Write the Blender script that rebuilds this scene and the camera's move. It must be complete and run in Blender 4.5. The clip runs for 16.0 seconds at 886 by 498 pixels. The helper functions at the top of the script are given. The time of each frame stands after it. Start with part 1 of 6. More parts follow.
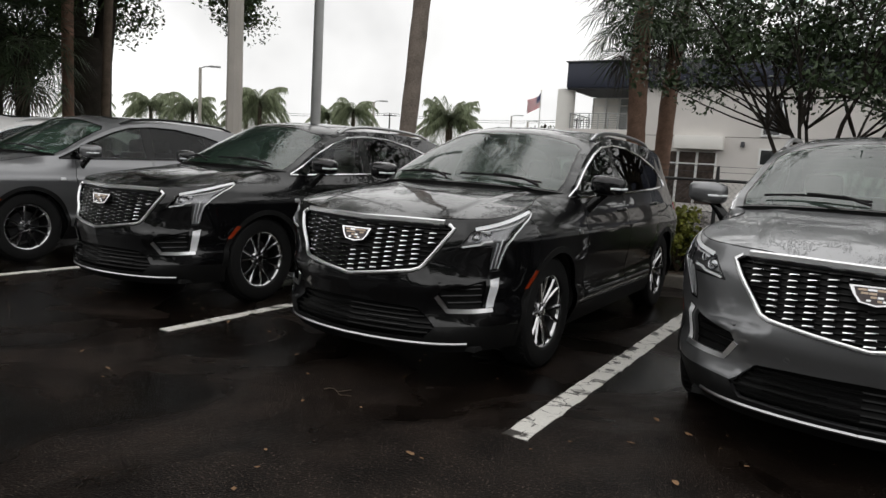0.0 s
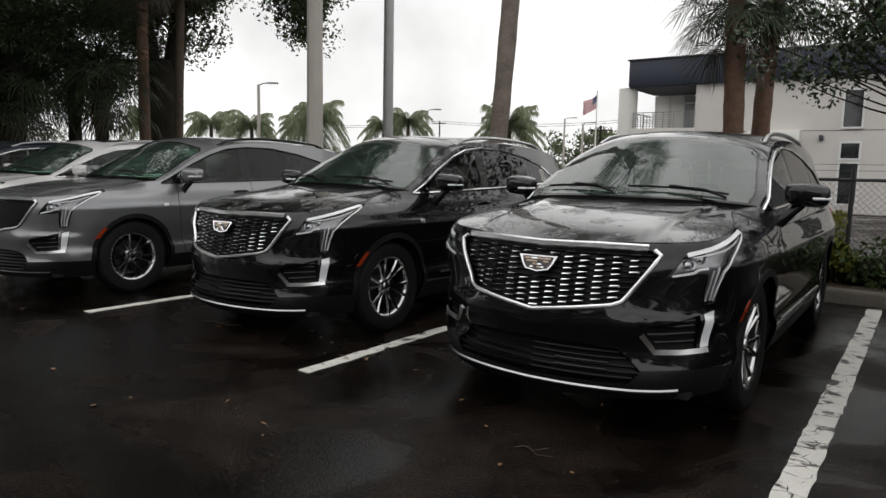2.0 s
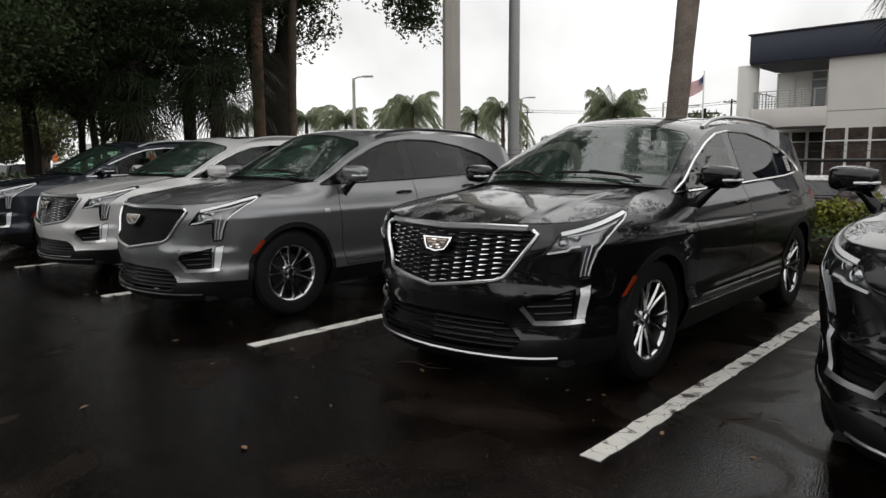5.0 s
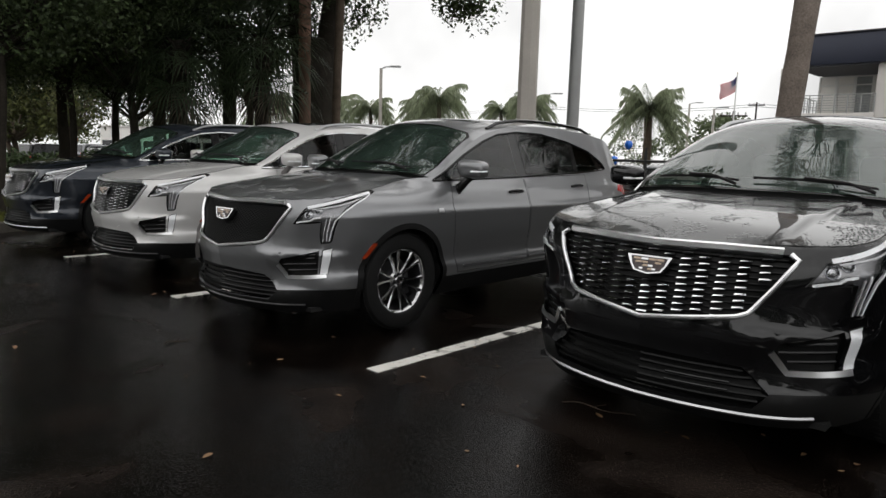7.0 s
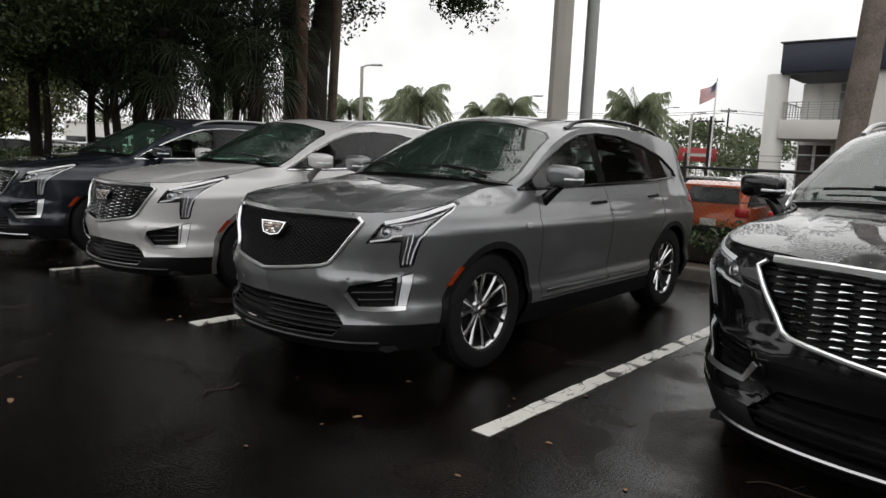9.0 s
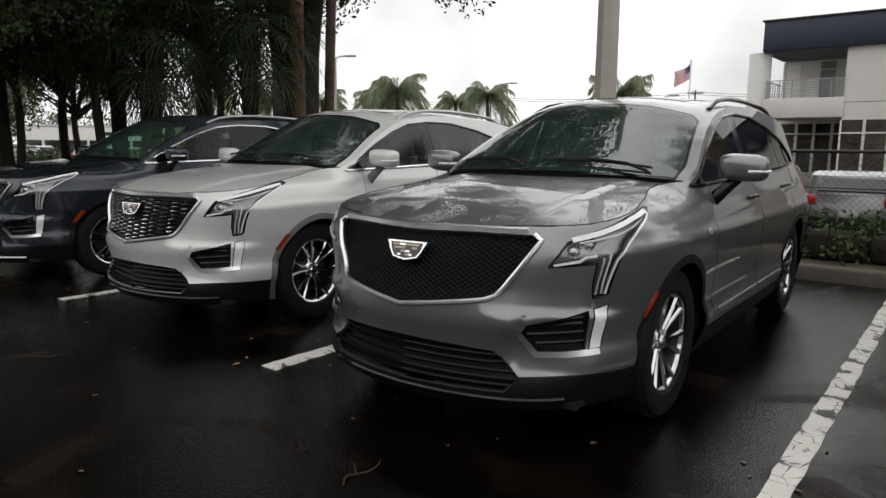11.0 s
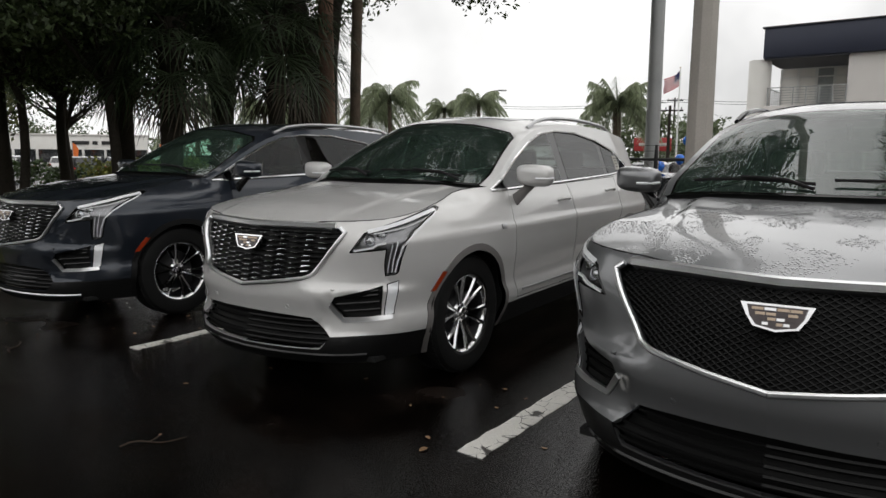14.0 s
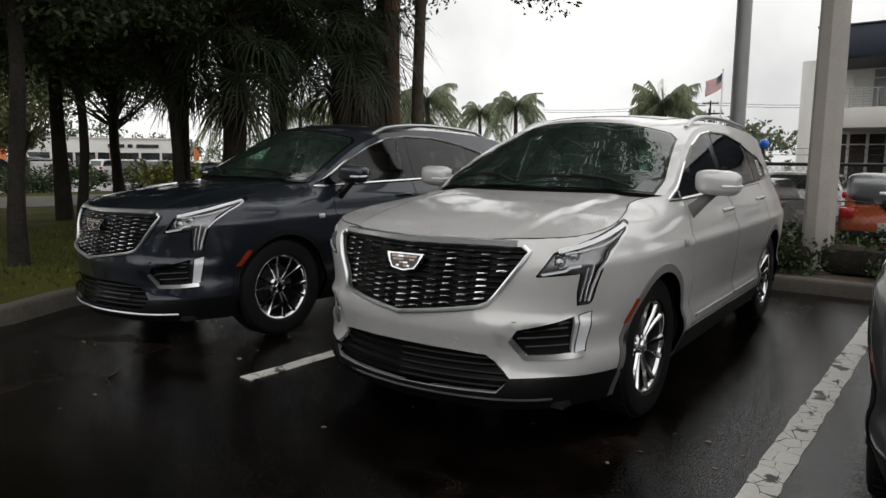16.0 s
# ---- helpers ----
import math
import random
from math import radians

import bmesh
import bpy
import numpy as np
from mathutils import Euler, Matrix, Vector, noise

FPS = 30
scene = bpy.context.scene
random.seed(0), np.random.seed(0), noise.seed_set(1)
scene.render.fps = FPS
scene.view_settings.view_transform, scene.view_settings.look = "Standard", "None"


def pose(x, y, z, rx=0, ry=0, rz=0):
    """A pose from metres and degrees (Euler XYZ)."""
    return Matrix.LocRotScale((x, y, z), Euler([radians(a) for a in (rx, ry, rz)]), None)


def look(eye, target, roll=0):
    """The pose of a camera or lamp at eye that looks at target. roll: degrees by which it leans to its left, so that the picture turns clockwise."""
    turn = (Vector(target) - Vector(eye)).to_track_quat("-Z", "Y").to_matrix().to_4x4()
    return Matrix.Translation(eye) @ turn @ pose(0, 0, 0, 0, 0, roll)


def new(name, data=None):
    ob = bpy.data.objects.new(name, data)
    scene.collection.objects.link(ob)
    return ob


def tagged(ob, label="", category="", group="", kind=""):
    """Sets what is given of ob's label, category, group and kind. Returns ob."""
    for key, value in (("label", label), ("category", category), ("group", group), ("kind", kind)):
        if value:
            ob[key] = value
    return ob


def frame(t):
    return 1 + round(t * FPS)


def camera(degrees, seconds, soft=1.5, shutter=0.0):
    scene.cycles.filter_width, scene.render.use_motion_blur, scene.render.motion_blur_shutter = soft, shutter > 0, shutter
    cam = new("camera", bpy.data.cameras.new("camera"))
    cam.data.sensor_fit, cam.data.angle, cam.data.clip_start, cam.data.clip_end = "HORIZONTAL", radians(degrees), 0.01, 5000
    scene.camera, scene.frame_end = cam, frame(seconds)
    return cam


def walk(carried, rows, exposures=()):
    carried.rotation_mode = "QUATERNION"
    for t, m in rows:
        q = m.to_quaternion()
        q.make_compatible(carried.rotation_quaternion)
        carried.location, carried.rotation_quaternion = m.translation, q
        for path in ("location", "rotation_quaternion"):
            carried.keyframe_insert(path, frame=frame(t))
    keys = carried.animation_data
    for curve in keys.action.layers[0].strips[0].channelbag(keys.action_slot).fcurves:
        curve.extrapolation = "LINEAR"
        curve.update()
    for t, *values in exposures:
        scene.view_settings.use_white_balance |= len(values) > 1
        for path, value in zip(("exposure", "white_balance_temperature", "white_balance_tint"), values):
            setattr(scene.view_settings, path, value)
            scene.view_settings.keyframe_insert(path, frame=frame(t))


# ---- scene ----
cam = camera(66.4, 16.0)
PATH = [
    (0, (4.324, -3.102, 1.332), (3.288, -1.409, 1.086), 3.4),
    (0.5, (4.125, -3.172, 1.358), (3.118, -1.46, 1.127), 1.8),
    (1, (3.92, -3.162, 1.356), (2.878, -1.473, 1.104), 2.1),
    (1.5, (3.673, -3.113, 1.379), (2.6, -1.44, 1.152), 0.4),
    (2, (3.372, -3.039, 1.364), (2.212, -1.427, 1.131), 1.2),
    (2.5, (3.046, -3.008, 1.375), (1.839, -1.428, 1.157), -0.1),
    (3, (2.752, -2.892, 1.361), (1.522, -1.329, 1.152), 0.9),
    (3.5, (2.501, -2.778, 1.367), (1.233, -1.244, 1.167), 1.8),
    (4, (2.215, -2.731, 1.356), (0.908, -1.237, 1.107), 0.7),
    (4.5, (1.909, -2.71, 1.361), (0.605, -1.217, 1.092), -0.2),
    (5, (1.578, -2.638, 1.371), (0.232, -1.182, 1.11), -0.3),
    (5.2, (1.424, -2.608, 1.388), (0.053, -1.175, 1.133), -0.3),
    (7.3, (0.111, -2.697, 1.358), (-1.24, -1.25, 1.072), 2.2),
    (7.5, (-0.042, -2.695, 1.337), (-1.38, -1.238, 1.042), 2.5),
    (8, (-0.358, -2.667, 1.349), (-1.616, -1.138, 1.066), 0.8),
    (8.5, (-0.591, -2.624, 1.364), (-1.849, -1.097, 1.073), 0.2),
    (9, (-0.893, -2.561, 1.354), (-2.192, -1.065, 1.081), 2.5),
    (9.2, (-1.03, -2.555, 1.354), (-2.328, -1.058, 1.076), 2.3),
    (11.3, (-2.425, -2.468, 1.345), (-3.637, -0.907, 1.042), 0.7),
    (11.5, (-2.492, -2.499, 1.353), (-3.688, -0.927, 1.038), 1.8),
    (12, (-2.826, -2.481, 1.362), (-4.042, -0.922, 1.059), 0.7),
    (12.5, (-3.117, -2.478, 1.364), (-4.349, -0.929, 1.075), 1.9),
    (13, (-3.426, -2.573, 1.386), (-4.579, -0.962, 1.115), -0.3),
    (13.5, (-3.639, -2.529, 1.375), (-4.796, -0.921, 1.095), 0.3),
    (14, (-3.939, -2.494, 1.387), (-5.107, -0.894, 1.112), 0.3),
    (14.5, (-4.213, -2.523, 1.383), (-5.438, -0.967, 1.109), 1.8),
    (15, (-4.517, -2.563, 1.38), (-5.726, -0.994, 1.102), 0.1),
    (15.5, (-4.738, -2.494, 1.373), (-5.96, -0.94, 1.073), 0.2),
    (16, (-4.988, -2.456, 1.381), (-6.216, -0.9, 1.116), 0.4),
]
walk(cam, [(t, look(eye, target, roll)) for t, eye, target, roll in PATH], [(0, -0.1), (5, -0.1), (7.5, 0.0), (12.5, 0.0), (15, -0.1), (16, -0.1)])

# ---- light ----
world = bpy.data.worlds.new("overcast_sky")
scene.world = world
world.use_nodes = True
wn, wl = world.node_tree.nodes, world.node_tree.links
wn.clear()
w_out = wn.new("ShaderNodeOutputWorld")
w_bg = wn.new("ShaderNodeBackground")
w_sky = wn.new("ShaderNodeTexSky")
w_sky.sky_type, w_sky.sun_disc = "NISHITA", False
w_sky.sun_elevation, w_sky.sun_rotation = radians(58), radians(-20)
w_sky.air_density, w_sky.dust_density, w_sky.altitude = 1.0, 1.0, 0
w_hsv = wn.new("ShaderNodeHueSaturation")
w_hsv.inputs["Saturation"].default_value = 0.10
# a layer of cloud: broad soft variation over a nearly even white
w_tc = wn.new("ShaderNodeTexCoord")
w_noise = wn.new("ShaderNodeTexNoise")
w_noise.inputs["Scale"].default_value, w_noise.inputs["Detail"].default_value = 2.2, 5
w_ramp = wn.new("ShaderNodeValToRGB")
w_ramp.color_ramp.elements[0].position, w_ramp.color_ramp.elements[0].color = 0.34, (5.5, 5.5, 5.48, 1)
w_ramp.color_ramp.elements[1].position, w_ramp.color_ramp.elements[1].color = 0.66, (10.9, 10.85, 10.75, 1)
w_mix = wn.new("ShaderNodeMix")
w_mix.data_type = "RGBA"
w_mix.inputs["Factor"].default_value = 0.96
wl.new(w_tc.outputs["Generated"], w_noise.inputs["Vector"])
wl.new(w_noise.outputs["Fac"], w_ramp.inputs["Fac"])
wl.new(w_sky.outputs["Color"], w_hsv.inputs["Color"])
wl.new(w_hsv.outputs["Color"], w_mix.inputs["A"])
wl.new(w_ramp.outputs["Color"], w_mix.inputs["B"])
# an overcast sky is brighter overhead than at the horizon
w_sep, w_lift, w_scale = wn.new("ShaderNodeSeparateXYZ"), wn.new("ShaderNodeMapRange"), wn.new("ShaderNodeVectorMath")
w_lift.inputs["From Min"].default_value, w_lift.inputs["From Max"].default_value = 0.1, 1.0
w_lift.inputs["To Min"].default_value, w_lift.inputs["To Max"].default_value = 0.97, 1.32
w_scale.operation = "SCALE"
wl.new(w_tc.outputs["Generated"], w_sep.inputs["Vector"])
wl.new(w_sep.outputs["Z"], w_lift.inputs["Value"])
wl.new(w_mix.outputs["Result"], w_scale.inputs[0])
wl.new(w_lift.outputs["Result"], w_scale.inputs["Scale"])
wl.new(w_scale.outputs["Vector"], w_bg.inputs["Color"])
wl.new(w_bg.outputs["Background"], w_out.inputs["Surface"])
w_bg.inputs["Strength"].default_value = 0.135
sun = new("sun", bpy.data.lights.new("sun", "SUN"))
sun.data.energy, sun.data.angle, sun.data.color = 0.25, radians(110), (1, 0.98, 0.95)
sun.matrix_world = look((0, 0, 0), (0.30, -0.45, -0.84))


# ---- materials ----
def material(name, color, rough=0.6, metal=0.0, vary=0.12, scale=6.0, fine=60.0, bump=0.0, bump_scale=80.0, coat=0.0, rnd=0.0, spec=0.5):
    """A surface with broad and fine variation of its colour, and fine relief."""
    m = bpy.data.materials.new(name)
    m.use_nodes = True
    n, l = m.node_tree.nodes, m.node_tree.links
    b = n["Principled BSDF"]
    b.inputs["Roughness"].default_value, b.inputs["Metallic"].default_value = rough, metal
    b.inputs["Coat Weight"].default_value, b.inputs["Coat Roughness"].default_value = coat, 0.02
    b.inputs["Specular IOR Level"].default_value = spec
    tc = n.new("ShaderNodeTexCoord")
    big, small = n.new("ShaderNodeTexNoise"), n.new("ShaderNodeTexNoise")
    big.inputs["Scale"].default_value, small.inputs["Scale"].default_value = scale, fine
    big.inputs["Detail"].default_value = small.inputs["Detail"].default_value = 4
    l.new(tc.outputs["Object"], big.inputs["Vector"])
    l.new(tc.outputs["Object"], small.inputs["Vector"])
    add = n.new("ShaderNodeMath")
    add.operation = "ADD"
    l.new(big.outputs["Fac"], add.inputs[0])
    l.new(small.outputs["Fac"], add.inputs[1])
    last = add.outputs[0]
    if rnd:
        info, mul = n.new("ShaderNodeObjectInfo"), n.new("ShaderNodeMath")
        mul.operation = "MULTIPLY_ADD"
        mul.inputs[1].default_value = rnd
        l.new(info.outputs["Random"], mul.inputs[0])
        l.new(last, mul.inputs[2])
        last = mul.outputs[0]
    mr = n.new("ShaderNodeMapRange")
    mr.inputs["From Min"].default_value, mr.inputs["From Max"].default_value = 0.6, 1.4 + rnd
    mr.inputs["To Min"].default_value, mr.inputs["To Max"].default_value = 1 - vary, 1 + vary
    l.new(last, mr.inputs["Value"])
    mx = n.new("ShaderNodeVectorMath")
    mx.operation = "SCALE"
    mx.inputs[0].default_value = color
    l.new(mr.outputs["Result"], mx.inputs["Scale"])
    l.new(mx.outputs["Vector"], b.inputs["Base Color"])
    if bump:
        bn, bt = n.new("ShaderNodeBump"), n.new("ShaderNodeTexNoise")
        bt.inputs["Scale"].default_value, bt.inputs["Detail"].default_value = bump_scale, 5
        bn.inputs["Strength"].default_value, bn.inputs["Distance"].default_value = bump, 0.01
        l.new(tc.outputs["Object"], bt.inputs["Vector"])
        l.new(bt.outputs["Fac"], bn.inputs["Height"])
        l.new(bn.outputs["Normal"], b.inputs["Normal"])
    return m


def car_paint(name, color, metal=0.0, rough=0.25, drops=0.5):
    """Clear-coated paint, beaded with rain on what faces the sky."""
    m = material(name, color, rough, metal, 0.05, 1.5, 900, coat=1.0, spec=0.08)
    n, l = m.node_tree.nodes, m.node_tree.links
    b = n["Principled BSDF"]
    tc, geo, sep = n.new("ShaderNodeTexCoord"), n.new("ShaderNodeNewGeometry"), n.new("ShaderNodeSeparateXYZ")
    vor = n.new("ShaderNodeTexVoronoi")
    vor.inputs["Scale"].default_value = 85
    warp = n.new("ShaderNodeTexNoise")
    warp.inputs["Scale"].default_value, warp.inputs["Detail"].default_value = 5, 4
    size = n.new("ShaderNodeMapRange")
    size.inputs["From Min"].default_value, size.inputs["From Max"].default_value = 0.49, 0.55
    size.inputs["To Min"].default_value, size.inputs["To Max"].default_value = 0.04, 0.5
    drop = n.new("ShaderNodeMapRange")
    drop.inputs["From Min"].default_value = 0.0
    drop.inputs["To Min"].default_value, drop.inputs["To Max"].default_value = 1, 0
    up = n.new("ShaderNodeMapRange")
    up.inputs["From Min"].default_value, up.inputs["From Max"].default_value = 0.55, 0.88
    mul, bn = n.new("ShaderNodeMath"), n.new("ShaderNodeBump")
    mul.operation = "MULTIPLY"
    bn.inputs["Strength"].default_value, bn.inputs["Distance"].default_value = drops, 0.009
    l.new(tc.outputs["Object"], vor.inputs["Vector"])
    l.new(tc.outputs["Object"], warp.inputs["Vector"])
    l.new(warp.outputs["Fac"], size.inputs["Value"])
    l.new(size.outputs["Result"], drop.inputs["From Max"])
    l.new(vor.outputs["Distance"], drop.inputs["Value"])
    l.new(geo.outputs["Normal"], sep.inputs["Vector"])
    l.new(sep.outputs["Z"], up.inputs["Value"])
    l.new(drop.outputs["Result"], mul.inputs[0])
    l.new(up.outputs["Result"], mul.inputs[1])
    l.new(mul.outputs[0], bn.inputs["Height"])
    l.new(bn.outputs["Normal"], b.inputs["Coat Normal"])
    l.new(bn.outputs["Normal"], b.inputs["Normal"])
    return m


def glass(name, tint, clear, rough=0.0, ior=1.5, film=0.0):
    """Tinted sheet glass: what lies behind shows through, the sky mirrors in it by Fresnel."""
    m = bpy.data.materials.new(name)
    m.use_nodes = True
    n, l = m.node_tree.nodes, m.node_tree.links
    n.clear()
    out, mix = n.new("ShaderNodeOutputMaterial"), n.new("ShaderNodeMixShader")
    tr, gl, fr = n.new("ShaderNodeBsdfTransparent"), n.new("ShaderNodeBsdfGlossy"), n.new("ShaderNodeFresnel")
    tr.inputs["Color"].default_value = (tint[0] * clear, tint[1] * clear, tint[2] * clear, 1)
    gl.inputs["Roughness"].default_value = rough
    fr.inputs["IOR"].default_value = ior
    l.new(fr.outputs["Fac"], mix.inputs["Fac"])
    l.new(tr.outputs["BSDF"], mix.inputs[1])
    if film:
        # thin uneven film of dust and drizzle; its green imitates light from the cabin
        df, fm, no, mr, tc = n.new("ShaderNodeBsdfDiffuse"), n.new("ShaderNodeMixShader"), n.new("ShaderNodeTexNoise"), n.new("ShaderNodeMapRange"), n.new("ShaderNodeTexCoord")
        df.inputs["Color"].default_value = (0.38, 0.58, 0.48, 1)
        no.inputs["Scale"].default_value, no.inputs["Detail"].default_value = 7, 6
        mr.inputs["From Min"].default_value, mr.inputs["From Max"].default_value = 0.3, 0.7
        mr.inputs["To Min"].default_value, mr.inputs["To Max"].default_value = film * 0.6, film * 1.4
        l.new(tc.outputs["Object"], no.inputs["Vector"])
        l.new(no.outputs["Fac"], mr.inputs["Value"])
        l.new(mr.outputs["Result"], fm.inputs["Fac"])
        l.new(tr.outputs["BSDF"], fm.inputs[1])
        l.new(df.outputs["BSDF"], fm.inputs[2])
        l.new(fm.outputs["Shader"], mix.inputs[1])
    l.new(gl.outputs["BSDF"], mix.inputs[2])
    l.new(mix.outputs["Shader"], out.inputs["Surface"])
    return m


def asphalt(name):
    """Dark wet asphalt: stone grain, with films of water that mirror and drier patches; tree shade is put in towards
    -x.
    """
    m = bpy.data.materials.new(name)
    m.use_nodes = True
    n, l = m.node_tree.nodes, m.node_tree.links
    b = n["Principled BSDF"]
    tc = n.new("ShaderNodeTexCoord")
    wet, grain, tone = n.new("ShaderNodeTexNoise"), n.new("ShaderNodeTexVoronoi"), n.new("ShaderNodeTexNoise")
    wet.inputs["Scale"].default_value, wet.inputs["Detail"].default_value, wet.inputs["Distortion"].default_value = 0.95, 8, 0.8
    grain.inputs["Scale"].default_value = 120
    tone.inputs["Scale"].default_value, tone.inputs["Detail"].default_value = 3.2, 9
    for t in (wet, grain, tone):
        l.new(tc.outputs["Object"], t.inputs["Vector"])
    # towards -x the trees' shade is put in as wetter, darker asphalt
    sep, shade, dry = n.new("ShaderNodeSeparateXYZ"), n.new("ShaderNodeMapRange"), n.new("ShaderNodeMath")
    shade.interpolation_type = "SMOOTHSTEP"
    shade.inputs["From Min"].default_value, shade.inputs["From Max"].default_value = -5.5, 1.5
    shade.inputs["To Min"].default_value, shade.inputs["To Max"].default_value = -0.17, 0.0
    dry.operation = "ADD"
    l.new(tc.outputs["Object"], sep.inputs["Vector"])
    l.new(sep.outputs["X"], shade.inputs["Value"])
    l.new(wet.outputs["Fac"], dry.inputs[0])
    l.new(shade.outputs["Result"], dry.inputs[1])
    ramp = n.new("ShaderNodeValToRGB")
    ramp.color_ramp.elements[0].position, ramp.color_ramp.elements[0].color = 0.38, (0.07, 0.07, 0.07, 1)
    ramp.color_ramp.elements[1].position, ramp.color_ramp.elements[1].color = 0.60, (0.52, 0.52, 0.52, 1)
    l.new(dry.outputs[0], ramp.inputs["Fac"])
    l.new(ramp.outputs["Color"], b.inputs["Roughness"])
    col = n.new("ShaderNodeValToRGB")
    col.color_ramp.elements[0].position, col.color_ramp.elements[0].color = 0.36, (0.0030, 0.0020, 0.0016, 1)
    col.color_ramp.elements[1].position, col.color_ramp.elements[1].color = 0.66, (0.0125, 0.0088, 0.0068, 1)
    l.new(tone.outputs["Fac"], col.inputs["Fac"])
    # pale chips of stone in the binder
    chip, cm, cx = n.new("ShaderNodeTexNoise"), n.new("ShaderNodeMapRange"), n.new("ShaderNodeMix")
    chip.inputs["Scale"].default_value, chip.inputs["Detail"].default_value, chip.inputs["Roughness"].default_value = 85, 4, 0.8
    cm.inputs["From Min"].default_value, cm.inputs["From Max"].default_value = 0.57, 0.67
    cx.data_type = "RGBA"
    cx.inputs["B"].default_value = (0.17, 0.128, 0.105, 1)
    l.new(tc.outputs["Object"], chip.inputs["Vector"])
    l.new(chip.outputs["Fac"], cm.inputs["Value"])
    bare, show_chip = n.new("ShaderNodeMapRange"), n.new("ShaderNodeMath")
    bare.inputs["From Min"].default_value, bare.inputs["From Max"].default_value = 0.10, 0.45
    bare.inputs["To Min"].default_value, bare.inputs["To Max"].default_value = 0.12, 1.0
    show_chip.operation = "MULTIPLY"
    l.new(ramp.outputs["Color"], bare.inputs["Value"])
    l.new(bare.outputs["Result"], show_chip.inputs[0])
    l.new(cm.outputs["Result"], show_chip.inputs[1])
    l.new(show_chip.outputs[0], cx.inputs["Factor"])
    # wet films and the put-in shade darken the colour together
    damp, deep = n.new("ShaderNodeMapRange"), n.new("ShaderNodeVectorMath")
    damp.inputs["From Min"].default_value, damp.inputs["From Max"].default_value = 0.07, 0.5
    damp.inputs["To Min"].default_value, damp.inputs["To Max"].default_value = 0.30, 1.05
    deep.operation = "SCALE"
    l.new(ramp.outputs["Color"], damp.inputs["Value"])
    l.new(col.outputs["Color"], deep.inputs[0])
    l.new(damp.outputs["Result"], deep.inputs["Scale"])
    l.new(deep.outputs["Vector"], cx.inputs["A"])
    l.new(cx.outputs["Result"], b.inputs["Base Color"])
    gloss = n.new("ShaderNodeMapRange")
    gloss.inputs["From Min"].default_value, gloss.inputs["From Max"].default_value = 0.07, 0.3
    gloss.inputs["To Min"].default_value, gloss.inputs["To Max"].default_value = 0.24, 0.085
    l.new(ramp.outputs["Color"], gloss.inputs["Value"])
    l.new(gloss.outputs["Result"], b.inputs["Specular IOR Level"])
    bn = n.new("ShaderNodeBump")
    bn.inputs["Strength"].default_value, bn.inputs["Distance"].default_value = 0.9, 0.006
    st = n.new("ShaderNodeMath")
    st.operation = "MULTIPLY"
    film = n.new("ShaderNodeMath")
    film.operation = "MAXIMUM"
    film.inputs[1].default_value = 0.24
    l.new(ramp.outputs["Color"], film.inputs[0])
    l.new(film.outputs[0], st.inputs[0])
    l.new(grain.outputs["Distance"], st.inputs[1])
    l.new(st.outputs[0], bn.inputs["Height"])
    l.new(bn.outputs["Normal"], b.inputs["Normal"])
    return m


def line_paint(name):
    """White road paint, worn through to the asphalt in cracks and flakes."""
    m = material(name, (0.62, 0.60, 0.56), 0.55, 0, 0.15, 5, 90, 0.3, 120)
    n, l = m.node_tree.nodes, m.node_tree.links
    b = n["Principled BSDF"]
    src = b.inputs["Base Color"].links[0].from_socket
    tc, wear, mix, ramp = n.new("ShaderNodeTexCoord"), n.new("ShaderNodeTexNoise"), n.new("ShaderNodeMix"), n.new("ShaderNodeValToRGB")
    crack = n.new("ShaderNodeTexVoronoi")
    crack.feature = "DISTANCE_TO_EDGE"
    crack.inputs["Scale"].default_value = 9
    cm = n.new("ShaderNodeMapRange")
    cm.inputs["From Max"].default_value = 0.035
    cm.inputs["To Min"].default_value, cm.inputs["To Max"].default_value = 0.16, 0
    wear.inputs["Scale"].default_value, wear.inputs["Detail"].default_value = 7, 9
    ramp.color_ramp.elements[0].position, ramp.color_ramp.elements[1].position = 0.57, 0.63
    mix.data_type = "RGBA"
    mix.inputs["B"].default_value = (0.03, 0.026, 0.022, 1)
    add = n.new("ShaderNodeMath")
    add.operation = "ADD"
    l.new(tc.outputs["Object"], wear.inputs["Vector"])
    l.new(tc.outputs["Object"], crack.inputs["Vector"])
    l.new(crack.outputs["Distance"], cm.inputs["Value"])
    l.new(wear.outputs["Fac"], add.inputs[0])
    l.new(cm.outputs["Result"], add.inputs[1])
    l.new(add.outputs[0], ramp.inputs["Fac"])
    l.new(ramp.outputs["Color"], mix.inputs["Factor"])
    l.new(src, mix.inputs["A"])
    l.new(mix.outputs["Result"], b.inputs["Base Color"])
    return m


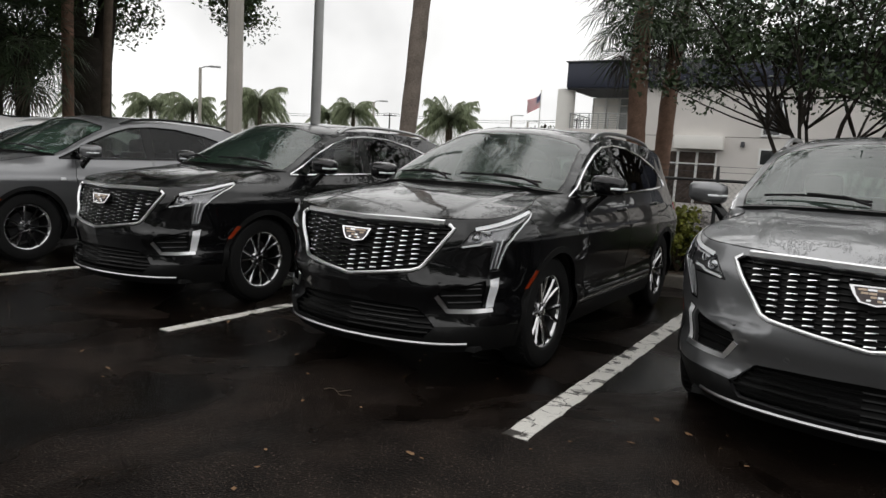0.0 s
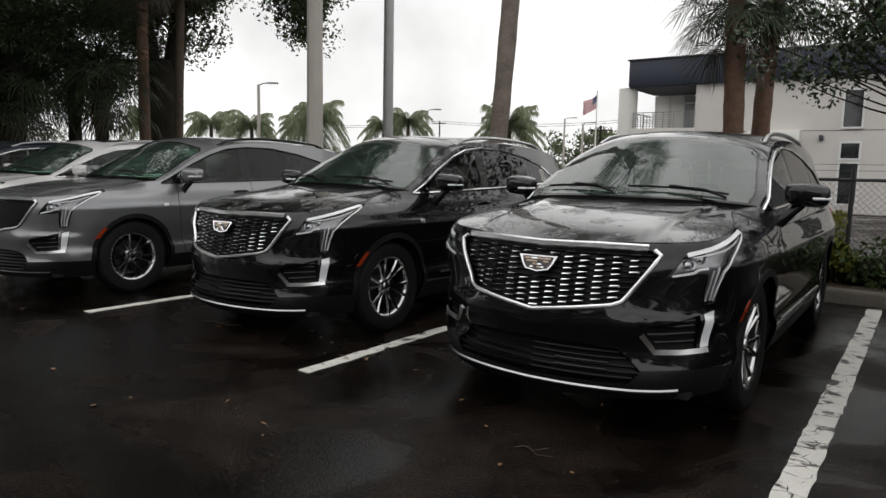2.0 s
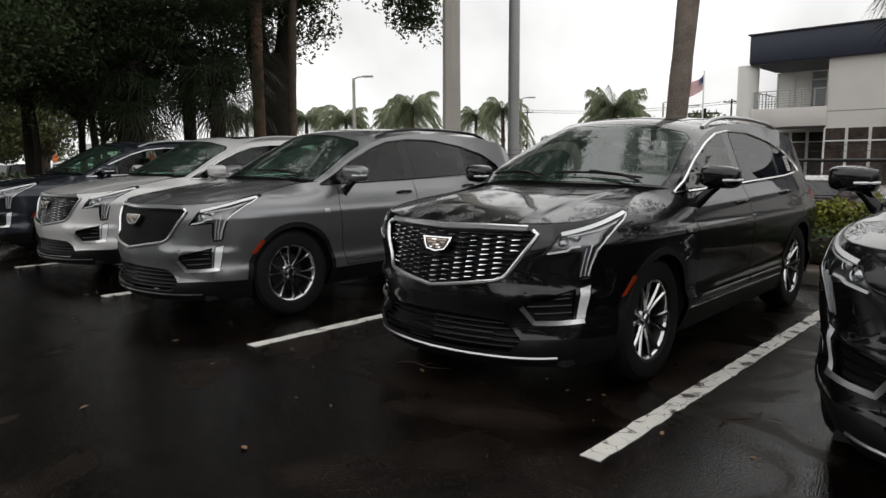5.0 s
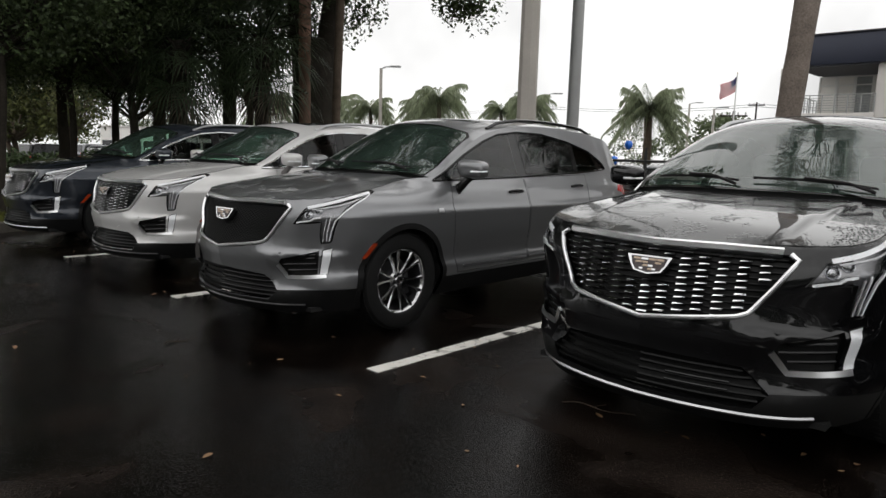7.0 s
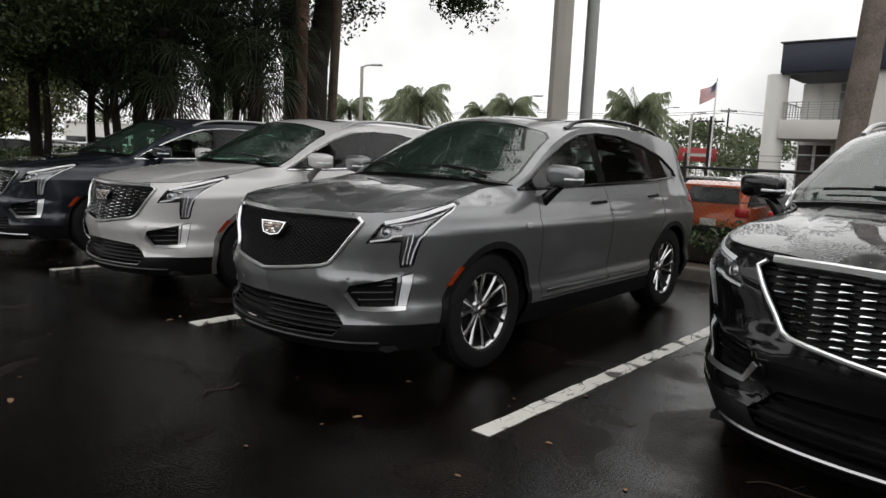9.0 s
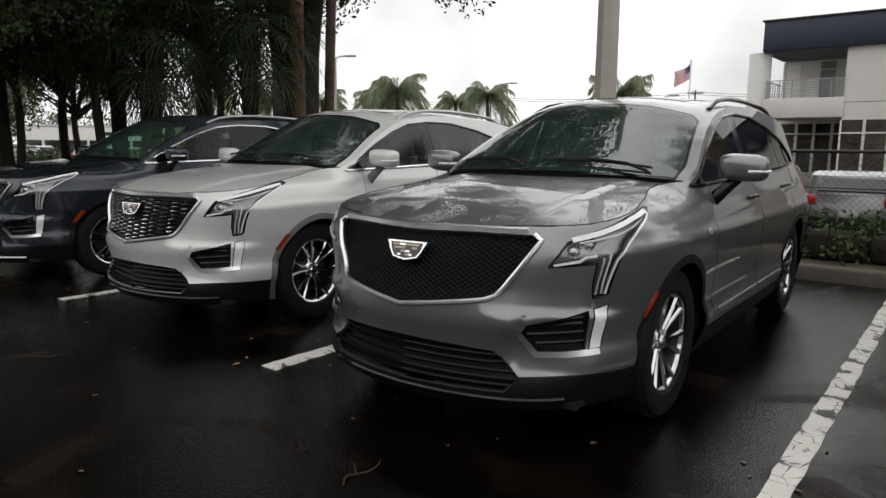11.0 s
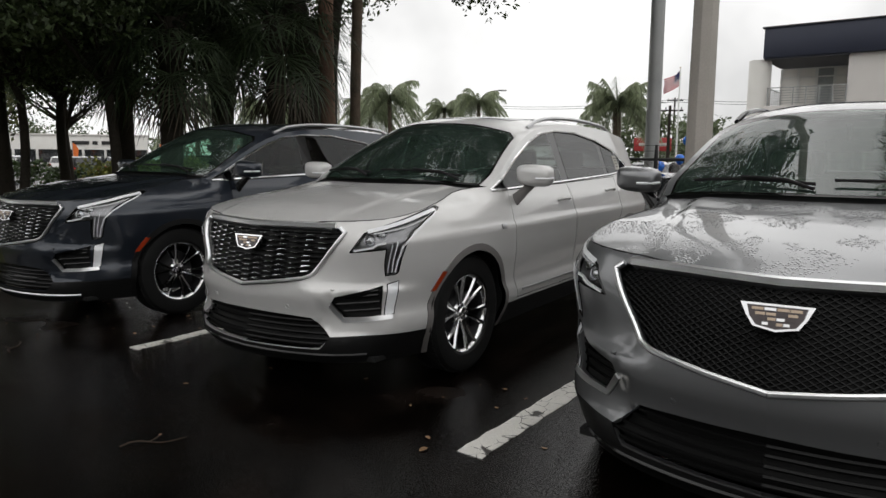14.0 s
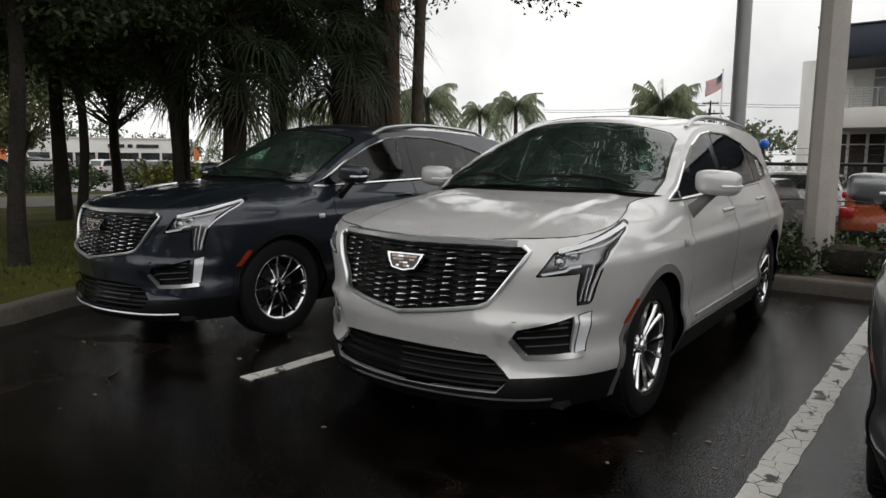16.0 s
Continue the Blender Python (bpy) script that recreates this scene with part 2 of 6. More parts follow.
def leafy(name, color, vary=0.5, rough=0.55, thin=0.0):
    """Leaves: each one a little different, some light passing through."""
    m = bpy.data.materials.new(name)
    m.use_nodes = True
    n, l = m.node_tree.nodes, m.node_tree.links
    b = n["Principled BSDF"]
    b.inputs["Roughness"].default_value = rough
    b.inputs["Specular IOR Level"].default_value = 0.3
    geo, mr, sc = n.new("ShaderNodeNewGeometry"), n.new("ShaderNodeMapRange"), n.new("ShaderNodeVectorMath")
    sc.operation = "SCALE"
    sc.inputs[0].default_value = color
    mr.inputs["To Min"].default_value, mr.inputs["To Max"].default_value = 1 - vary, 1 + vary
    l.new(geo.outputs["Random Per Island"], mr.inputs["Value"])
    l.new(mr.outputs["Result"], sc.inputs["Scale"])
    l.new(sc.outputs["Vector"], b.inputs["Base Color"])
    if thin:
        out, tl, mix = n["Material Output"], n.new("ShaderNodeBsdfTranslucent"), n.new("ShaderNodeMixShader")
        mix.inputs["Fac"].default_value = thin
        l.new(sc.outputs["Vector"], tl.inputs["Color"])
        l.new(b.outputs["BSDF"], mix.inputs[1])
        l.new(tl.outputs["BSDF"], mix.inputs[2])
        l.new(mix.outputs["Shader"], out.inputs["Surface"])
    return m


PAINT_BLACK = car_paint("black_paint", (0.0035, 0.0035, 0.004), 0.0, 0.3, 1.0)
PAINT_GREY = car_paint("grey_metallic_paint", (0.215, 0.217, 0.224), 0.75, 0.34, 0.7)
PAINT_WHITE = car_paint("white_pearl_paint", (0.62, 0.61, 0.60), 0.25, 0.34, 0.35)
PAINT_BLUE = car_paint("dark_slate_blue_paint", (0.022, 0.027, 0.037), 0.5, 0.32, 0.3)
CHROME = material("chrome", (0.78, 0.78, 0.79), 0.09, 1.0, 0.03)
BRIGHT_TRIM = material("brushed_bright_trim", (0.82, 0.82, 0.83), 0.3, 1.0, 0.04)
SATIN = material("satin_silver", (0.52, 0.52, 0.53), 0.3, 1.0, 0.04)
DARK_METAL = material("dark_polished_alloy", (0.58, 0.58, 0.59), 0.15, 1.0, 0.05)
IRON = material("dark_brake_iron", (0.05, 0.05, 0.052), 0.45, 0.8, 0.2)
BLACK_TRIM = material("black_textured_plastic", (0.008, 0.008, 0.008), 0.55, 0, 0.15, 8, 300, 0.1, 400, spec=0.18)
GREY_TRIM = material("grey_textured_plastic", (0.16, 0.15, 0.145), 0.6, 0, 0.1, 8, 300, 0.1, 400)
GLOSS_BLACK = material("gloss_black_plastic", (0.004, 0.004, 0.004), 0.12, 0, 0.05, coat=0.25, spec=0.25)
GRILLE_BLACK = material("matte_black_grille", (0.004, 0.004, 0.004), 0.4, 0, 0.1, spec=0.16)
RUBBER = material("tyre_rubber", (0.009, 0.009, 0.009), 0.65, 0, 0.2, 14, 200, 0.2, 200, spec=0.2)
CABIN_DARK = material("dark_cabin_plastic", (0.012, 0.012, 0.012), 0.7, 0, 0.15, spec=0.25)
CABIN_LIGHT = material("pale_cabin_leather", (0.10, 0.095, 0.085), 0.6, 0, 0.12, 5, 200, 0.1, 250)
WINDSHIELD = glass("green_tinted_windshield_glass", (0.55, 0.95, 0.72), 0.8, 0.0, 2.1, 0.05)
SIDE_GLASS = glass("smoked_side_glass", (0.9, 1.0, 0.95), 0.26)
DOOR_GLASS = glass("lightly_tinted_door_glass", (0.88, 1.0, 0.94), 0.72)
LENS = glass("clear_lamp_lens", (1, 1, 1), 0.92, 0.0, 1.3)
LAMP_BOWL = material("silvered_lamp_bowl", (0.55, 0.56, 0.58), 0.22, 1.0, 0.2, 30, 120)
LAMP_DARK = material("smoked_lamp_housing", (0.30, 0.30, 0.31), 0.3, 1.0, 0.3, 30, 120)
DRL = material("white_light_guide", (0.82, 0.83, 0.85), 0.25, 0.0, 0.05, coat=0.6)
AMBER = material("amber_reflector", (0.30, 0.035, 0.008), 0.25, 0, 0.1, coat=0.5)
RED_LAMP = material("red_lamp_plastic", (0.45, 0.012, 0.012), 0.2, 0, 0.1, coat=0.5)
GOLD = material("pale_gold_enamel", (0.42, 0.33, 0.25), 0.3, 0.8, 0.05)
EMBLEM_DARK = material("dark_enamel", (0.03, 0.012, 0.012), 0.25, 0, 0.05, coat=0.5)
ASPHALT = asphalt("wet_asphalt")
LINE = line_paint("worn_white_road_paint")
CONCRETE = material("weathered_concrete", (0.095, 0.084, 0.070), 0.8, 0, 0.35, 2.5, 40, 0.3, 60)
POLE_CONCRETE = material("smooth_grey_concrete", (0.43, 0.40, 0.36), 0.75, 0, 0.12, 3, 60, 0.12, 90)
POLE_GREY = material("galvanised_steel", (0.36, 0.365, 0.36), 0.5, 0.3, 0.1, 4, 80)
FENCE_BLACK = material("black_coated_steel", (0.013, 0.013, 0.013), 0.5, 0, 0.2)
BARK = material("grey_brown_bark", (0.11, 0.085, 0.065), 0.9, 0, 0.45, 5, 45, 0.9, 30, spec=0.12)
BARK_PALE = material("pale_palm_bark", (0.21, 0.175, 0.15), 0.9, 0, 0.45, 5, 45, 0.9, 28, spec=0.12)
# dark bark, lowered further to carry the canopy's shade on the trunks
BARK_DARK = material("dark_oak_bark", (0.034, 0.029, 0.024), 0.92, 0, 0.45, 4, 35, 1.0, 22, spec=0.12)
BARK_RED = material("reddish_palm_bark", (0.15, 0.095, 0.07), 0.9, 0, 0.45, 5, 45, 0.9, 25, spec=0.12)
LEAF_OAK = leafy("dark_oak_leaf", (0.055, 0.078, 0.032), 0.6, 0.5, 0.3)
LEAF_PALM = leafy("palm_blade", (0.034, 0.050, 0.024), 0.55, 0.5, 0.3)
LEAF_DRY = leafy("dry_palm_blade", (0.06, 0.047, 0.03), 0.4)
LEAF_HEDGE = leafy("hedge_leaf", (0.036, 0.062, 0.016), 0.5)
LEAF_YELLOW = leafy("yellow_green_leaf", (0.16, 0.17, 0.028), 0.5)
LEAF_TREE = leafy("glossy_tree_leaf", (0.034, 0.055, 0.022), 0.5, 0.4)
LEAF_OLIVE = leafy("olive_tree_leaf", (0.09, 0.10, 0.03), 0.5)
# far leaves are paler: distance haze is put into their colour
LEAF_FAR_HAZED = leafy("hazed_far_tree_leaf", (0.10, 0.125, 0.065), 0.4, 0.55, 0.4)
LEAF_PALM_HAZED = leafy("hazed_far_palm_frond", (0.25, 0.285, 0.18), 0.4, 0.55, 0.45)
GRASS = material("rough_grass", (0.062, 0.066, 0.013), 0.9, 0, 0.6, 1.2, 60, 0.9, 60, spec=0.08)
GRASS_BLADE = leafy("grass_blade", (0.075, 0.082, 0.016), 0.7, 0.8)
STUCCO = material("pale_grey_stucco", (0.62, 0.59, 0.56), 0.85, 0, 0.07, 0.7, 30, 0.15, 60)
STUCCO_WHITE = material("white_painted_wall", (0.78, 0.76, 0.72), 0.8, 0, 0.06, 0.8, 30)
NAVY = material("navy_metal_fascia", (0.022, 0.026, 0.045), 0.45, 0.2, 0.08, 1, 20)
SOFFIT = material("dark_soffit", (0.06, 0.062, 0.07), 0.7, 0, 0.1)
WIN_FRAME = material("white_window_frame", (0.72, 0.72, 0.70), 0.5, 0, 0.05)
WIN_DARK = material("dark_window_glass", (0.02, 0.022, 0.024), 0.06, 0, 0.25, 1.5, 8, spec=0.8)
WIN_PALE = material("pale_curtained_glass", (0.30, 0.32, 0.32), 0.15, 0, 0.2, 1.5, 8)
SHOP_GLASS = material("brown_shop_glass", (0.055, 0.042, 0.036), 0.12, 0, 0.7, 0.9, 5)
BLUE_BALL = material("blue_rubber_balloon", (0.02, 0.17, 0.75), 0.25, 0, 0.05, coat=0.4)
FLAG_RED = material("flag_red_cloth", (0.42, 0.035, 0.05), 0.8, 0, 0.1)
FLAG_WHITE = material("flag_white_cloth", (0.72, 0.70, 0.70), 0.8, 0, 0.1)
FLAG_BLUE = material("flag_blue_cloth", (0.03, 0.035, 0.11), 0.8, 0, 0.1)
ORANGE_CLOTH = material("orange_banner_cloth", (0.75, 0.17, 0.03), 0.7, 0, 0.1)
ORANGE_PAINT = car_paint("orange_car_paint", (0.40, 0.085, 0.03), 0.2, 0.3, 0.2)
RED_SIGN = material("red_sign_panel", (0.35, 0.03, 0.03), 0.5, 0, 0.1)
LITTER = material("dry_leaf_litter", (0.17, 0.095, 0.045), 0.8, 0, 0.5, 30, 90, rnd=0.6)
LITTER_PALE = material("pale_paper_scrap", (0.5, 0.48, 0.44), 0.8, 0, 0.2)
TWIG = material("wet_twig", (0.045, 0.033, 0.024), 0.6, 0, 0.4, 30, 90, spec=0.12)


# ---- mesh helpers ----
class Geo:
    """Gathers vertices and faces for one mesh."""

    def __init__(self):
        self.v, self.f = [], []

    def add(self, verts, faces, m=None):
        k = len(self.v)
        self.v += [tuple(m @ Vector(p)) if m else tuple(p) for p in verts]
        self.f += [tuple(i + k for i in f) for f in faces]
        return self

    def box(self, c, s, bevel=0.0, m=None):
        h = [a / 2 for a in s]
        b = min(bevel, *[a * 0.95 for a in h]) if bevel else 0
        if not b:
            vs = [(c[0] + sx * h[0], c[1] + sy * h[1], c[2] + sz * h[2]) for sx in (-1, 1) for sy in (-1, 1) for sz in (-1, 1)]
            return self.add(vs, [(0, 1, 3, 2), (4, 6, 7, 5), (0, 4, 5, 1), (2, 3, 7, 6), (0, 2, 6, 4), (1, 5, 7, 3)], m)
        bm = bmesh.new()
        bmesh.ops.create_cube(bm, size=1)
        for v in bm.verts:
            v.co = Vector((c[i] + v.co[i] * s[i] for i in range(3)))
        bmesh.ops.bevel(bm, geom=list(bm.edges), offset=b, segments=2, affect="EDGES", profile=0.5)
        bm.verts.index_update()
        self.add([v.co.copy() for v in bm.verts], [[v.index for v in f.verts] for f in bm.faces], m)
        bm.free()
        return self

    def tube(self, pts, r, n=8, cap=True, m=None, flat=1.0):
        pts = [Vector([float(a) for a in p]) for p in pts]
        rs = [float(a) for a in r] if isinstance(r, (list, tuple)) else [float(r)] * len(pts)
        vs, fs, up = [], [], None
        for i, p in enumerate(pts):
            d = (pts[min(i + 1, len(pts) - 1)] - pts[max(i - 1, 0)]).normalized()
            if up is None:
                up = Vector((0, 0, 1)) if abs(d.z) < 0.9 else Vector((1, 0, 0))
            a = d.cross(up).normalized()
            b = a.cross(d).normalized()
            up = b
            vs += [p + rs[i] * (math.cos(q) * a * flat + math.sin(q) * b) for q in [2 * math.pi * k / n for k in range(n)]]
        for i in range(len(pts) - 1):
            fs += [(i * n + k, i * n + (k + 1) % n, (i + 1) * n + (k + 1) % n, (i + 1) * n + k) for k in range(n)]
        if cap:
            fs += [tuple(range(n - 1, -1, -1)), tuple(range((len(pts) - 1) * n, len(pts) * n))]
        return self.add(vs, fs, m)

    def lathe(self, prof, n=24, m=None):
        """prof: rows of (radius, height) turned round z."""
        vs = [(r * math.cos(2 * math.pi * k / n), r * math.sin(2 * math.pi * k / n), h) for r, h in prof for k in range(n)]
        fs = [(i * n + k, i * n + (k + 1) % n, (i + 1) * n + (k + 1) % n, (i + 1) * n + k) for i in range(len(prof) - 1) for k in range(n)]
        return self.add(vs, fs, m)

    def prism(self, outline, z0, z1, m=None):
        n = len(outline)
        vs = [(x, y, z0) for x, y in outline] + [(x, y, z1) for x, y in outline]
        fs = [tuple(range(n - 1, -1, -1)), tuple(range(n, 2 * n))] + [(i, (i + 1) % n, n + (i + 1) % n, n + i) for i in range(n)]
        return self.add(vs, fs, m)


def mesh_of(name, geo, mat, smooth=35, normals=None):
    me = bpy.data.meshes.new(name)
    me.from_pydata(geo.v, [], geo.f)
    me.materials.append(mat)
    if smooth:
        me.shade_smooth()
        if normals is None:
            me.set_sharp_from_angle(angle=radians(smooth))
        else:
            me.normals_split_custom_set_from_vertices(normals)
    return me


def part(name, geo, mat, parent=None, label="", m=None, smooth=35):
    """One mesh object, under its thing or part."""
    ob = new(name, geo if isinstance(geo, bpy.types.Mesh) else mesh_of(name, geo, mat, smooth))
    if parent:
        ob.parent = parent
    if m is not None:
        ob.matrix_basis = m
    if label:
        ob["label"] = label
    return ob


def thing(name, label, category, group="", m=None, kind=""):
    ob = new(name)
    if m is not None:
        ob.matrix_basis = m
    return tagged(ob, label, category, group, kind)


def solid(name, geo, mat, label, category="", group="", kind="", m=None, smooth=35):
    return tagged(part(name, geo, mat, None, "", m, smooth), label, category, group, kind)


def hermite(knots):
    """A smooth curve through knots, as dense tables for interpolation."""
    k = np.array(knots, float)
    s = np.gradient(k[:, 1], k[:, 0])
    xs = np.linspace(k[0, 0], k[-1, 0], 400)
    i = np.clip(np.searchsorted(k[:, 0], xs, "right") - 1, 0, len(k) - 2)
    h = k[i + 1, 0] - k[i, 0]
    t = (xs - k[i, 0]) / h
    ys = (2 * t**3 - 3 * t**2 + 1) * k[i, 1] + (t**3 - 2 * t**2 + t) * h * s[i] + (3 * t**2 - 2 * t**3) * k[i + 1, 1] + (t**3 - t**2) * h * s[i + 1]
    return lambda q: np.interp(q, xs, ys)


def ease(a, b, x):
    t = np.clip((np.asarray(x, float) - a) / (b - a), 0, 1)
    return t * t * (3 - 2 * t)


# ---- the crossover car: shape ----
from mathutils.geometry import delaunay_2d_cdt

# its plan outline at bumper height, from the middle of the nose round one side to the tail; y = 0 is the front axle
NOSE_Y, TAIL_Y, BASE_WHEEL, HUB_Z = -1.04, 3.86, 2.857, 0.385
_half_plan = [(0, -1.04), (0.2, -1.022), (0.4, -0.975), (0.57, -0.905), (0.7, -0.82), (0.8, -0.715), (0.88, -0.56), (0.925, -0.38),
              (0.945, -0.15), (0.95, 0.2), (0.95, 0.8), (0.95, 1.4), (0.95, 2.0), (0.95, 2.6), (0.94, 3.1), (0.90, 3.48), (0.77, 3.72), (0.45, 3.83), (0, 3.86)]


def _outline():
    p = np.array(_half_plan, float)
    k = np.r_[0, np.cumsum(np.hypot(*np.diff(p, axis=0).T))]
    fx, fy = hermite(np.c_[k, p[:, 0]]), hermite(np.c_[k, p[:, 1]])
    u = np.linspace(0, k[-1], 800)
    return u, fx(u), fy(u)


CU, CX, CY = _outline()
CTX, CTY = np.gradient(CX, CU), np.gradient(CY, CU)
_len = np.hypot(CTX, CTY)
CNX, CNY = CTY / _len, -CTX / _len
CNX = CNX * ease(0, 0.10, CU) * ease(0, 0.10, CU[-1] - CU)  # square to the middle plane at nose and tail
CNY = np.sign(CNY) * np.sqrt(1 - CNX**2)
SIDE_IN = hermite([(0.18, 0.11), (0.24, 0.08), (0.32, 0.045), (0.40, 0.016), (0.46, 0.014), (0.52, 0.03), (0.60, 0.022), (0.72, 0.004), (0.84, 0.0), (0.925, 0.003), (0.95, 0.016), (1.0, 0.032),
                   (1.06, 0.052), (1.12, 0.082), (1.18, 0.11), (1.3, 0.157), (1.45, 0.215), (1.6, 0.272), (1.75, 0.33)])
FENDER_IN = hermite([(0.18, 0), (0.9, 0.0), (0.96, 0.0), (1.02, 0.012), (1.08, 0.05), (1.12, 0.11), (1.16, 0.19), (1.2, 0.26), (1.7, 0.3)])
FRONT_IN = hermite([(0.18, 0.10), (0.22, 0.05), (0.27, 0.012), (0.34, 0.0), (0.42, 0.022), (0.48, 0.026), (0.54, 0.012), (0.59, 0.0), (0.64, 0.0),
                    (0.75, 0.025), (0.88, 0.06), (0.98, 0.10), (1.02, 0.13), (1.1, 0.26), (1.2, 0.4), (1.7, 0.6)])
REAR_IN = hermite([(0.18, 0.10), (0.3, 0.04), (0.45, 0.0), (0.6, 0.0), (0.85, 0.03), (1.05, 0.07), (1.2, 0.12), (1.4, 0.22), (1.7, 0.42)])


def skin(u, z):
    """The car's outer skin: u runs along the plan outline, z is the height."""
    u, z = np.asarray(u, float), np.asarray(z, float)
    x, y, nx, ny = (np.interp(u, CU, a) for a in (CX, CY, CNX, CNY))
    w = ease(0.35, 0.95, nx)
    side = SIDE_IN(z) + (1 - ease(-0.05, 0.55, y)) * FENDER_IN(z)
    d = w * side + (1 - w) * np.where(y < 1.4, FRONT_IN(z), REAR_IN(z))
    # the bumper's shelf below the headlamp
    d = d + 0.026 * ease(0.36, 0.52, x) * (1 - ease(0.82, 0.92, x)) * (y < 1) * ease(0.625, 0.675, z) * (1 - ease(0.70, 0.90, z))
    # the pods round the fog lamps stand back behind a sharp edge
    d = d + 0.016 * ease(-0.012, 0.012, x - 0.475 - 0.40 * (z - 0.45)) * (1 - ease(0.66, 0.84, x)) * (y < 1) * ease(0.37, 0.41, z) * (1 - ease(0.60, 0.66, z))
    return np.stack([x - nx * d, y - ny * d, z + 0 * u], -1)


def skin_normal(u, z):
    e = 0.004
    a = skin(np.clip(u + e, 0, CU[-1]), z) - skin(np.clip(u - e, 0, CU[-1]), z)
    b = skin(u, z + e) - skin(u, z - e)
    n = np.cross(a, b)
    return n / np.linalg.norm(n, axis=-1, keepdims=True)


def at_x(x, z, front=True):
    """The u of the skin at that x and z, on the nose or the tail."""
    us = np.linspace(0, 1.6, 500) if front else np.linspace(CU[-1] - 1.2, CU[-1], 400)
    p = skin(us, np.full_like(us, z))
    return float(us[np.argmin(np.abs(p[:, 0] - x))])


def at_y(y, z):
    us = np.linspace(0, CU[-1], 1600)
    return float(us[np.argmin(np.abs(skin(us, np.full_like(us, z))[:, 1] - y))])


def on_skin(*pts):
    """Points given as ('x', x, z) or ('y', y, z), in the skin's own (u, z)."""
    return [((at_x if k == "x" else at_y)(a, z), z) for k, a, z in pts]


_bonnet_mid = hermite([(-1.1, 0.95), (-1.0, 0.974), (-0.92, 0.998), (-0.75, 1.052), (-0.4, 1.122), (0, 1.17), (0.3, 1.202), (0.6, 1.22)])


def bonnet_z(x, y):
    x, y = np.abs(x), np.asarray(y, float)
    edge = 0.47 + 0.13 * (y + 0.9) / 1.3
    return _bonnet_mid(y) - 0.034 * (x / 0.75) ** 2.4 + 0.013 * ease(0, 1, (edge - x) / 0.05 + 0.5) * ease(-0.95, -0.6, y) - 0.008


ROOF_EDGE = hermite([(0.38, 1.178), (0.6, 1.295), (0.8, 1.40), (1.0, 1.49), (1.2, 1.56), (1.4, 1.605), (1.7, 1.642), (2.0, 1.655), (2.6, 1.642), (3.1, 1.60), (3.38, 1.53), (3.52, 1.40), (3.62, 1.22), (3.68, 1.06)])
SPINE_Y = hermite([(0.38, 0.13), (0.6, 0.345), (0.8, 0.54), (1.0, 0.735), (1.2, 0.935), (1.4, 1.18), (1.7, 1.58), (2.0, 1.95), (2.6, 2.6), (3.1, 3.15), (3.38, 3.5), (3.52, 3.66), (3.62, 3.76), (3.68, 3.8)])
SPINE_Z = hermite([(0.38, 1.212), (0.6, 1.333), (0.8, 1.443), (1.0, 1.55), (1.2, 1.645), (1.4, 1.69), (1.7, 1.712), (2.0, 1.72), (2.6, 1.705), (3.1, 1.66), (3.38, 1.595), (3.52, 1.42), (3.62, 1.22), (3.68, 1.05)])
_ue = np.array([at_y(e, float(ROOF_EDGE(e))) for e in np.linspace(0.38, 3.68, 140)])


def shell(e, f):
    """Windshield, roof and rear window in one: e runs from cowl to tail, f from the middle to the edge."""
    e, f = np.asarray(e, float), np.maximum(np.asarray(f, float), 0)
    ed = skin(np.interp(e, np.linspace(0.38, 3.68, 140), _ue), ROOF_EDGE(e))
    c = np.stack([0 * e, SPINE_Y(e), SPINE_Z(e)], -1)
    return np.stack([ed[..., 0] * f, c[..., 1] + (ed[..., 1] - c[..., 1]) * f**2, c[..., 2] + (ed[..., 2] - c[..., 2]) * f**2.8], -1)


def shell_normal(e, f):
    d = 0.004
    a = shell(np.clip(e + d, 0.38, 3.68), f) - shell(np.clip(e - d, 0.38, 3.68), f)
    b = shell(e, np.minimum(f + d, 1)) - shell(e, np.maximum(f - d, 0))
    n = -np.cross(a, b)
    return n / np.linalg.norm(n, axis=-1, keepdims=True)


def bonnet(x, y):
    x, y = np.asarray(x, float), np.asarray(y, float)
    return np.stack([x, y, bonnet_z(x, y)], -1)


def bonnet_normal(x, y):
    d = 0.004
    a, b = bonnet(x + d, y) - bonnet(x - d, y), bonnet(x, y + d) - bonnet(x, y - d)
    n = np.cross(a, b)
    return n / np.linalg.norm(n, axis=-1, keepdims=True)


def dense(poly, step=0.02, closed=True):
    out, n = [], len(poly)
    for i in range(n if closed else n - 1):
        a, b = np.array(poly[i], float), np.array(poly[(i + 1) % n], float)
        k = max(1, int(np.hypot(*(b - a)) / step))
        out += [tuple(a + (b - a) * j / k) for j in range(k)]
    return out if closed else out + [tuple(poly[-1])]


def inside(pts, poly):
    x, y = pts[:, 0], pts[:, 1]
    hit = np.zeros(len(pts), bool)
    p = np.array(poly, float)
    for (x0, y0), (x1, y1) in zip(p, np.roll(p, -1, 0)):
        c = (y0 > y) != (y1 > y)
        hit ^= c & (x < (x1 - x0) * (y - y0) / (y1 - y0 + 1e-12) + x0)
    return hit


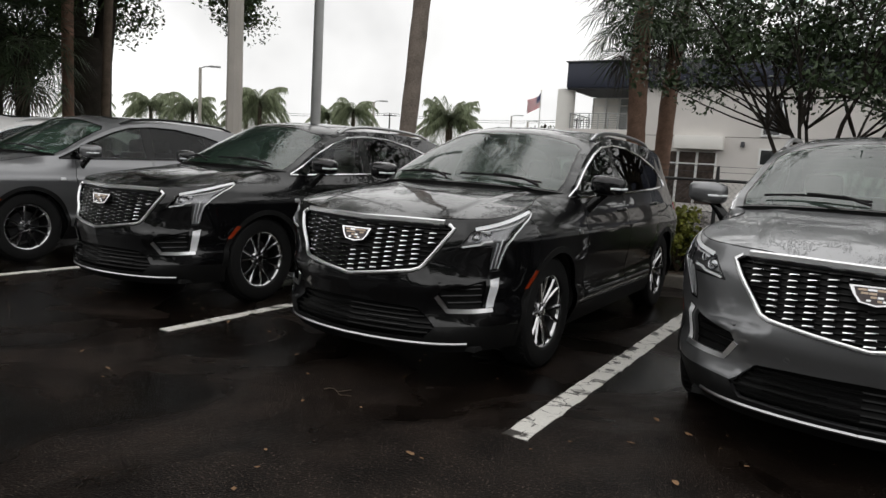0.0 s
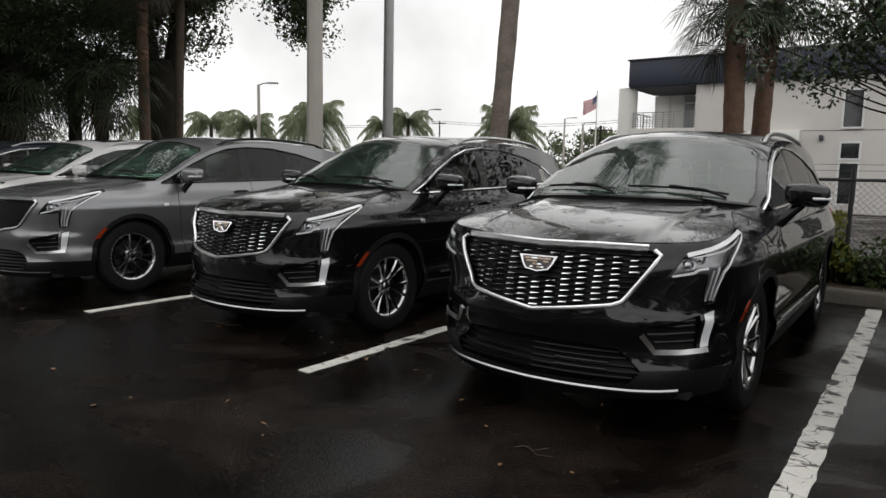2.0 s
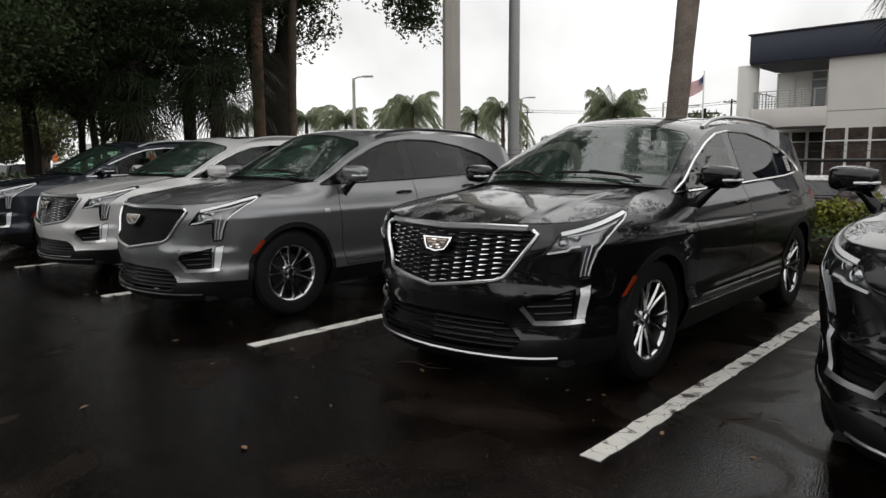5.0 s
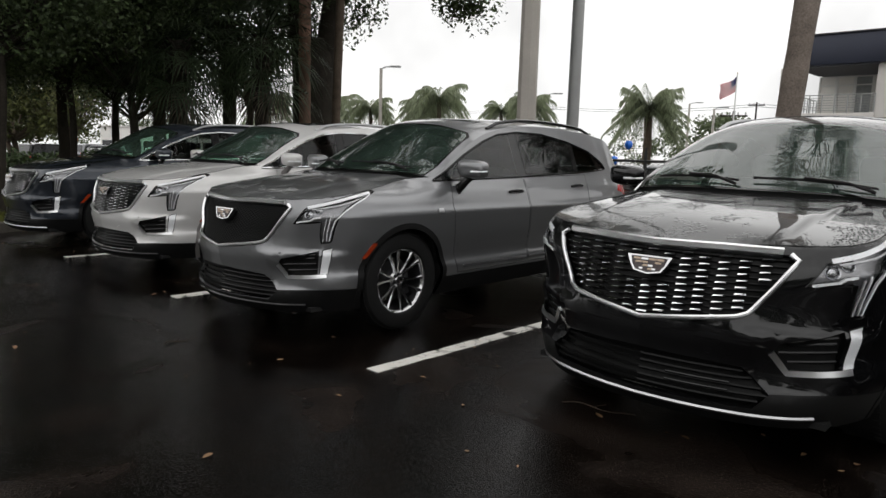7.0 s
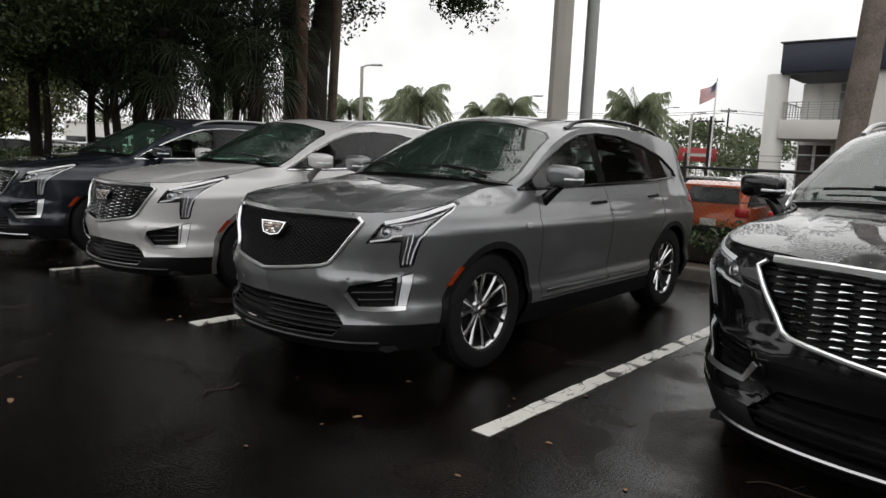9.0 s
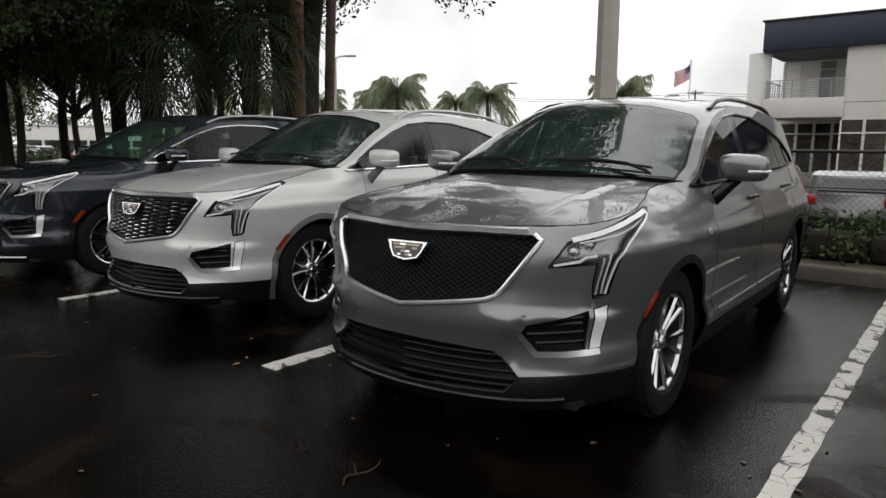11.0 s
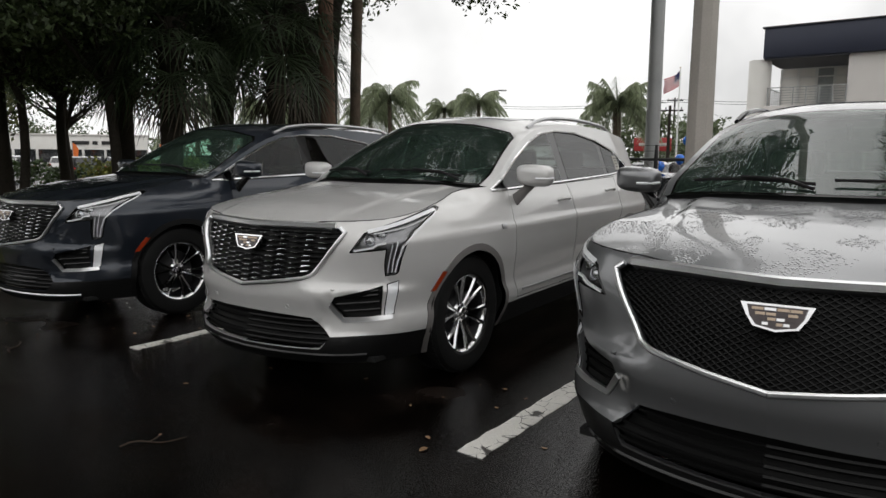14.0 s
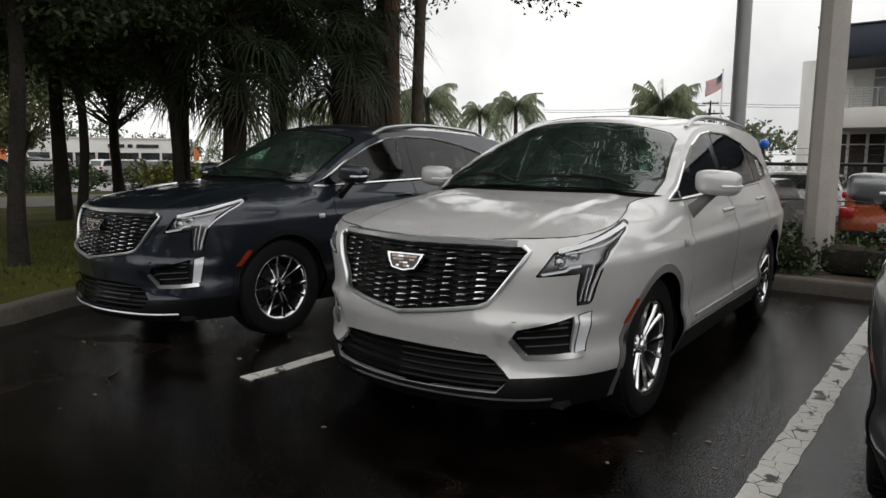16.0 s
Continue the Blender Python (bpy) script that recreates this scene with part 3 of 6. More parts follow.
def grown(poly, d):
    """An outline widened by d."""
    p = np.array(poly, float)
    a, b = np.roll(p, 1, 0) - p, np.roll(p, -1, 0) - p
    area = np.sum(p[:, 0] * np.roll(p[:, 1], -1) - p[:, 1] * np.roll(p[:, 0], -1))
    t = b / np.linalg.norm(b, axis=1, keepdims=True) - a / np.linalg.norm(a, axis=1, keepdims=True)
    n = np.stack([t[:, 1], -t[:, 0]], 1)
    n /= np.linalg.norm(n, axis=1, keepdims=True) + 1e-9
    return [tuple(q) for q in p + n * d * (1 if area > 0 else -1)]


def tessellate(outer, regions, grid, step=0.02):
    """Splits the outline into triangles that keep to the regions' borders: {region: faces}, with the points."""
    vs, es = [], []
    for poly in [outer] + [r for _, r in regions]:
        q = dense(poly, step)
        k = len(vs)
        vs += q
        es += [(k + i, k + (i + 1) % len(q)) for i in range(len(q))]
    g = np.array(grid, float)
    vs += [tuple(p) for p in g[inside(g, outer)]]
    out = delaunay_2d_cdt([Vector(p) for p in vs], es, [], 0, 1e-5)
    pts = np.array([tuple(p) for p in out[0]])
    tris = np.array([f for f in out[2] if len(f) == 3])
    mid = pts[tris].mean(1)
    area = np.abs(np.cross(pts[tris[:, 1]] - pts[tris[:, 0]], pts[tris[:, 2]] - pts[tris[:, 0]]))
    free = inside(mid, outer) & (area > 1e-8)
    sets = {}
    for name, poly in regions:
        hit = free & inside(mid, poly)
        free &= ~hit
        sets[name] = np.concatenate([sets[name], tris[hit]]) if name in sets else tris[hit]
    sets["rest"] = tris[free]
    return pts, sets


def sheet(pts, tris, place, normal, offset=0.0, rim=0.0, sides=(1, -1)):
    """A Geo and its normals from a region of a sheet, moved out by offset; rim turns its border inwards by that depth."""
    ids = np.unique(tris)
    back = {int(i): k for k, i in enumerate(ids)}
    q = pts[ids]
    nr = normal(q[:, 0], q[:, 1])
    p = place(q[:, 0], q[:, 1]) + nr * offset
    faces = [[back[int(i)] for i in t] for t in tris]
    t = p[np.array(faces)]
    if np.sum(np.cross(t[:, 1] - t[:, 0], t[:, 2] - t[:, 0]) * nr[np.array(faces)[:, 0]]) < 0:
        faces = [f[::-1] for f in faces]
    if rim:
        count = {}
        for f in faces:
            for i in range(3):
                count[(f[i], f[(i + 1) % 3])] = 1
        border = [(i, j) for i, j in count if (j, i) not in count]
        k = len(p)
        low = {i: k + n for n, i in enumerate(sorted({i for e in border for i in e}))}
        order = sorted(low)
        top = {i: k + len(order) + n for n, i in enumerate(order)}
        mid = p[faces].mean((0, 1))
        side = p[order] - mid
        side -= nr[order] * np.sum(side * nr[order], 1, keepdims=True)
        side /= np.linalg.norm(side, axis=1, keepdims=True) + 1e-9
        p = np.concatenate([p, p[order] - nr[order] * rim, p[order]])
        nr = np.concatenate([nr, side, side])
        faces += [[top[j], top[i], low[i], low[j]] for i, j in border]
    g, ns = Geo(), []
    for s in sides:
        flip = np.array([s, 1, 1])
        g.add((p * flip).tolist(), faces if s == 1 else [f[::-1] for f in faces])
        ns += (nr * flip).tolist()
    return g, ns


def ring(y, z, r, a0=0, a1=360, n=40):
    return [(y + r * math.cos(radians(a0 + (a1 - a0) * k / n)), z + r * math.sin(radians(a0 + (a1 - a0) * k / n))) for k in range(n + (a1 - a0 < 360))]


def side_uz(pts):
    return [(at_y(y, z), z) for y, z in pts]


# outlines on the skin, in metres: nose features by (x, z), flank features by (y, z)
GRILLE = on_skin(("x", 0.0, 0.978), ("x", 0.3, 0.983), ("x", 0.56, 0.980), ("x", 0.594, 0.957), ("x", 0.462, 0.745), ("x", 0.442, 0.718), ("x", 0.405, 0.702), ("x", 0.2, 0.671), ("x", 0.0, 0.645))
GRILLE[0], GRILLE[-1] = (-0.01, 0.978), (-0.01, 0.645)
HEADLAMP = on_skin(("x", 0.632, 0.85), ("x", 0.69, 0.955), ("y", -0.67, 1.0), ("y", -0.5, 1.046), ("y", -0.33, 1.08), ("y", -0.262, 1.087), ("y", -0.252, 1.076), ("y", -0.31, 1.058),
                   ("y", -0.41, 1.026), ("y", -0.54, 0.962), ("y", -0.602, 0.9), ("y", -0.624, 0.82), ("y", -0.63, 0.735), ("y", -0.642, 0.722), ("y", -0.69, 0.717), ("y", -0.70, 0.78), ("y", -0.702, 0.868))
FOG = on_skin(("x", 0.545, 0.556), ("x", 0.572, 0.603), ("x", 0.77, 0.664), ("x", 0.768, 0.496), ("x", 0.612, 0.477))
FOG_STRIP = on_skin(("x", 0.782, 0.668), ("y", -0.622, 0.685), ("y", -0.652, 0.500), ("x", 0.778, 0.494))
INTAKE = on_skin(("x", 0.0, 0.495), ("x", 0.3, 0.487), ("x", 0.44, 0.478), ("x", 0.468, 0.45), ("x", 0.553, 0.374), ("x", 0.50, 0.312), ("x", 0.0, 0.305))
INTAKE[0], INTAKE[-1] = (-0.01, 0.495), (-0.01, 0.305)
MARKER = side_uz([(-0.415, 0.595), (-0.374, 0.598), (-0.290, 0.703), (-0.333, 0.71)])
WINDOWS = side_uz([(0.385, 1.15), (1.6, 1.182), (2.6, 1.212), (3.14, 1.248), (3.10, 1.31), (2.87, 1.43), (2.5, 1.52), (2.05, 1.582), (1.65, 1.585), (1.35, 1.553), (1.1, 1.478), (0.8, 1.355), (0.6, 1.258)])
DOOR_FRONT = side_uz([(0.60, 0.40), (1.57, 0.40), (1.57, 1.165), (0.56, 1.145), (0.525, 0.95), (0.55, 0.6)])
DOOR_REAR = side_uz([(1.595, 0.40), (2.33, 0.40), (2.45, 0.66), (2.62, 0.86), (2.68, 1.19), (1.595, 1.168)])
ARCHES = [(0.0, "front"), (BASE_WHEEL, "rear")]


def top_of(u):
    """The height at which the skin meets bonnet or roof."""
    y = np.interp(u, CU, CY)
    z = np.full_like(u, 1.05)
    for _ in range(40):
        p = skin(u, z)
        z = 0.6 * z + 0.4 * bonnet_z(p[:, 0], p[:, 1])
    return z


def car_sheets():
    """All skin regions of the car, worked out once."""
    u_cowl = float(_ue[0])
    uf = np.linspace(0, u_cowl, 90)
    zf = top_of(uf)
    zf = zf + (ROOF_EDGE(0.38) - zf[-1]) * ease(u_cowl - 0.5, u_cowl, uf)
    ee = np.linspace(0.38, 3.68, 120)[1:]
    top = list(zip(uf, zf)) + list(zip(np.interp(ee, np.linspace(0.38, 3.68, 140), _ue), ROOF_EDGE(ee)))
    u_end = top[-1][0]
    ut = np.linspace(u_end, CU[-1], 14)[1:]
    top += [(u, 1.06 - 0.01 * k / 13) for k, u in enumerate(ut)]
    outer = top + [(CU[-1], 0.24), (0, 0.215)]
    regions = []
    for y, _ in ARCHES:
        regions.append(("opening", side_uz(ring(y, HUB_Z, 0.412))))
    regions.append(("marker", MARKER))
    for y, end in ARCHES:
        regions.append(("arch_" + end, side_uz(ring(y, HUB_Z, 0.455))))
    regions += [("headlamp", HEADLAMP), ("fog_strip", FOG_STRIP), ("fog", FOG), ("grille", GRILLE), ("intake", INTAKE)]
    for name, (a, b) in (("glass_front", (0.5, 1.52)), ("glass_rear", (1.63, 2.5)), ("glass_quarter", (2.57, 3.2))):
        cut = [p for p in dense(WINDOWS, 0.01) if at_y(a, p[1]) <= p[0] <= at_y(b, p[1])]
        regions.append((name, grown(cut, -0.012)))
    regions += [("pillar", WINDOWS), ("door_front", DOOR_FRONT), ("door_rear", DOOR_REAR), ("gap", grown(DOOR_FRONT, 0.007)), ("gap", grown(DOOR_REAR, 0.007))]
    tail = on_skin(("y", 3.30, 1.10))[0][0]
    regions.append(("tail_lamp", [(tail, 1.02), (tail + 0.05, 1.08), (CU[-1] - 0.42, 1.04), (CU[-1] - 0.42, 0.96), (CU[-1] - 0.72, 0.92), (CU[-1] - 0.76, 0.66), (CU[-1] - 0.80, 0.66), (CU[-1] - 0.82, 0.93)]))
    low = [(0, 0.30), (at_x(0.5, 0.31), 0.305), (at_x(0.556, 0.372), 0.376), (at_x(0.72, 0.385), 0.386), (at_y(-0.45, 0.38), 0.382), (at_y(0.4, 0.37), 0.375), (at_y(2.5, 0.37), 0.375), (at_y(3.3, 0.42), 0.42), (CU[-1], 0.45), (CU[-1], 0.2), (0, 0.2)]
    regions.append(("cladding", low))
    grid = [(u, z) for u in np.arange(0.03, CU[-1], 0.05) for z in np.arange(0.25, 1.62, 0.04)]
    grid += [(u, z) for u in np.arange(0.015, 2.0, 0.03) for z in np.arange(0.94, 1.16, 0.014)]
    body = tessellate(outer, regions, grid)
    # bonnet, in plan
    edge = skin(uf, zf)
    cowl = [(x, 0.11 + (edge[-1, 1] - 0.11) * (x / edge[-1, 0]) ** 2) for x in np.linspace(edge[-1, 0], 0, 20)]
    plan = [(float(a), float(b)) for a, b in edge[:, :2]] + cowl[1:]
    hood = tessellate(plan, [], [(x, y) for x in np.arange(0.02, 0.9, 0.035) for y in np.arange(-1.0, 0.5, 0.04)], 0.03)
    # windshield and roof
    frame_poly = [(0.38, 0), (3.68, 0), (3.68, 1), (0.38, 1)]
    screen = [(0.395, -0.02), (1.16, -0.02), (1.145, 0.5), (1.10, 0.85), (1.03, 0.91), (0.40, 0.925)]
    sunroof = [(1.40, -0.02), (2.75, -0.02), (2.75, 0.70), (1.40, 0.70)]
    backlight = [(3.42, -0.02), (3.60, -0.02), (3.60, 0.80), (3.42, 0.84)]
    band = [(0.38, -0.03), (1.185, -0.03), (1.17, 0.5), (1.12, 0.865), (1.04, 0.93), (0.38, 0.945)]
    roof = tessellate(frame_poly, [("screen", screen), ("band", band), ("sunroof", sunroof), ("backlight", backlight)],
                      [(e, f) for e in np.arange(0.41, 3.68, 0.06) for f in np.arange(0.03, 1, 0.06)], 0.03)
    return body, hood, roof, edge


BODY, HOOD, ROOF, BONNET_EDGE = car_sheets()
_car_meshes = {}


def skin_part(key, data, region, place, normal, mat, parent, name, label="", offset=0.0, rim=0.0, sides=(1, -1), shadow=True):
    k = (key, mat.name, offset, sides)
    if k not in _car_meshes:
        g, ns = sheet(data[0], data[1][region], place, normal, offset, rim, sides)
        _car_meshes[k] = mesh_of(key, g, mat, 35, ns)
    ob = part(name, _car_meshes[k], mat, parent, label)
    ob.visible_shadow = shadow
    return ob


def kept(key, mat, make, smooth=35):
    """A mesh made once for all cars."""
    k = (key, mat.name)
    if k not in _car_meshes:
        _car_meshes[k] = mesh_of(key, make(), mat, smooth)
    return _car_meshes[k]


def skin_line(pts, r, out=0.004, n=6, mirror=False, flat=1.0):
    """A bead laid on the skin along (u, z) points."""
    q = np.array(pts, float)
    p = skin(q[:, 0], q[:, 1]) + skin_normal(q[:, 0], q[:, 1]) * out
    return Geo().tube(p * np.array([-1 if mirror else 1, 1, 1]), r, n, True, None, flat)


def skin_frame(u, z, out=0.0, s=1):
    """A pose on the skin: x along it, y up, z outwards."""
    p, n = skin(u, z), skin_normal(u, z)
    p = p + n * out
    p, n = Vector(p * np.array([s, 1, 1])), Vector(n * np.array([s, 1, 1]))
    up = Vector((0, 0, 1))
    a = up.cross(n).normalized()
    b = n.cross(a).normalized()
    return Matrix.Translation(p) @ Matrix((a, b, n)).transposed().to_4x4()


def wheel_meshes():
    tyre = Geo().lathe([(0.245, 0.086), (0.262, 0.106), (0.33, 0.117), (0.362, 0.108), (0.378, 0.088), (0.383, 0.055), (0.383, -0.055), (0.378, -0.088), (0.362, -0.108), (0.33, -0.117), (0.245, -0.1)], 48)
    for k in range(48):
        a = 2 * math.pi * k / 48
        for h in (-0.07, 0.07):
            tyre.box((0.379, 0, h), (0.012, 0.03, 0.03), 0, Matrix.Rotation(a, 4, "Z"))
    rim = Geo().lathe([(0.231, 0.070), (0.236, 0.086), (0.244, 0.094), (0.250, 0.097), (0.250, 0.086), (0.238, 0.07)], 48)
    rim.lathe([(0.0, 0.072), (0.03, 0.07), (0.036, 0.06), (0.062, 0.055), (0.075, 0.04), (0.075, -0.02)], 24)
    for k in range(5):
        a = 2 * math.pi * (k + 0.5) / 5
        rim.lathe([(0.0, 0.066), (0.009, 0.066), (0.011, 0.05)], 8, Matrix.Translation((0.05 * math.cos(a), 0.05 * math.sin(a), 0)))
    spoke = Geo()
    for s in (-1, 1):
        vs = []
        for r, w, h, o in ((0.05, 0.014, 0.058, 0.010), (0.112, 0.0125, 0.069, 0.018), (0.177, 0.0145, 0.082, 0.034), (0.238, 0.020, 0.093, 0.055)):
            vs += [(r, s * o - w, h - 0.012), (r, s * o - w * 0.55, h), (r, s * o + w * 0.55, h), (r, s * o + w, h - 0.012), (r, s * o, h - 0.04)]
        spoke.add(vs, [(i * 5 + j, i * 5 + (j + 1) % 5, i * 5 + 5 + (j + 1) % 5, i * 5 + 5 + j) for i in range(3) for j in range(5)])
    disc = Geo().lathe([(0.0, 0.0), (0.165, 0.0), (0.17, -0.012), (0.17, -0.03), (0.0, -0.03)], 32)
    disc.box((0.13, 0.05, -0.005), (0.07, 0.14, 0.06), 0.012)
    disc.lathe([(0.219, -0.09), (0.216, 0.02), (0.231, 0.071)], 48)
    return tyre, rim, spoke, disc


WHEEL_GEO = wheel_meshes()


def add_wheels(car, rim_mat):
    for y, end in ARCHES:
        for s in (1, -1):
            m = pose(s * 0.79, y, HUB_Z, 0, 0, 0) @ Matrix.Rotation(s * math.pi / 2, 4, "Y") @ Matrix.Rotation(0.4 * y + 0.3 * s, 4, "Z")
            wheel = part("wheel", kept("wheel_rim", rim_mat, lambda: WHEEL_GEO[1]), rim_mat, car, "polished multi-spoke alloy wheel", m)
            part("tyre", kept("tyre", RUBBER, lambda: WHEEL_GEO[0]), RUBBER, wheel, "black rubber tyre")
            part("brake_disc", kept("brake_disc", IRON, lambda: WHEEL_GEO[3]), IRON, wheel, "dark brake disc and wheel barrel")
            for k in range(6):
                part("spoke", kept("spoke", rim_mat, lambda: WHEEL_GEO[2], 25), rim_mat, wheel, "", Matrix.Rotation(2 * math.pi * k / 6, 4, "Z"))


def add_grille(car, style, trim):
    back = skin_part("grille_panel", BODY, "grille", skin, skin_normal, GRILLE_BLACK, car, "grille", "black grille panel", -0.03, 0.0)
    if style == "studs":
        def bar(z, w):
            g = Geo()
            half = [(at_x(x, z), z) for x in np.linspace(0.0, w - 0.01, 12)]
            q = np.array(half)
            p = skin(q[:, 0], q[:, 1]) - skin_normal(q[:, 0], q[:, 1]) * 0.02
            return g.tube(np.concatenate([(p * np.array([-1, 1, 1]))[::-1], p[1:]]), 0.0055, 5)
        def reach(z):
            return float(np.interp(z, [0.645, 0.671, 0.702, 0.718, 0.745, 0.957, 0.98], [0.0, 0.2, 0.405, 0.442, 0.462, 0.594, 0.57]))
        for i in range(11):
            z = 0.676 + 0.0285 * i
            part("grille_bar", kept("grille_bar_%d" % i, GRILLE_BLACK, lambda: bar(z, reach(z))), GRILLE_BLACK, back)

        def stud():
            g = Geo()
            vs = [(-0.035, -0.006, 0), (-0.031, 0.008, 0), (0.035, 0.008, 0), (0.031, -0.006, 0), (-0.033, -0.006, 0.016), (-0.028, 0.004, 0.011), (0.032, 0.005, 0.009), (0.027, -0.005, 0.019)]
            return g.add(vs, [(3, 2, 1, 0), (4, 7, 6, 5), (0, 4, 5, 1), (1, 5, 6, 2), (2, 6, 7, 3), (3, 7, 4, 0)])
        me = kept("stud", CHROME, stud, 30)
        # columns of studs, every other one half a step lower
        for k in range(-7, 8):
            for i in range(12):
                x, z = k * 0.081, 0.957 - 0.0288 * i - 0.0144 * (k % 2)
                if abs(x) > reach(z) - 0.040 or z < 0.668 + 0.085 * abs(x) or (abs(x) < 0.12 and 0.815 < z < 0.935):
                    continue
                u = at_x(abs(x), z) if abs(x) > 0.004 else 0.0
                part("grille_stud", me, CHROME, back, "", skin_frame(u, z, -0.016, 1 if x >= 0 else -1) @ Matrix.Diagonal((0.80, 0.78, 0.95, 1)))
    else:
        def lattice():
            g = Geo()
            for slope in (-1, 1):
                for k in range(-30, 42):
                    run = []
                    for j in range(0, 61):
                        x = j * 0.0105
                        z = 0.64 + 0.0215 * k + slope * x * 0.62
                        w = np.interp(z, [0.645, 0.671, 0.702, 0.718, 0.745, 0.957, 0.98], [0.0, 0.2, 0.405, 0.442, 0.462, 0.594, 0.57])
                        if x < w and z < 0.975:
                            run.append((x, z))
                        elif len(run) > 1:
                            break
                    if len(run) > 1:
                        q = np.array([(at_x(x, z) if x > 0.004 else 0.0, z) for x, z in run[::3] + [run[-1]]])
                        p = skin(q[:, 0], q[:, 1]) - skin_normal(q[:, 0], q[:, 1]) * 0.018
                        for s in (1, -1):
                            g.tube(p * np.array([s, 1, 1]), 0.0036, 4, False)
            return g
        part("grille_mesh", kept("grille_mesh", GRILLE_BLACK, lattice), GRILLE_BLACK, back, "gloss black diamond mesh")

    def surround():
        g = Geo()
        for s in (1, -1):
            t = skin_line(dense([(max(u, 0), z) for u, z in GRILLE[2:]], 0.03, False), 0.012, 0.006, 8, s < 0)
            g.add(t.v, t.f)
        q = np.array(dense([(max(u, 0), z + 0.008) for u, z in GRILLE[0:3]], 0.03, False))[:-1]
        p, n = skin(q[:, 0], q[:, 1]), skin_normal(q[:, 0], q[:, 1])
        m = np.array([-1, 1, 1])
        p, n = np.concatenate([(p * m)[:0:-1], p]), np.concatenate([(n * m)[:0:-1], n])
        up = np.array([0, 0.25, 1.0])
        vs = np.concatenate([p + up * 0.018 + n * 0.008, p + up * 0.006 + n * 0.018, p - up * 0.014 + n * 0.014, p - up * 0.017 - n * 0.02, p + up * 0.016 - n * 0.02])
        k = len(p)
        g.add(vs.tolist(), [(j * k + i, (j + 1) % 5 * k + i, (j + 1) % 5 * k + i + 1, j * k + i + 1) for j in range(5) for i in range(k - 1)] + [tuple(j * k for j in range(5)), tuple(j * k + k - 1 for j in range(4, -1, -1))])
        return g
    part("grille_surround", kept("grille_surround", trim, surround), trim, back, "bright grille surround")
    # emblem: a shield of plain bright and coloured fields
    m = skin_frame(0.0, 0.878, 0.012) @ Matrix.Diagonal((1.0, 0.82, 1, 1))
    emblem = part("emblem", kept("emblem", CHROME, lambda: Geo().prism([(-0.108, 0.052), (0.108, 0.052), (0.088, 0.0), (0.066, -0.04), (0.0, -0.056), (-0.066, -0.04), (-0.088, 0.0)], -0.02, 0.008)), CHROME, back, "bright shield emblem", m)

    part("emblem_plate", kept("emblem_plate", EMBLEM_DARK, lambda: Geo().prism([(-0.088, 0.043), (0.088, 0.043), (0.078, 0.0), (0.058, -0.034), (0.0, -0.047), (-0.058, -0.034), (-0.078, 0.0)], 0.006, 0.0095)), EMBLEM_DARK, emblem, "dark inlay")
    for i in range(4):
        z, w = 0.030 - 0.019 * i, 0.074 - 0.011 * i
        for k in range(4):
            mat = (GOLD, CHROME, EMBLEM_DARK, GOLD)[(3 * i + k + k // 2) % 4]
            part("emblem_field", kept("emblem_field_%d" % i, mat, lambda: Geo().box((0, 0, 0.0105), (w / 2 - 0.003, 0.011, 0.004))), mat, emblem, "", Matrix.Translation((-w + (k + 0.5) * w / 2, z, 0)))


def blade(pts, w, out, s=1):
    """A flat strip on the skin, of width w, along (u, z) points, as a thin solid."""
    q = np.array(dense(pts, 0.02, False))
    n = skin_normal(q[:, 0], q[:, 1])
    p = skin(q[:, 0], q[:, 1])
    d = np.gradient(p, axis=0)
    d /= np.linalg.norm(d, axis=1, keepdims=True)
    a = np.cross(n, d) * w / 2
    vs = np.concatenate([p + a + n * out, p - a + n * out, p - a - n * 0.008, p + a - n * 0.008]) * np.array([s, 1, 1])
    k = len(q)
    fs = [(j * k + i, j * k + i + 1, (j + 1) % 4 * k + i + 1, (j + 1) % 4 * k + i) for j in range(4) for i in range(k - 1)]
    fs += [(0, k, 2 * k, 3 * k), (k - 1, 4 * k - 1, 3 * k - 1, 2 * k - 1)]
    if s < 0:
        fs = [f[::-1] for f in fs]
    return Geo().add(vs.tolist(), fs)


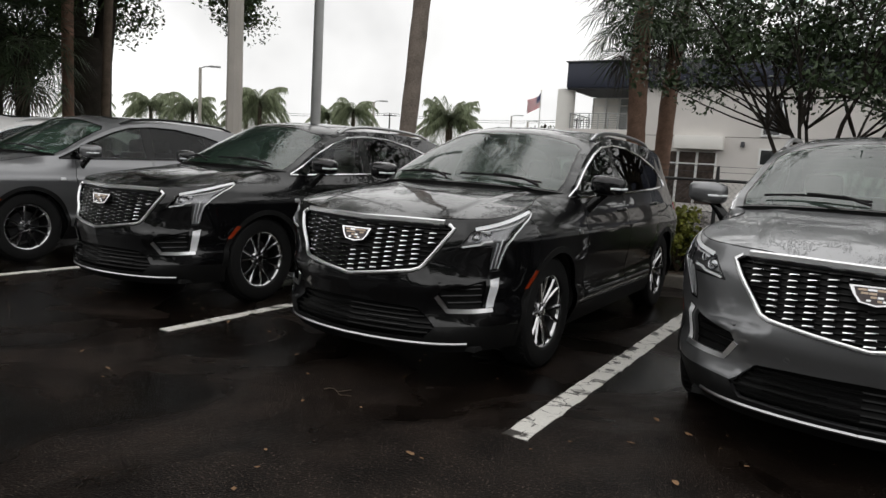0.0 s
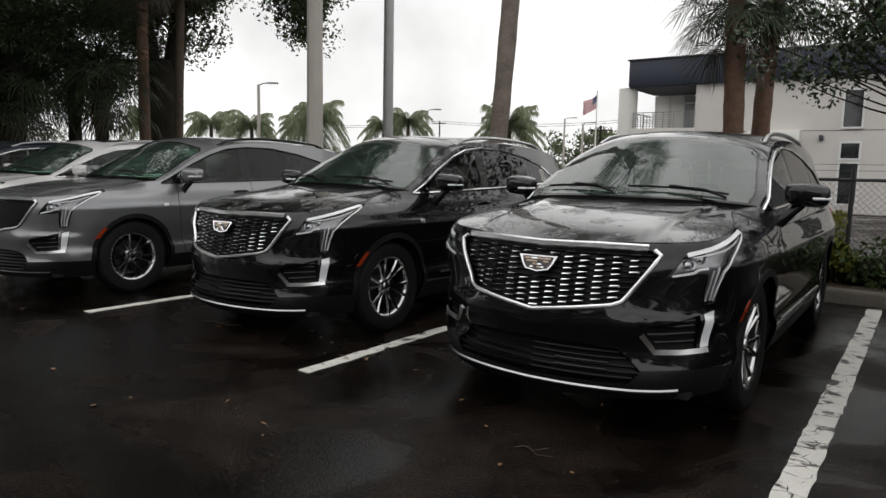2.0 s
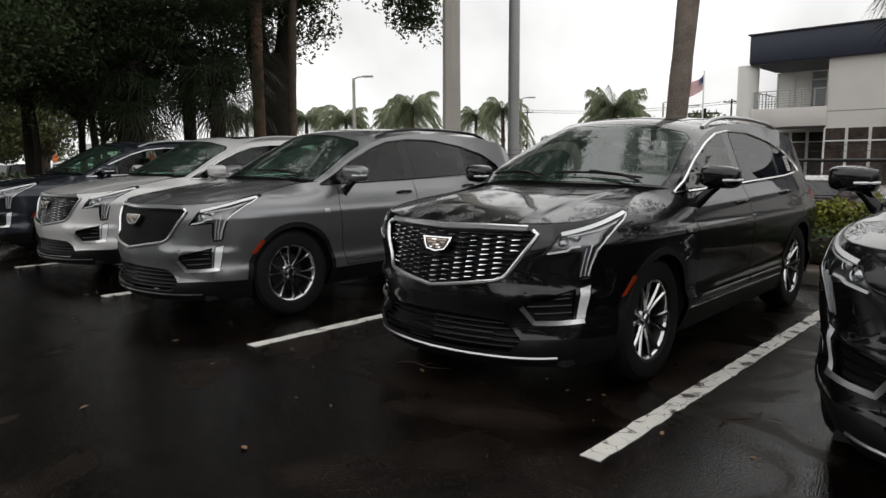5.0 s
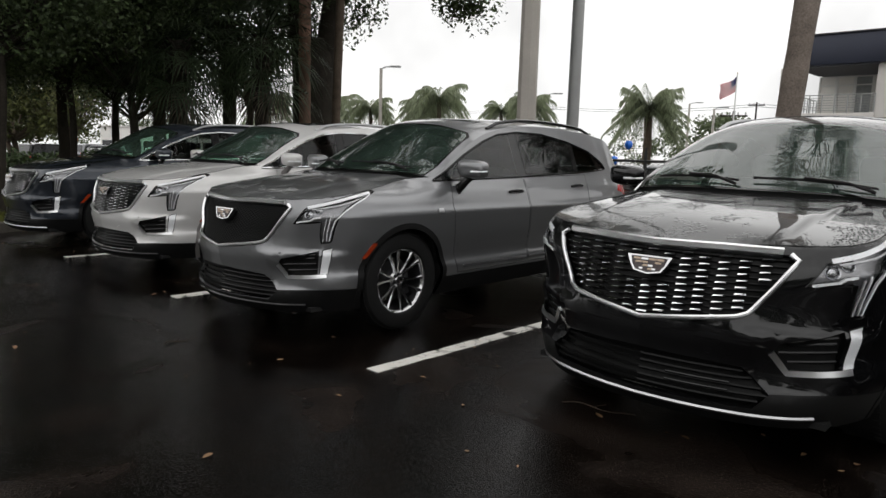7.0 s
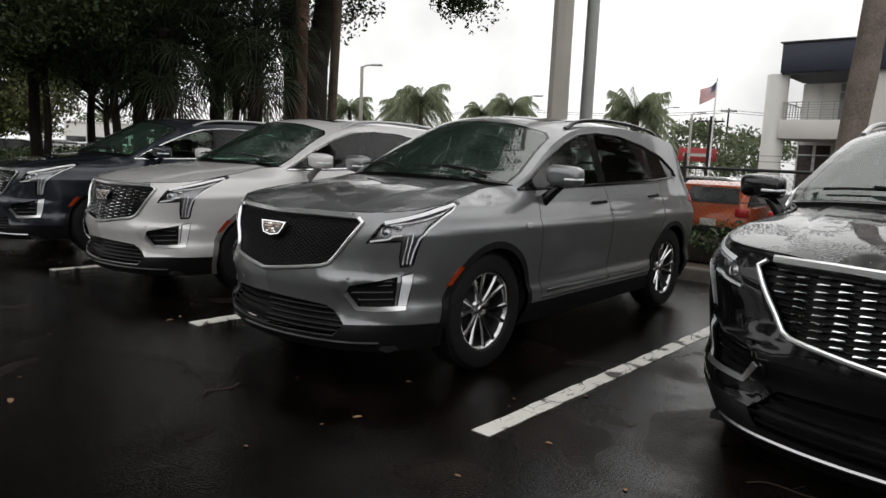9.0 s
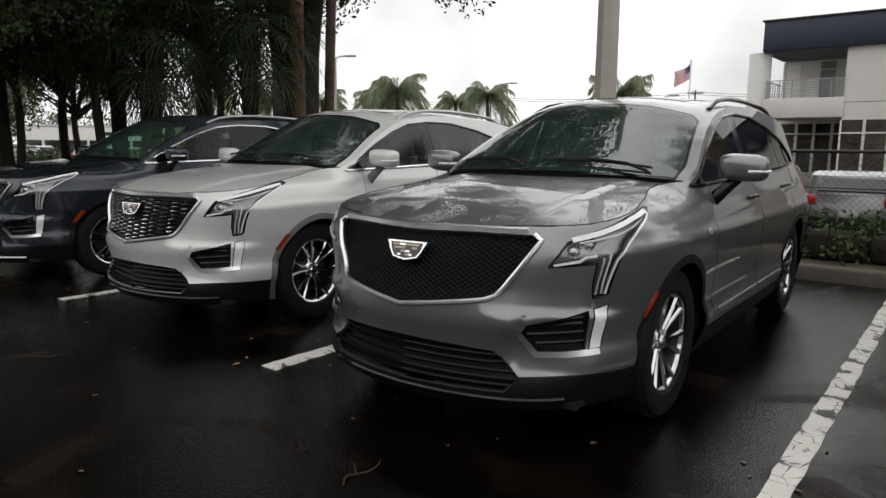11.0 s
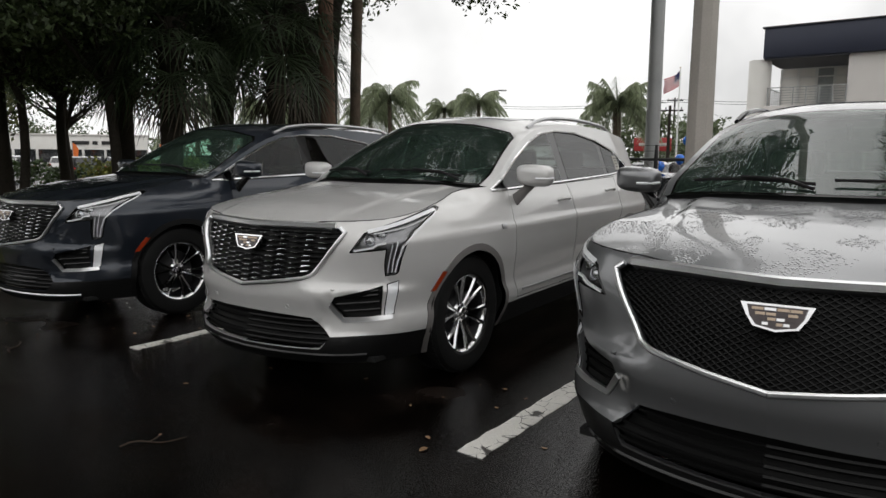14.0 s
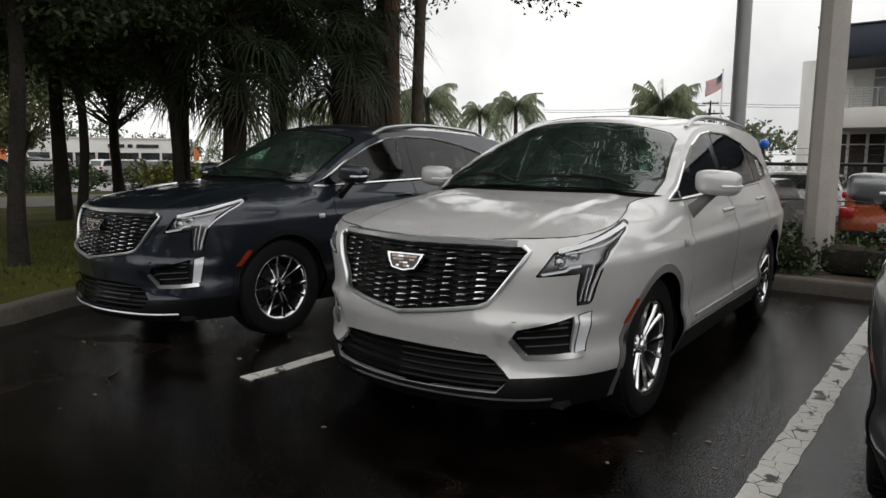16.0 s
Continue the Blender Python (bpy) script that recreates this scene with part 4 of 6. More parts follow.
def add_lamps(car, trim):
    for s in (1, -1):
        lamp = skin_part("headlamp_bowl", BODY, "headlamp", skin, skin_normal, LAMP_DARK, car, "headlamp", "clear headlamp with smoked housing", -0.03, 0.0, (s,))
        skin_part("headlamp_lens", BODY, "headlamp", skin, skin_normal, LENS, lamp, "lens", "clear lens", 0.002, 0.0, (s,), False)
        for key, pts, w, o in (("upper", on_skin(("x", 0.705, 0.965), ("y", -0.60, 1.008), ("y", -0.45, 1.043), ("y", -0.305, 1.070)), 0.022, 0.003),
                               ("roof", on_skin(("x", 0.735, 0.955), ("y", -0.58, 0.985), ("y", -0.45, 1.018), ("y", -0.36, 1.043)), 0.008, -0.004),
                               ("lower", on_skin(("x", 0.655, 0.859), ("x", 0.745, 0.879), ("x", 0.765, 0.896), ("x", 0.80, 0.903)), 0.011, 0.003),
                               ("edge", on_skin(("y", -0.30, 1.062), ("y", -0.37, 1.03), ("y", -0.45, 0.998), ("y", -0.565, 0.935), ("y", -0.622, 0.88), ("y", -0.642, 0.80), ("y", -0.645, 0.735)), 0.009, 0.003),
                               ("column", on_skin(("y", -0.652, 0.91), ("y", -0.664, 0.80), ("y", -0.662, 0.735)), 0.007, 0.002),
                               ("inner", on_skin(("y", -0.678, 0.892), ("y", -0.684, 0.80), ("y", -0.682, 0.732)), 0.007, 0.001)):
            part("light_guide", kept("guide_%s_%d" % (key, s), DRL, lambda: blade(pts, w, o, s)), DRL, lamp, "white light guide")
        q = on_skin(("x", 0.725, 0.925))[0]
        for off in (0.0, 0.075):
            part("projector", kept("projector", LAMP_BOWL, lambda: Geo().lathe([(0.0, 0.012), (0.018, 0.009), (0.028, 0.0), (0.032, 0.002), (0.032, -0.03)], 16)), LAMP_BOWL, lamp, "", skin_frame(q[0] + off, q[1] + off * 0.45, -0.026, s))
        part("lamp_edge", kept("lamp_edge_%d" % s, GLOSS_BLACK, lambda: (lambda t: Geo().add(t.v, t.f))(skin_line(dense(HEADLAMP + HEADLAMP[:1], 0.03, False), 0.0042, -0.001, 6, s < 0))), GLOSS_BLACK, lamp)
        fog = skin_part("fog_pocket", BODY, "fog", skin, skin_normal, BLACK_TRIM, car, "fog_lamp_pocket", "black ribbed fog-lamp pocket", -0.028, 0.0, (s,))

        def ribs():
            g = Geo()
            for z, x0 in ((0.515, 0.6), (0.555, 0.57), (0.595, 0.6), (0.63, 0.69)):
                q = [(at_x(x, zz), zz) for x, zz in zip(np.linspace(x0, 0.762, 6), np.linspace(z, z + 0.014, 6))]
                t = skin_line(q, 0.006, -0.016, 5, s < 0)
                g.add(t.v, t.f)
            return g
        part("rib", kept("fog_ribs_%d" % s, GLOSS_BLACK, ribs), GLOSS_BLACK, fog)
        strip = skin_part("fog_strip", BODY, "fog_strip", skin, skin_normal, DRL, car, "running_light", "white vertical running light", 0.0, 0.01, (s,))

        part("lamp_edge", kept("strip_edge_%d" % s, GLOSS_BLACK, lambda: skin_line(dense(FOG_STRIP + FOG_STRIP[:1], 0.03, False), 0.0032, 0.0, 5, s < 0)), GLOSS_BLACK, strip)
        part("fog_trim", kept("fog_trim_%d" % s, trim, lambda: blade(on_skin(("x", 0.545, 0.557), ("x", 0.60, 0.470), ("x", 0.70, 0.474), ("y", -0.665, 0.486)), 0.026, 0.006, s)), trim, fog, "bright trim")
        skin_part("marker", BODY, "marker", skin, skin_normal, AMBER, car, "side_marker", "amber side marker", 0.003, 0.006, (s,))
        skin_part("tail", BODY, "tail_lamp", skin, skin_normal, RED_LAMP, car, "tail_lamp", "red tail lamp", 0.004, 0.01, (s,))
        part("fender_badge", kept("fender_badge", SATIN, lambda: Geo().box((0, 0, 0.002), (0.062, 0.036, 0.008), 0.003)), SATIN, car, "small bright fender plate", skin_frame(at_y(0.36, 0.92), 0.92, 0.0, s))


def add_openings(car, style, chrome_lip, paint):
    low = skin_part("intake", BODY, "intake", skin, skin_normal, GRILLE_BLACK, car, "lower_intake", "black lower intake", -0.035)

    def slats():
        g = Geo()
        for z, w in ((0.335, 0.52), (0.366, 0.55), (0.397, 0.52), (0.428, 0.48), (0.458, 0.45)):
            for s in (False, True):
                t = skin_line([(at_x(x, z), z) for x in np.linspace(0.0, w, 10)], 0.0075, -0.014, 5, s)
                g.add(t.v, t.f)
        return g
    part("slat", kept("intake_slats", GRILLE_BLACK, slats), GRILLE_BLACK, low)

    def lip():
        g = Geo()
        for s in (False, True):
            t = skin_line([(at_x(x, 0.274), 0.274) for x in np.linspace(0.0, 0.70, 14)], 0.010, 0.004, 6, s)
            g.add(t.v, t.f)
        return g
    if not chrome_lip:
        part("bumper_lip", kept("black_lip", GLOSS_BLACK, lip), GLOSS_BLACK, car, "black lip along the bumper's lower edge")
    else:
        for z in (0.372, 0.405):
            for s in (1, -1):
                part("intake_strip", kept("intake_strip_%d_%.3f" % (s, z), GLOSS_BLACK, lambda: skin_line([(at_x(x, z), z) for x in np.linspace(0.13, 0.40, 6)], 0.0045, -0.004, 5, s < 0)), GLOSS_BLACK, low, "thin glossy strip")
        part("bumper_lip", kept("chrome_lip", SATIN, lip), SATIN, car, "bright strip along the bumper's lower edge")
    for x, z in ((0.31, 0.538), (0.562, 0.652)):
        for s in (1, -1):
            part("parking_sensor", kept("sensor", paint, lambda: Geo().lathe([(0.0, 0.001), (0.009, 0.001), (0.0105, -0.004), (0.0125, -0.004), (0.0135, 0.0015), (0.0135, -0.01)], 14)), paint, car, "", skin_frame(at_x(x, z), z, 0.0, s))


def add_sides(car, paint, trim, clad):
    for s in (1, -1):
        for end, yh, zh in (("front", 1.40, 1.045), ("rear", 2.45, 1.075)):
            door = skin_part("door_" + end, BODY, "door_" + end, skin, skin_normal, paint, car, end + "_door", "", 0.0, 0.012, (s,))
            skin_part("glass_" + end, BODY, "glass_" + end, skin, skin_normal, DOOR_GLASS if end == "front" else SIDE_GLASS, door, "window", "lightly tinted door glass" if end == "front" else "dark tinted door glass", 0.001, 0.0, (s,), False)

            def handle():
                g = Geo()
                q = [(at_y(yh + d, zh), zh) for d in np.linspace(-0.105, 0.105, 9)]
                p = [skin(np.array(a), np.array(b)) + skin_normal(np.array(a), np.array(b)) * o for (a, b), o in zip(q, (0.0, 0.022, 0.032, 0.036, 0.037, 0.036, 0.032, 0.022, 0.0))]
                return g.tube([(c[0] * s, c[1], c[2]) for c in p], 0.012, 8)
            part("door_handle", kept("handle_%s_%d" % (end, s), paint if trim is CHROME else GLOSS_BLACK, handle), paint, door, "door handle")
            part("sill_strip", kept("sill_strip_%s_%d" % (end, s), SATIN, lambda: blade(side_uz([(0.66 if end == "front" else 1.60, 0.445), (1.56 if end == "front" else 2.33, 0.445)]), 0.014, 0.008, s)), SATIN, door, "bright strip low on the door")
        skin_part("glass_quarter", BODY, "glass_quarter", skin, skin_normal, SIDE_GLASS, car, "quarter_window", "dark tinted quarter glass", 0.001, 0.0, (s,), False)
        part("window_surround", kept("window_surround_%d" % s, trim, lambda: skin_line(dense(WINDOWS + WINDOWS[:1], 0.04, False), 0.0105, 0.004, 6, s < 0)), trim, car, "bright trim round the side windows" if trim is CHROME else "black trim round the side windows")
        # mirror
        def cap():
            g = Geo()
            vs, n, k = [], 14, 20
            for i in range(n + 1):
                a = math.pi * i / n - math.pi / 2
                for j in range(k):
                    b = 2 * math.pi * j / k
                    q = [math.copysign(abs(t) ** 0.6, t) for t in (math.sin(a), math.cos(a) * math.cos(b), math.cos(a) * math.sin(b))]
                    vs.append((q[0] * 0.128, (q[1] if q[1] < 0 else q[1] * 0.35) * 0.105, q[2] * (0.062 if q[2] > 0 else 0.076) * (1 + 0.10 * q[0]) + 0.012 * (1 - q[0]) * (q[2] > 0)))
            fs = [(i * k + j, i * k + (j + 1) % k, (i + 1) * k + (j + 1) % k, (i + 1) * k + j) for i in range(n) for j in range(k)]
            return g.add(vs, [f[::-1] for f in fs])
        mm = pose(s * 1.025, 0.66, 1.252, 0, 0, s * 8)
        if s < 0:
            mm = mm @ Matrix.Rotation(math.pi, 4, "Y") @ Matrix.Rotation(math.pi, 4, "X") @ Matrix.Rotation(math.pi, 4, "Z")
        mirror = part("mirror", kept("mirror_cap", paint, cap, 60), paint, car, "door mirror housing", mm)
        part("mirror_glass", kept("mirror_glass", CHROME, lambda: Geo().prism([(-0.105, -0.055), (0.105, -0.062), (0.112, 0.05), (-0.1, 0.048)], -0.002, 0.003, Matrix.Translation((0, 0.036, 0)) @ Matrix.Rotation(math.pi / 2, 4, "X"))), CHROME, mirror, "mirror glass")
        part("turn_signal", kept("mirror_signal", DRL, lambda: Geo().tube([(0.03, -0.104, -0.02), (0.085, -0.092, -0.02), (0.118, -0.062, -0.02), (0.131, -0.02, -0.018)], 0.009, 6)), DRL, mirror, "clear turn signal")
        part("mirror_arm", kept("mirror_arm_%d" % s, clad if clad is GREY_TRIM else GLOSS_BLACK, lambda: Geo().tube([(s * 0.875, 0.62, 1.07), (s * 0.91, 0.625, 1.10), (s * 0.955, 0.645, 1.15), (s * 1.0, 0.66, 1.195)], [0.045, 0.038, 0.032, 0.03], 10, True, None, 0.6)), GLOSS_BLACK, car, "mirror arm")
        # roof rail
        q = [shell(np.array(e), np.array(0.93)) for e in np.linspace(1.30, 3.05, 12)]
        lift = [0.0, 0.03, 0.036, 0.038, 0.038, 0.038, 0.038, 0.038, 0.038, 0.036, 0.03, 0.0]
        part("roof_rail", kept("roof_rail_%d" % s, SATIN if trim is CHROME else GLOSS_BLACK, lambda: Geo().tube([(s * c[0], c[1], c[2] + h) for c, h in zip(q, lift)], 0.017, 8)), SATIN, car, "raised roof rail")


def add_cabin(car, seat_mat):
    def tub():
        g = Geo()
        g.box((0, 1.9, 0.42), (1.5, 3.2, 0.05))
        for s in (1, -1):
            g.box((s * 0.80, 1.75, 0.74), (0.05, 3.0, 0.62), 0.02)
        g.box((0, 0.30, 0.75), (1.6, 0.05, 0.62))
        g.box((0, 3.35, 0.8), (1.5, 0.05, 0.8))
        # wheel houses and underbody
        g.box((0, 1.4, 0.24), (1.5, 4.3, 0.03))
        g.box((0, -0.2, 0.6), (0.96, 0.9, 0.5), 0.05)
        for y, _ in ARCHES:
            for s in (1, -1):
                prof = [(0.43, a) for a in range(-14, 195, 11)]
                vs = [(s * x, y + r * math.cos(radians(a)), HUB_Z + r * math.sin(radians(a))) for x in (0.55, 0.905) for r, a in prof]
                n = len(prof)
                g.add(vs, [(i, i + 1, n + i + 1, n + i) for i in range(n - 1)])
                g.add([(s * 0.55, y, HUB_Z)] + vs[:n], [(0, i, i + 1) for i in range(1, n)])
        g.box((0, 0, HUB_Z), (1.4, 0.08, 0.08), 0.02)
        g.box((0, BASE_WHEEL, HUB_Z), (1.4, 0.08, 0.08), 0.02)
        return g
    part("cabin_tub", kept("cabin_tub", CABIN_DARK, tub), CABIN_DARK, car, "dark cabin floor and wheel houses")

    def dash():
        g = Geo()
        g.box((0, 0.52, 0.98), (1.52, 0.50, 0.20), 0.06)
        g.box((0, 0.72, 0.86), (1.5, 0.2, 0.2), 0.05)
        g.box((0.37, 0.62, 1.07), (0.36, 0.2, 0.06), 0.03)
        g.box((0, 1.0, 0.65), (0.26, 0.8, 0.25), 0.05)
        return g
    part("dashboard", kept("dashboard", CABIN_DARK, dash), CABIN_DARK, car, "dark dashboard")
    wheel = Geo()
    m = pose(0.37, 0.92, 1.0, 65, 0, 0)
    wheel.tube([m @ Vector((0.185 * math.cos(a), 0.185 * math.sin(a), 0)) for a in np.linspace(0, 2 * math.pi, 25)], 0.015, 8, False)
    wheel.box((0, 0, 0), (0.34, 0.045, 0.025), 0.01, m)
    wheel.box((0, -0.02, 0), (0.12, 0.11, 0.04), 0.015, m)
    part("steering_wheel", kept("steering_wheel", CABIN_DARK, lambda: wheel), CABIN_DARK, car, "dark steering wheel")

    def seat():
        g = Geo()
        g.box((0, 0, 0.62), (0.5, 0.52, 0.16), 0.06)
        g.box((0, 0.30, 0.95), (0.48, 0.15, 0.62), 0.06, Matrix.Translation((0, 0.30, 0.95)) @ Matrix.Rotation(-0.22, 4, "X") @ Matrix.Translation((0, -0.30, -0.95)))
        g.box((0, 0.40, 1.34), (0.27, 0.11, 0.19), 0.05)
        return g
    for x, y in ((0.37, 1.30), (-0.37, 1.30), (0.40, 2.25), (-0.40, 2.25)):
        part("seat", kept("seat", seat_mat, seat), seat_mat, car, "leather seat with headrest", pose(x, y, 0))
    part("rear_view_mirror", kept("rear_view_mirror", CABIN_DARK, lambda: Geo().box((0, 1.02, 1.45), (0.24, 0.04, 0.07), 0.02).tube([(0, 1.0, 1.48), (0, 0.96, 1.56)], 0.012)), CABIN_DARK, car, "rear-view mirror")


def crossover(label, m, paint, style="studs", trim=CHROME, chrome_lip=True, clad=BLACK_TRIM, rims=DARK_METAL, seats=CABIN_LIGHT, sticker=False):
    car = thing("car", label, "car", "parked crossovers", m)
    skin_part("body", BODY, "rest", skin, skin_normal, paint, car, "body", "body panels", 0.0, 0.02)
    skin_part("lining", BODY, "rest", skin, skin_normal, CABIN_DARK, car, "inner_lining", "dark inner lining", -0.022)
    skin_part("headliner", ROOF, "rest", shell, shell_normal, CABIN_DARK, car, "headliner", "dark roof lining", -0.025)
    skin_part("cladding", BODY, "cladding", skin, skin_normal, BLACK_TRIM, car, "cladding", "black lower cladding", 0.004, 0.03)
    for s in (1, -1):
        for _, end in ARCHES:
            skin_part("arch_" + end, BODY, "arch_" + end, skin, skin_normal, clad, car, "arch_trim", "wheel-arch trim", 0.007, 0.03, (s,))
        skin_part("gap", BODY, "gap", skin, skin_normal, GRILLE_BLACK, car, "door_gap", "dark door seams", -0.009, 0.0, (s,))
        skin_part("pillar", BODY, "pillar", skin, skin_normal, GLOSS_BLACK, car, "window_pillar", "gloss black window pillars", -0.001, 0.0, (s,))
    skin_part("hood", HOOD, "rest", bonnet, bonnet_normal, paint, car, "hood", "rain-beaded hood", 0.0, 0.012)
    e = BONNET_EDGE
    part("hood_seam", kept("hood_seam", GRILLE_BLACK, lambda: Geo().tube([(x, y, z - 0.001) for x, y, z in e[8::4]], 0.0035, 5).tube([(-x, y, z - 0.001) for x, y, z in e[8::4]], 0.0035, 5)), GRILLE_BLACK, car, "hood seam")
    skin_part("roof", ROOF, "rest", shell, shell_normal, paint, car, "roof", "roof and pillars", 0.0, 0.0)
    skin_part("sunroof", ROOF, "sunroof", shell, shell_normal, WIN_DARK, car, "sunroof", "dark glass sunroof", 0.003, 0.01)
    skin_part("band", ROOF, "band", shell, shell_normal, GLOSS_BLACK, car, "windshield_band", "black band round the windshield", 0.0, 0.0)
    skin_part("screen", ROOF, "screen", shell, shell_normal, WINDSHIELD, car, "windshield", "green-tinted windshield mirroring sky and trees", 0.001, 0.0, (1, -1), False)
    skin_part("backlight", ROOF, "backlight", shell, shell_normal, SIDE_GLASS, car, "rear_window", "dark tinted rear window", 0.001, 0.0, (1, -1), False)

    def cowl():
        xs = np.linspace(-0.77, 0.77, 17)
        pts = [(x, 0.12 + 0.25 * (x / 0.78) ** 2) for x in xs]
        g = Geo()
        vs = [(x, y - 0.03, bonnet_z(x, y - 0.03) - 0.02) for x, y in pts] + [(x, y + 0.06, 1.21 - 0.034 * abs(x / 0.8) ** 2.8 + 0.012) for x, y in pts]
        return g.add(vs, [(i, i + 1, 17 + i + 1, 17 + i) for i in range(16)])
    part("cowl", kept("cowl", BLACK_TRIM, cowl), BLACK_TRIM, car, "black cowl below the windshield")
    for x0, x1 in ((0.62, 0.02), (-0.05, -0.62)):
        def wiper():
            p = [shell(np.array(0.44 + 0.03 * t + 0.015 * math.sin(t * 3)), np.array(abs(x0 + (x1 - x0) * t) / 0.79)) for t in np.linspace(0, 1, 8)]
            q = [(math.copysign(c[0], x0 + (x1 - x0) * t), c[1] - 0.012, c[2] + 0.02) for c, t in zip(p, np.linspace(0, 1, 8))]
            g = Geo().tube(q, 0.008, 6, True, None, 0.7)
            return g.tube([(q[0][0], q[0][1] - 0.05, q[0][2] - 0.02), (q[0][0] + (q[3][0] - q[0][0]) * 0.5, q[1][1] - 0.03, q[1][2] + 0.012), (q[4][0], q[4][1], q[4][2] + 0.012)], 0.009, 6)
        part("wiper", kept("wiper_%.2f" % x0, BLACK_TRIM, wiper), BLACK_TRIM, car, "black windshield wiper")
    add_grille(car, style, BRIGHT_TRIM)
    add_lamps(car, BRIGHT_TRIM)
    add_openings(car, style, chrome_lip, paint)
    add_sides(car, paint, trim, clad)
    add_wheels(car, rims)
    add_cabin(car, seats)
    if sticker:
        u, z = at_y(2.86, 1.32), 1.32
        paper = part("window_sticker", kept("window_sticker", LITTER_PALE, lambda: Geo().box((0, 0, 0.002), (0.10, 0.14, 0.003))), LITTER_PALE, car, "white paper label on the rear side glass", skin_frame(u, z, 0.002))
        for k in range(4):
            part("print_bar", kept("print_bar_%d" % k, GRILLE_BLACK, lambda: Geo().box((0, 0.045 - 0.028 * k, 0.0045), (0.07 - 0.012 * (k % 2), 0.008, 0.002))), GRILLE_BLACK, paper)
    return car


# ---- the row of parked cars ----
crossover("grey metallic crossover with bright studded grille, wet with rain", pose(4.42, 1.30, 0), PAINT_GREY)
crossover("glossy black crossover with bright studded grille, rain beads on its hood", pose(1.70, 1.14, 0), PAINT_BLACK)
crossover("glossy black crossover with bright studded grille, parked beside a grey one", pose(-1.14, 1.24, 0), PAINT_BLACK, sticker=True)
crossover("grey metallic crossover with black mesh grille and black window trim", pose(-4.338, 0.81, 0, 0, 0, 1), PAINT_GREY, "mesh", GLOSS_BLACK, False, BLACK_TRIM, DARK_METAL, CABIN_DARK)
crossover("pearl white crossover with bright studded grille and grey arch trim", pose(-7.195, 0.985, 0, 0, 0, 2), PAINT_WHITE, "studs", CHROME, False, GREY_TRIM, CHROME, CABIN_DARK, True)
crossover("dark slate blue crossover with bright studded grille beside the kerb", pose(-10.06, 0.835, 0), PAINT_BLUE, "studs", CHROME, True, BLACK_TRIM, CHROME, CABIN_DARK)
tagged(part("paper", Geo().box((0, 0, 0), (0.24, 0.16, 0.006)), LITTER_PALE, None, "", pose(-9.62, 1.27, 1.085, 4, 0, 12)), "folded white paper lying on a car's dashboard", "paper")


# ---- ground ----
LOW = -0.45  # the next lot lies lower


def flat(pts, z, z0):
    return Geo().prism(pts, z0, z)


solid("ground", Geo().add([(-900, -900, 0), (900, -900, 0), (-900, 8.0, 0), (900, 8.0, 0), (-900, 10.0, LOW), (900, 10.0, LOW), (-900, 900, LOW), (900, 900, LOW)], [(0, 1, 3, 2), (2, 3, 5, 4), (4, 5, 7, 6)]), ASPHALT, "wet dark asphalt of the parking lot", "ground", kind="structure", smooth=0)
for x in (5.83, 2.98, 0.055, -2.815, -5.605, -8.495):
    w = 0.068 if x in (2.98, -5.605) else 0.055
    rnd = random.Random(int(x * 100))
    y0 = -0.11 if x == 2.98 else 0.0
    left = [(x - w + rnd.uniform(-0.006, 0.006), y) for y in np.linspace(y0, 5.25, 60)]
    right = [(x + w + rnd.uniform(-0.006, 0.006), y) for y in np.linspace(5.25, y0, 60)]
    solid("parking_line", Geo().prism(left + right, -0.01, 0.004), LINE, "worn white parking stall line on wet asphalt", "parking line", "stall lines", smooth=0)


def kerb(pts, label):
    g = Geo()
    prof = [(-0.02, -0.1), (0.0, 0.12), (0.012, 0.142), (0.03, 0.15), (0.15, 0.15), (0.16, 0.14), (0.16, -0.1)]
    p = np.array(pts, float)
    d = np.gradient(p, axis=0)
    d /= np.linalg.norm(d, axis=1, keepdims=True)
    n = np.stack([-d[:, 1], d[:, 0]], 1)
    vs = [(*(p[i] + n[i] * o), z) for i in range(len(p)) for o, z in prof]
    k = len(prof)
    g.add(vs, [(i * k + j, (i + 1) * k + j, (i + 1) * k + j + 1, i * k + j + 1) for i in range(len(p) - 1) for j in range(k - 1)])
    return solid("kerb", g, CONCRETE, label, "kerb", kind="structure", smooth=50)


kerb([(-11.8 + 1.0 * k, 5.42) for k in range(28)], "weathered concrete kerb at the head of the stalls")
side = [(-12.6, -3.4), (-11.7, -2.6), (-11.25, -1.7), (-11.08, -0.9), (-11.16, -0.35), (-11.46, 0.2), (-11.68, 1.2), (-11.78, 2.6), (-11.80, 4.0), (-11.80, 5.44)]
kerb([(-30, -3.7), (-18, -3.65), (-14, -3.6)] + side, "weathered concrete kerb of the grass island")
solid("planting_bed", flat([(-11.7, 5.5), (16, 5.5), (16, 7.9), (-11.7, 7.9)], 0.125, -0.1), BARK, "damp brown soil behind the kerb", "ground", kind="structure")
solid("grass_island", flat([(-30, -3.55), (-14, -3.5)] + [(x - 0.1, y) for x, y in side] + [(-11.85, 10), (-13, 22), (-30, 18)], 0.13, -0.6), GRASS, "rough green grass under the trees", "grass", kind="structure")
solid("driveway", flat([(-29.5, -10), (-24.6, -10), (-22.0, 12), (-27.0, 12)], 0.15, -0.6), CONCRETE, "pale concrete driveway across the grass", "driveway", kind="structure")


# ---- plants ----
def rand_dirs(rng, n):
    v = rng.normal(size=(n, 3))
    return v / np.linalg.norm(v, axis=1, keepdims=True)


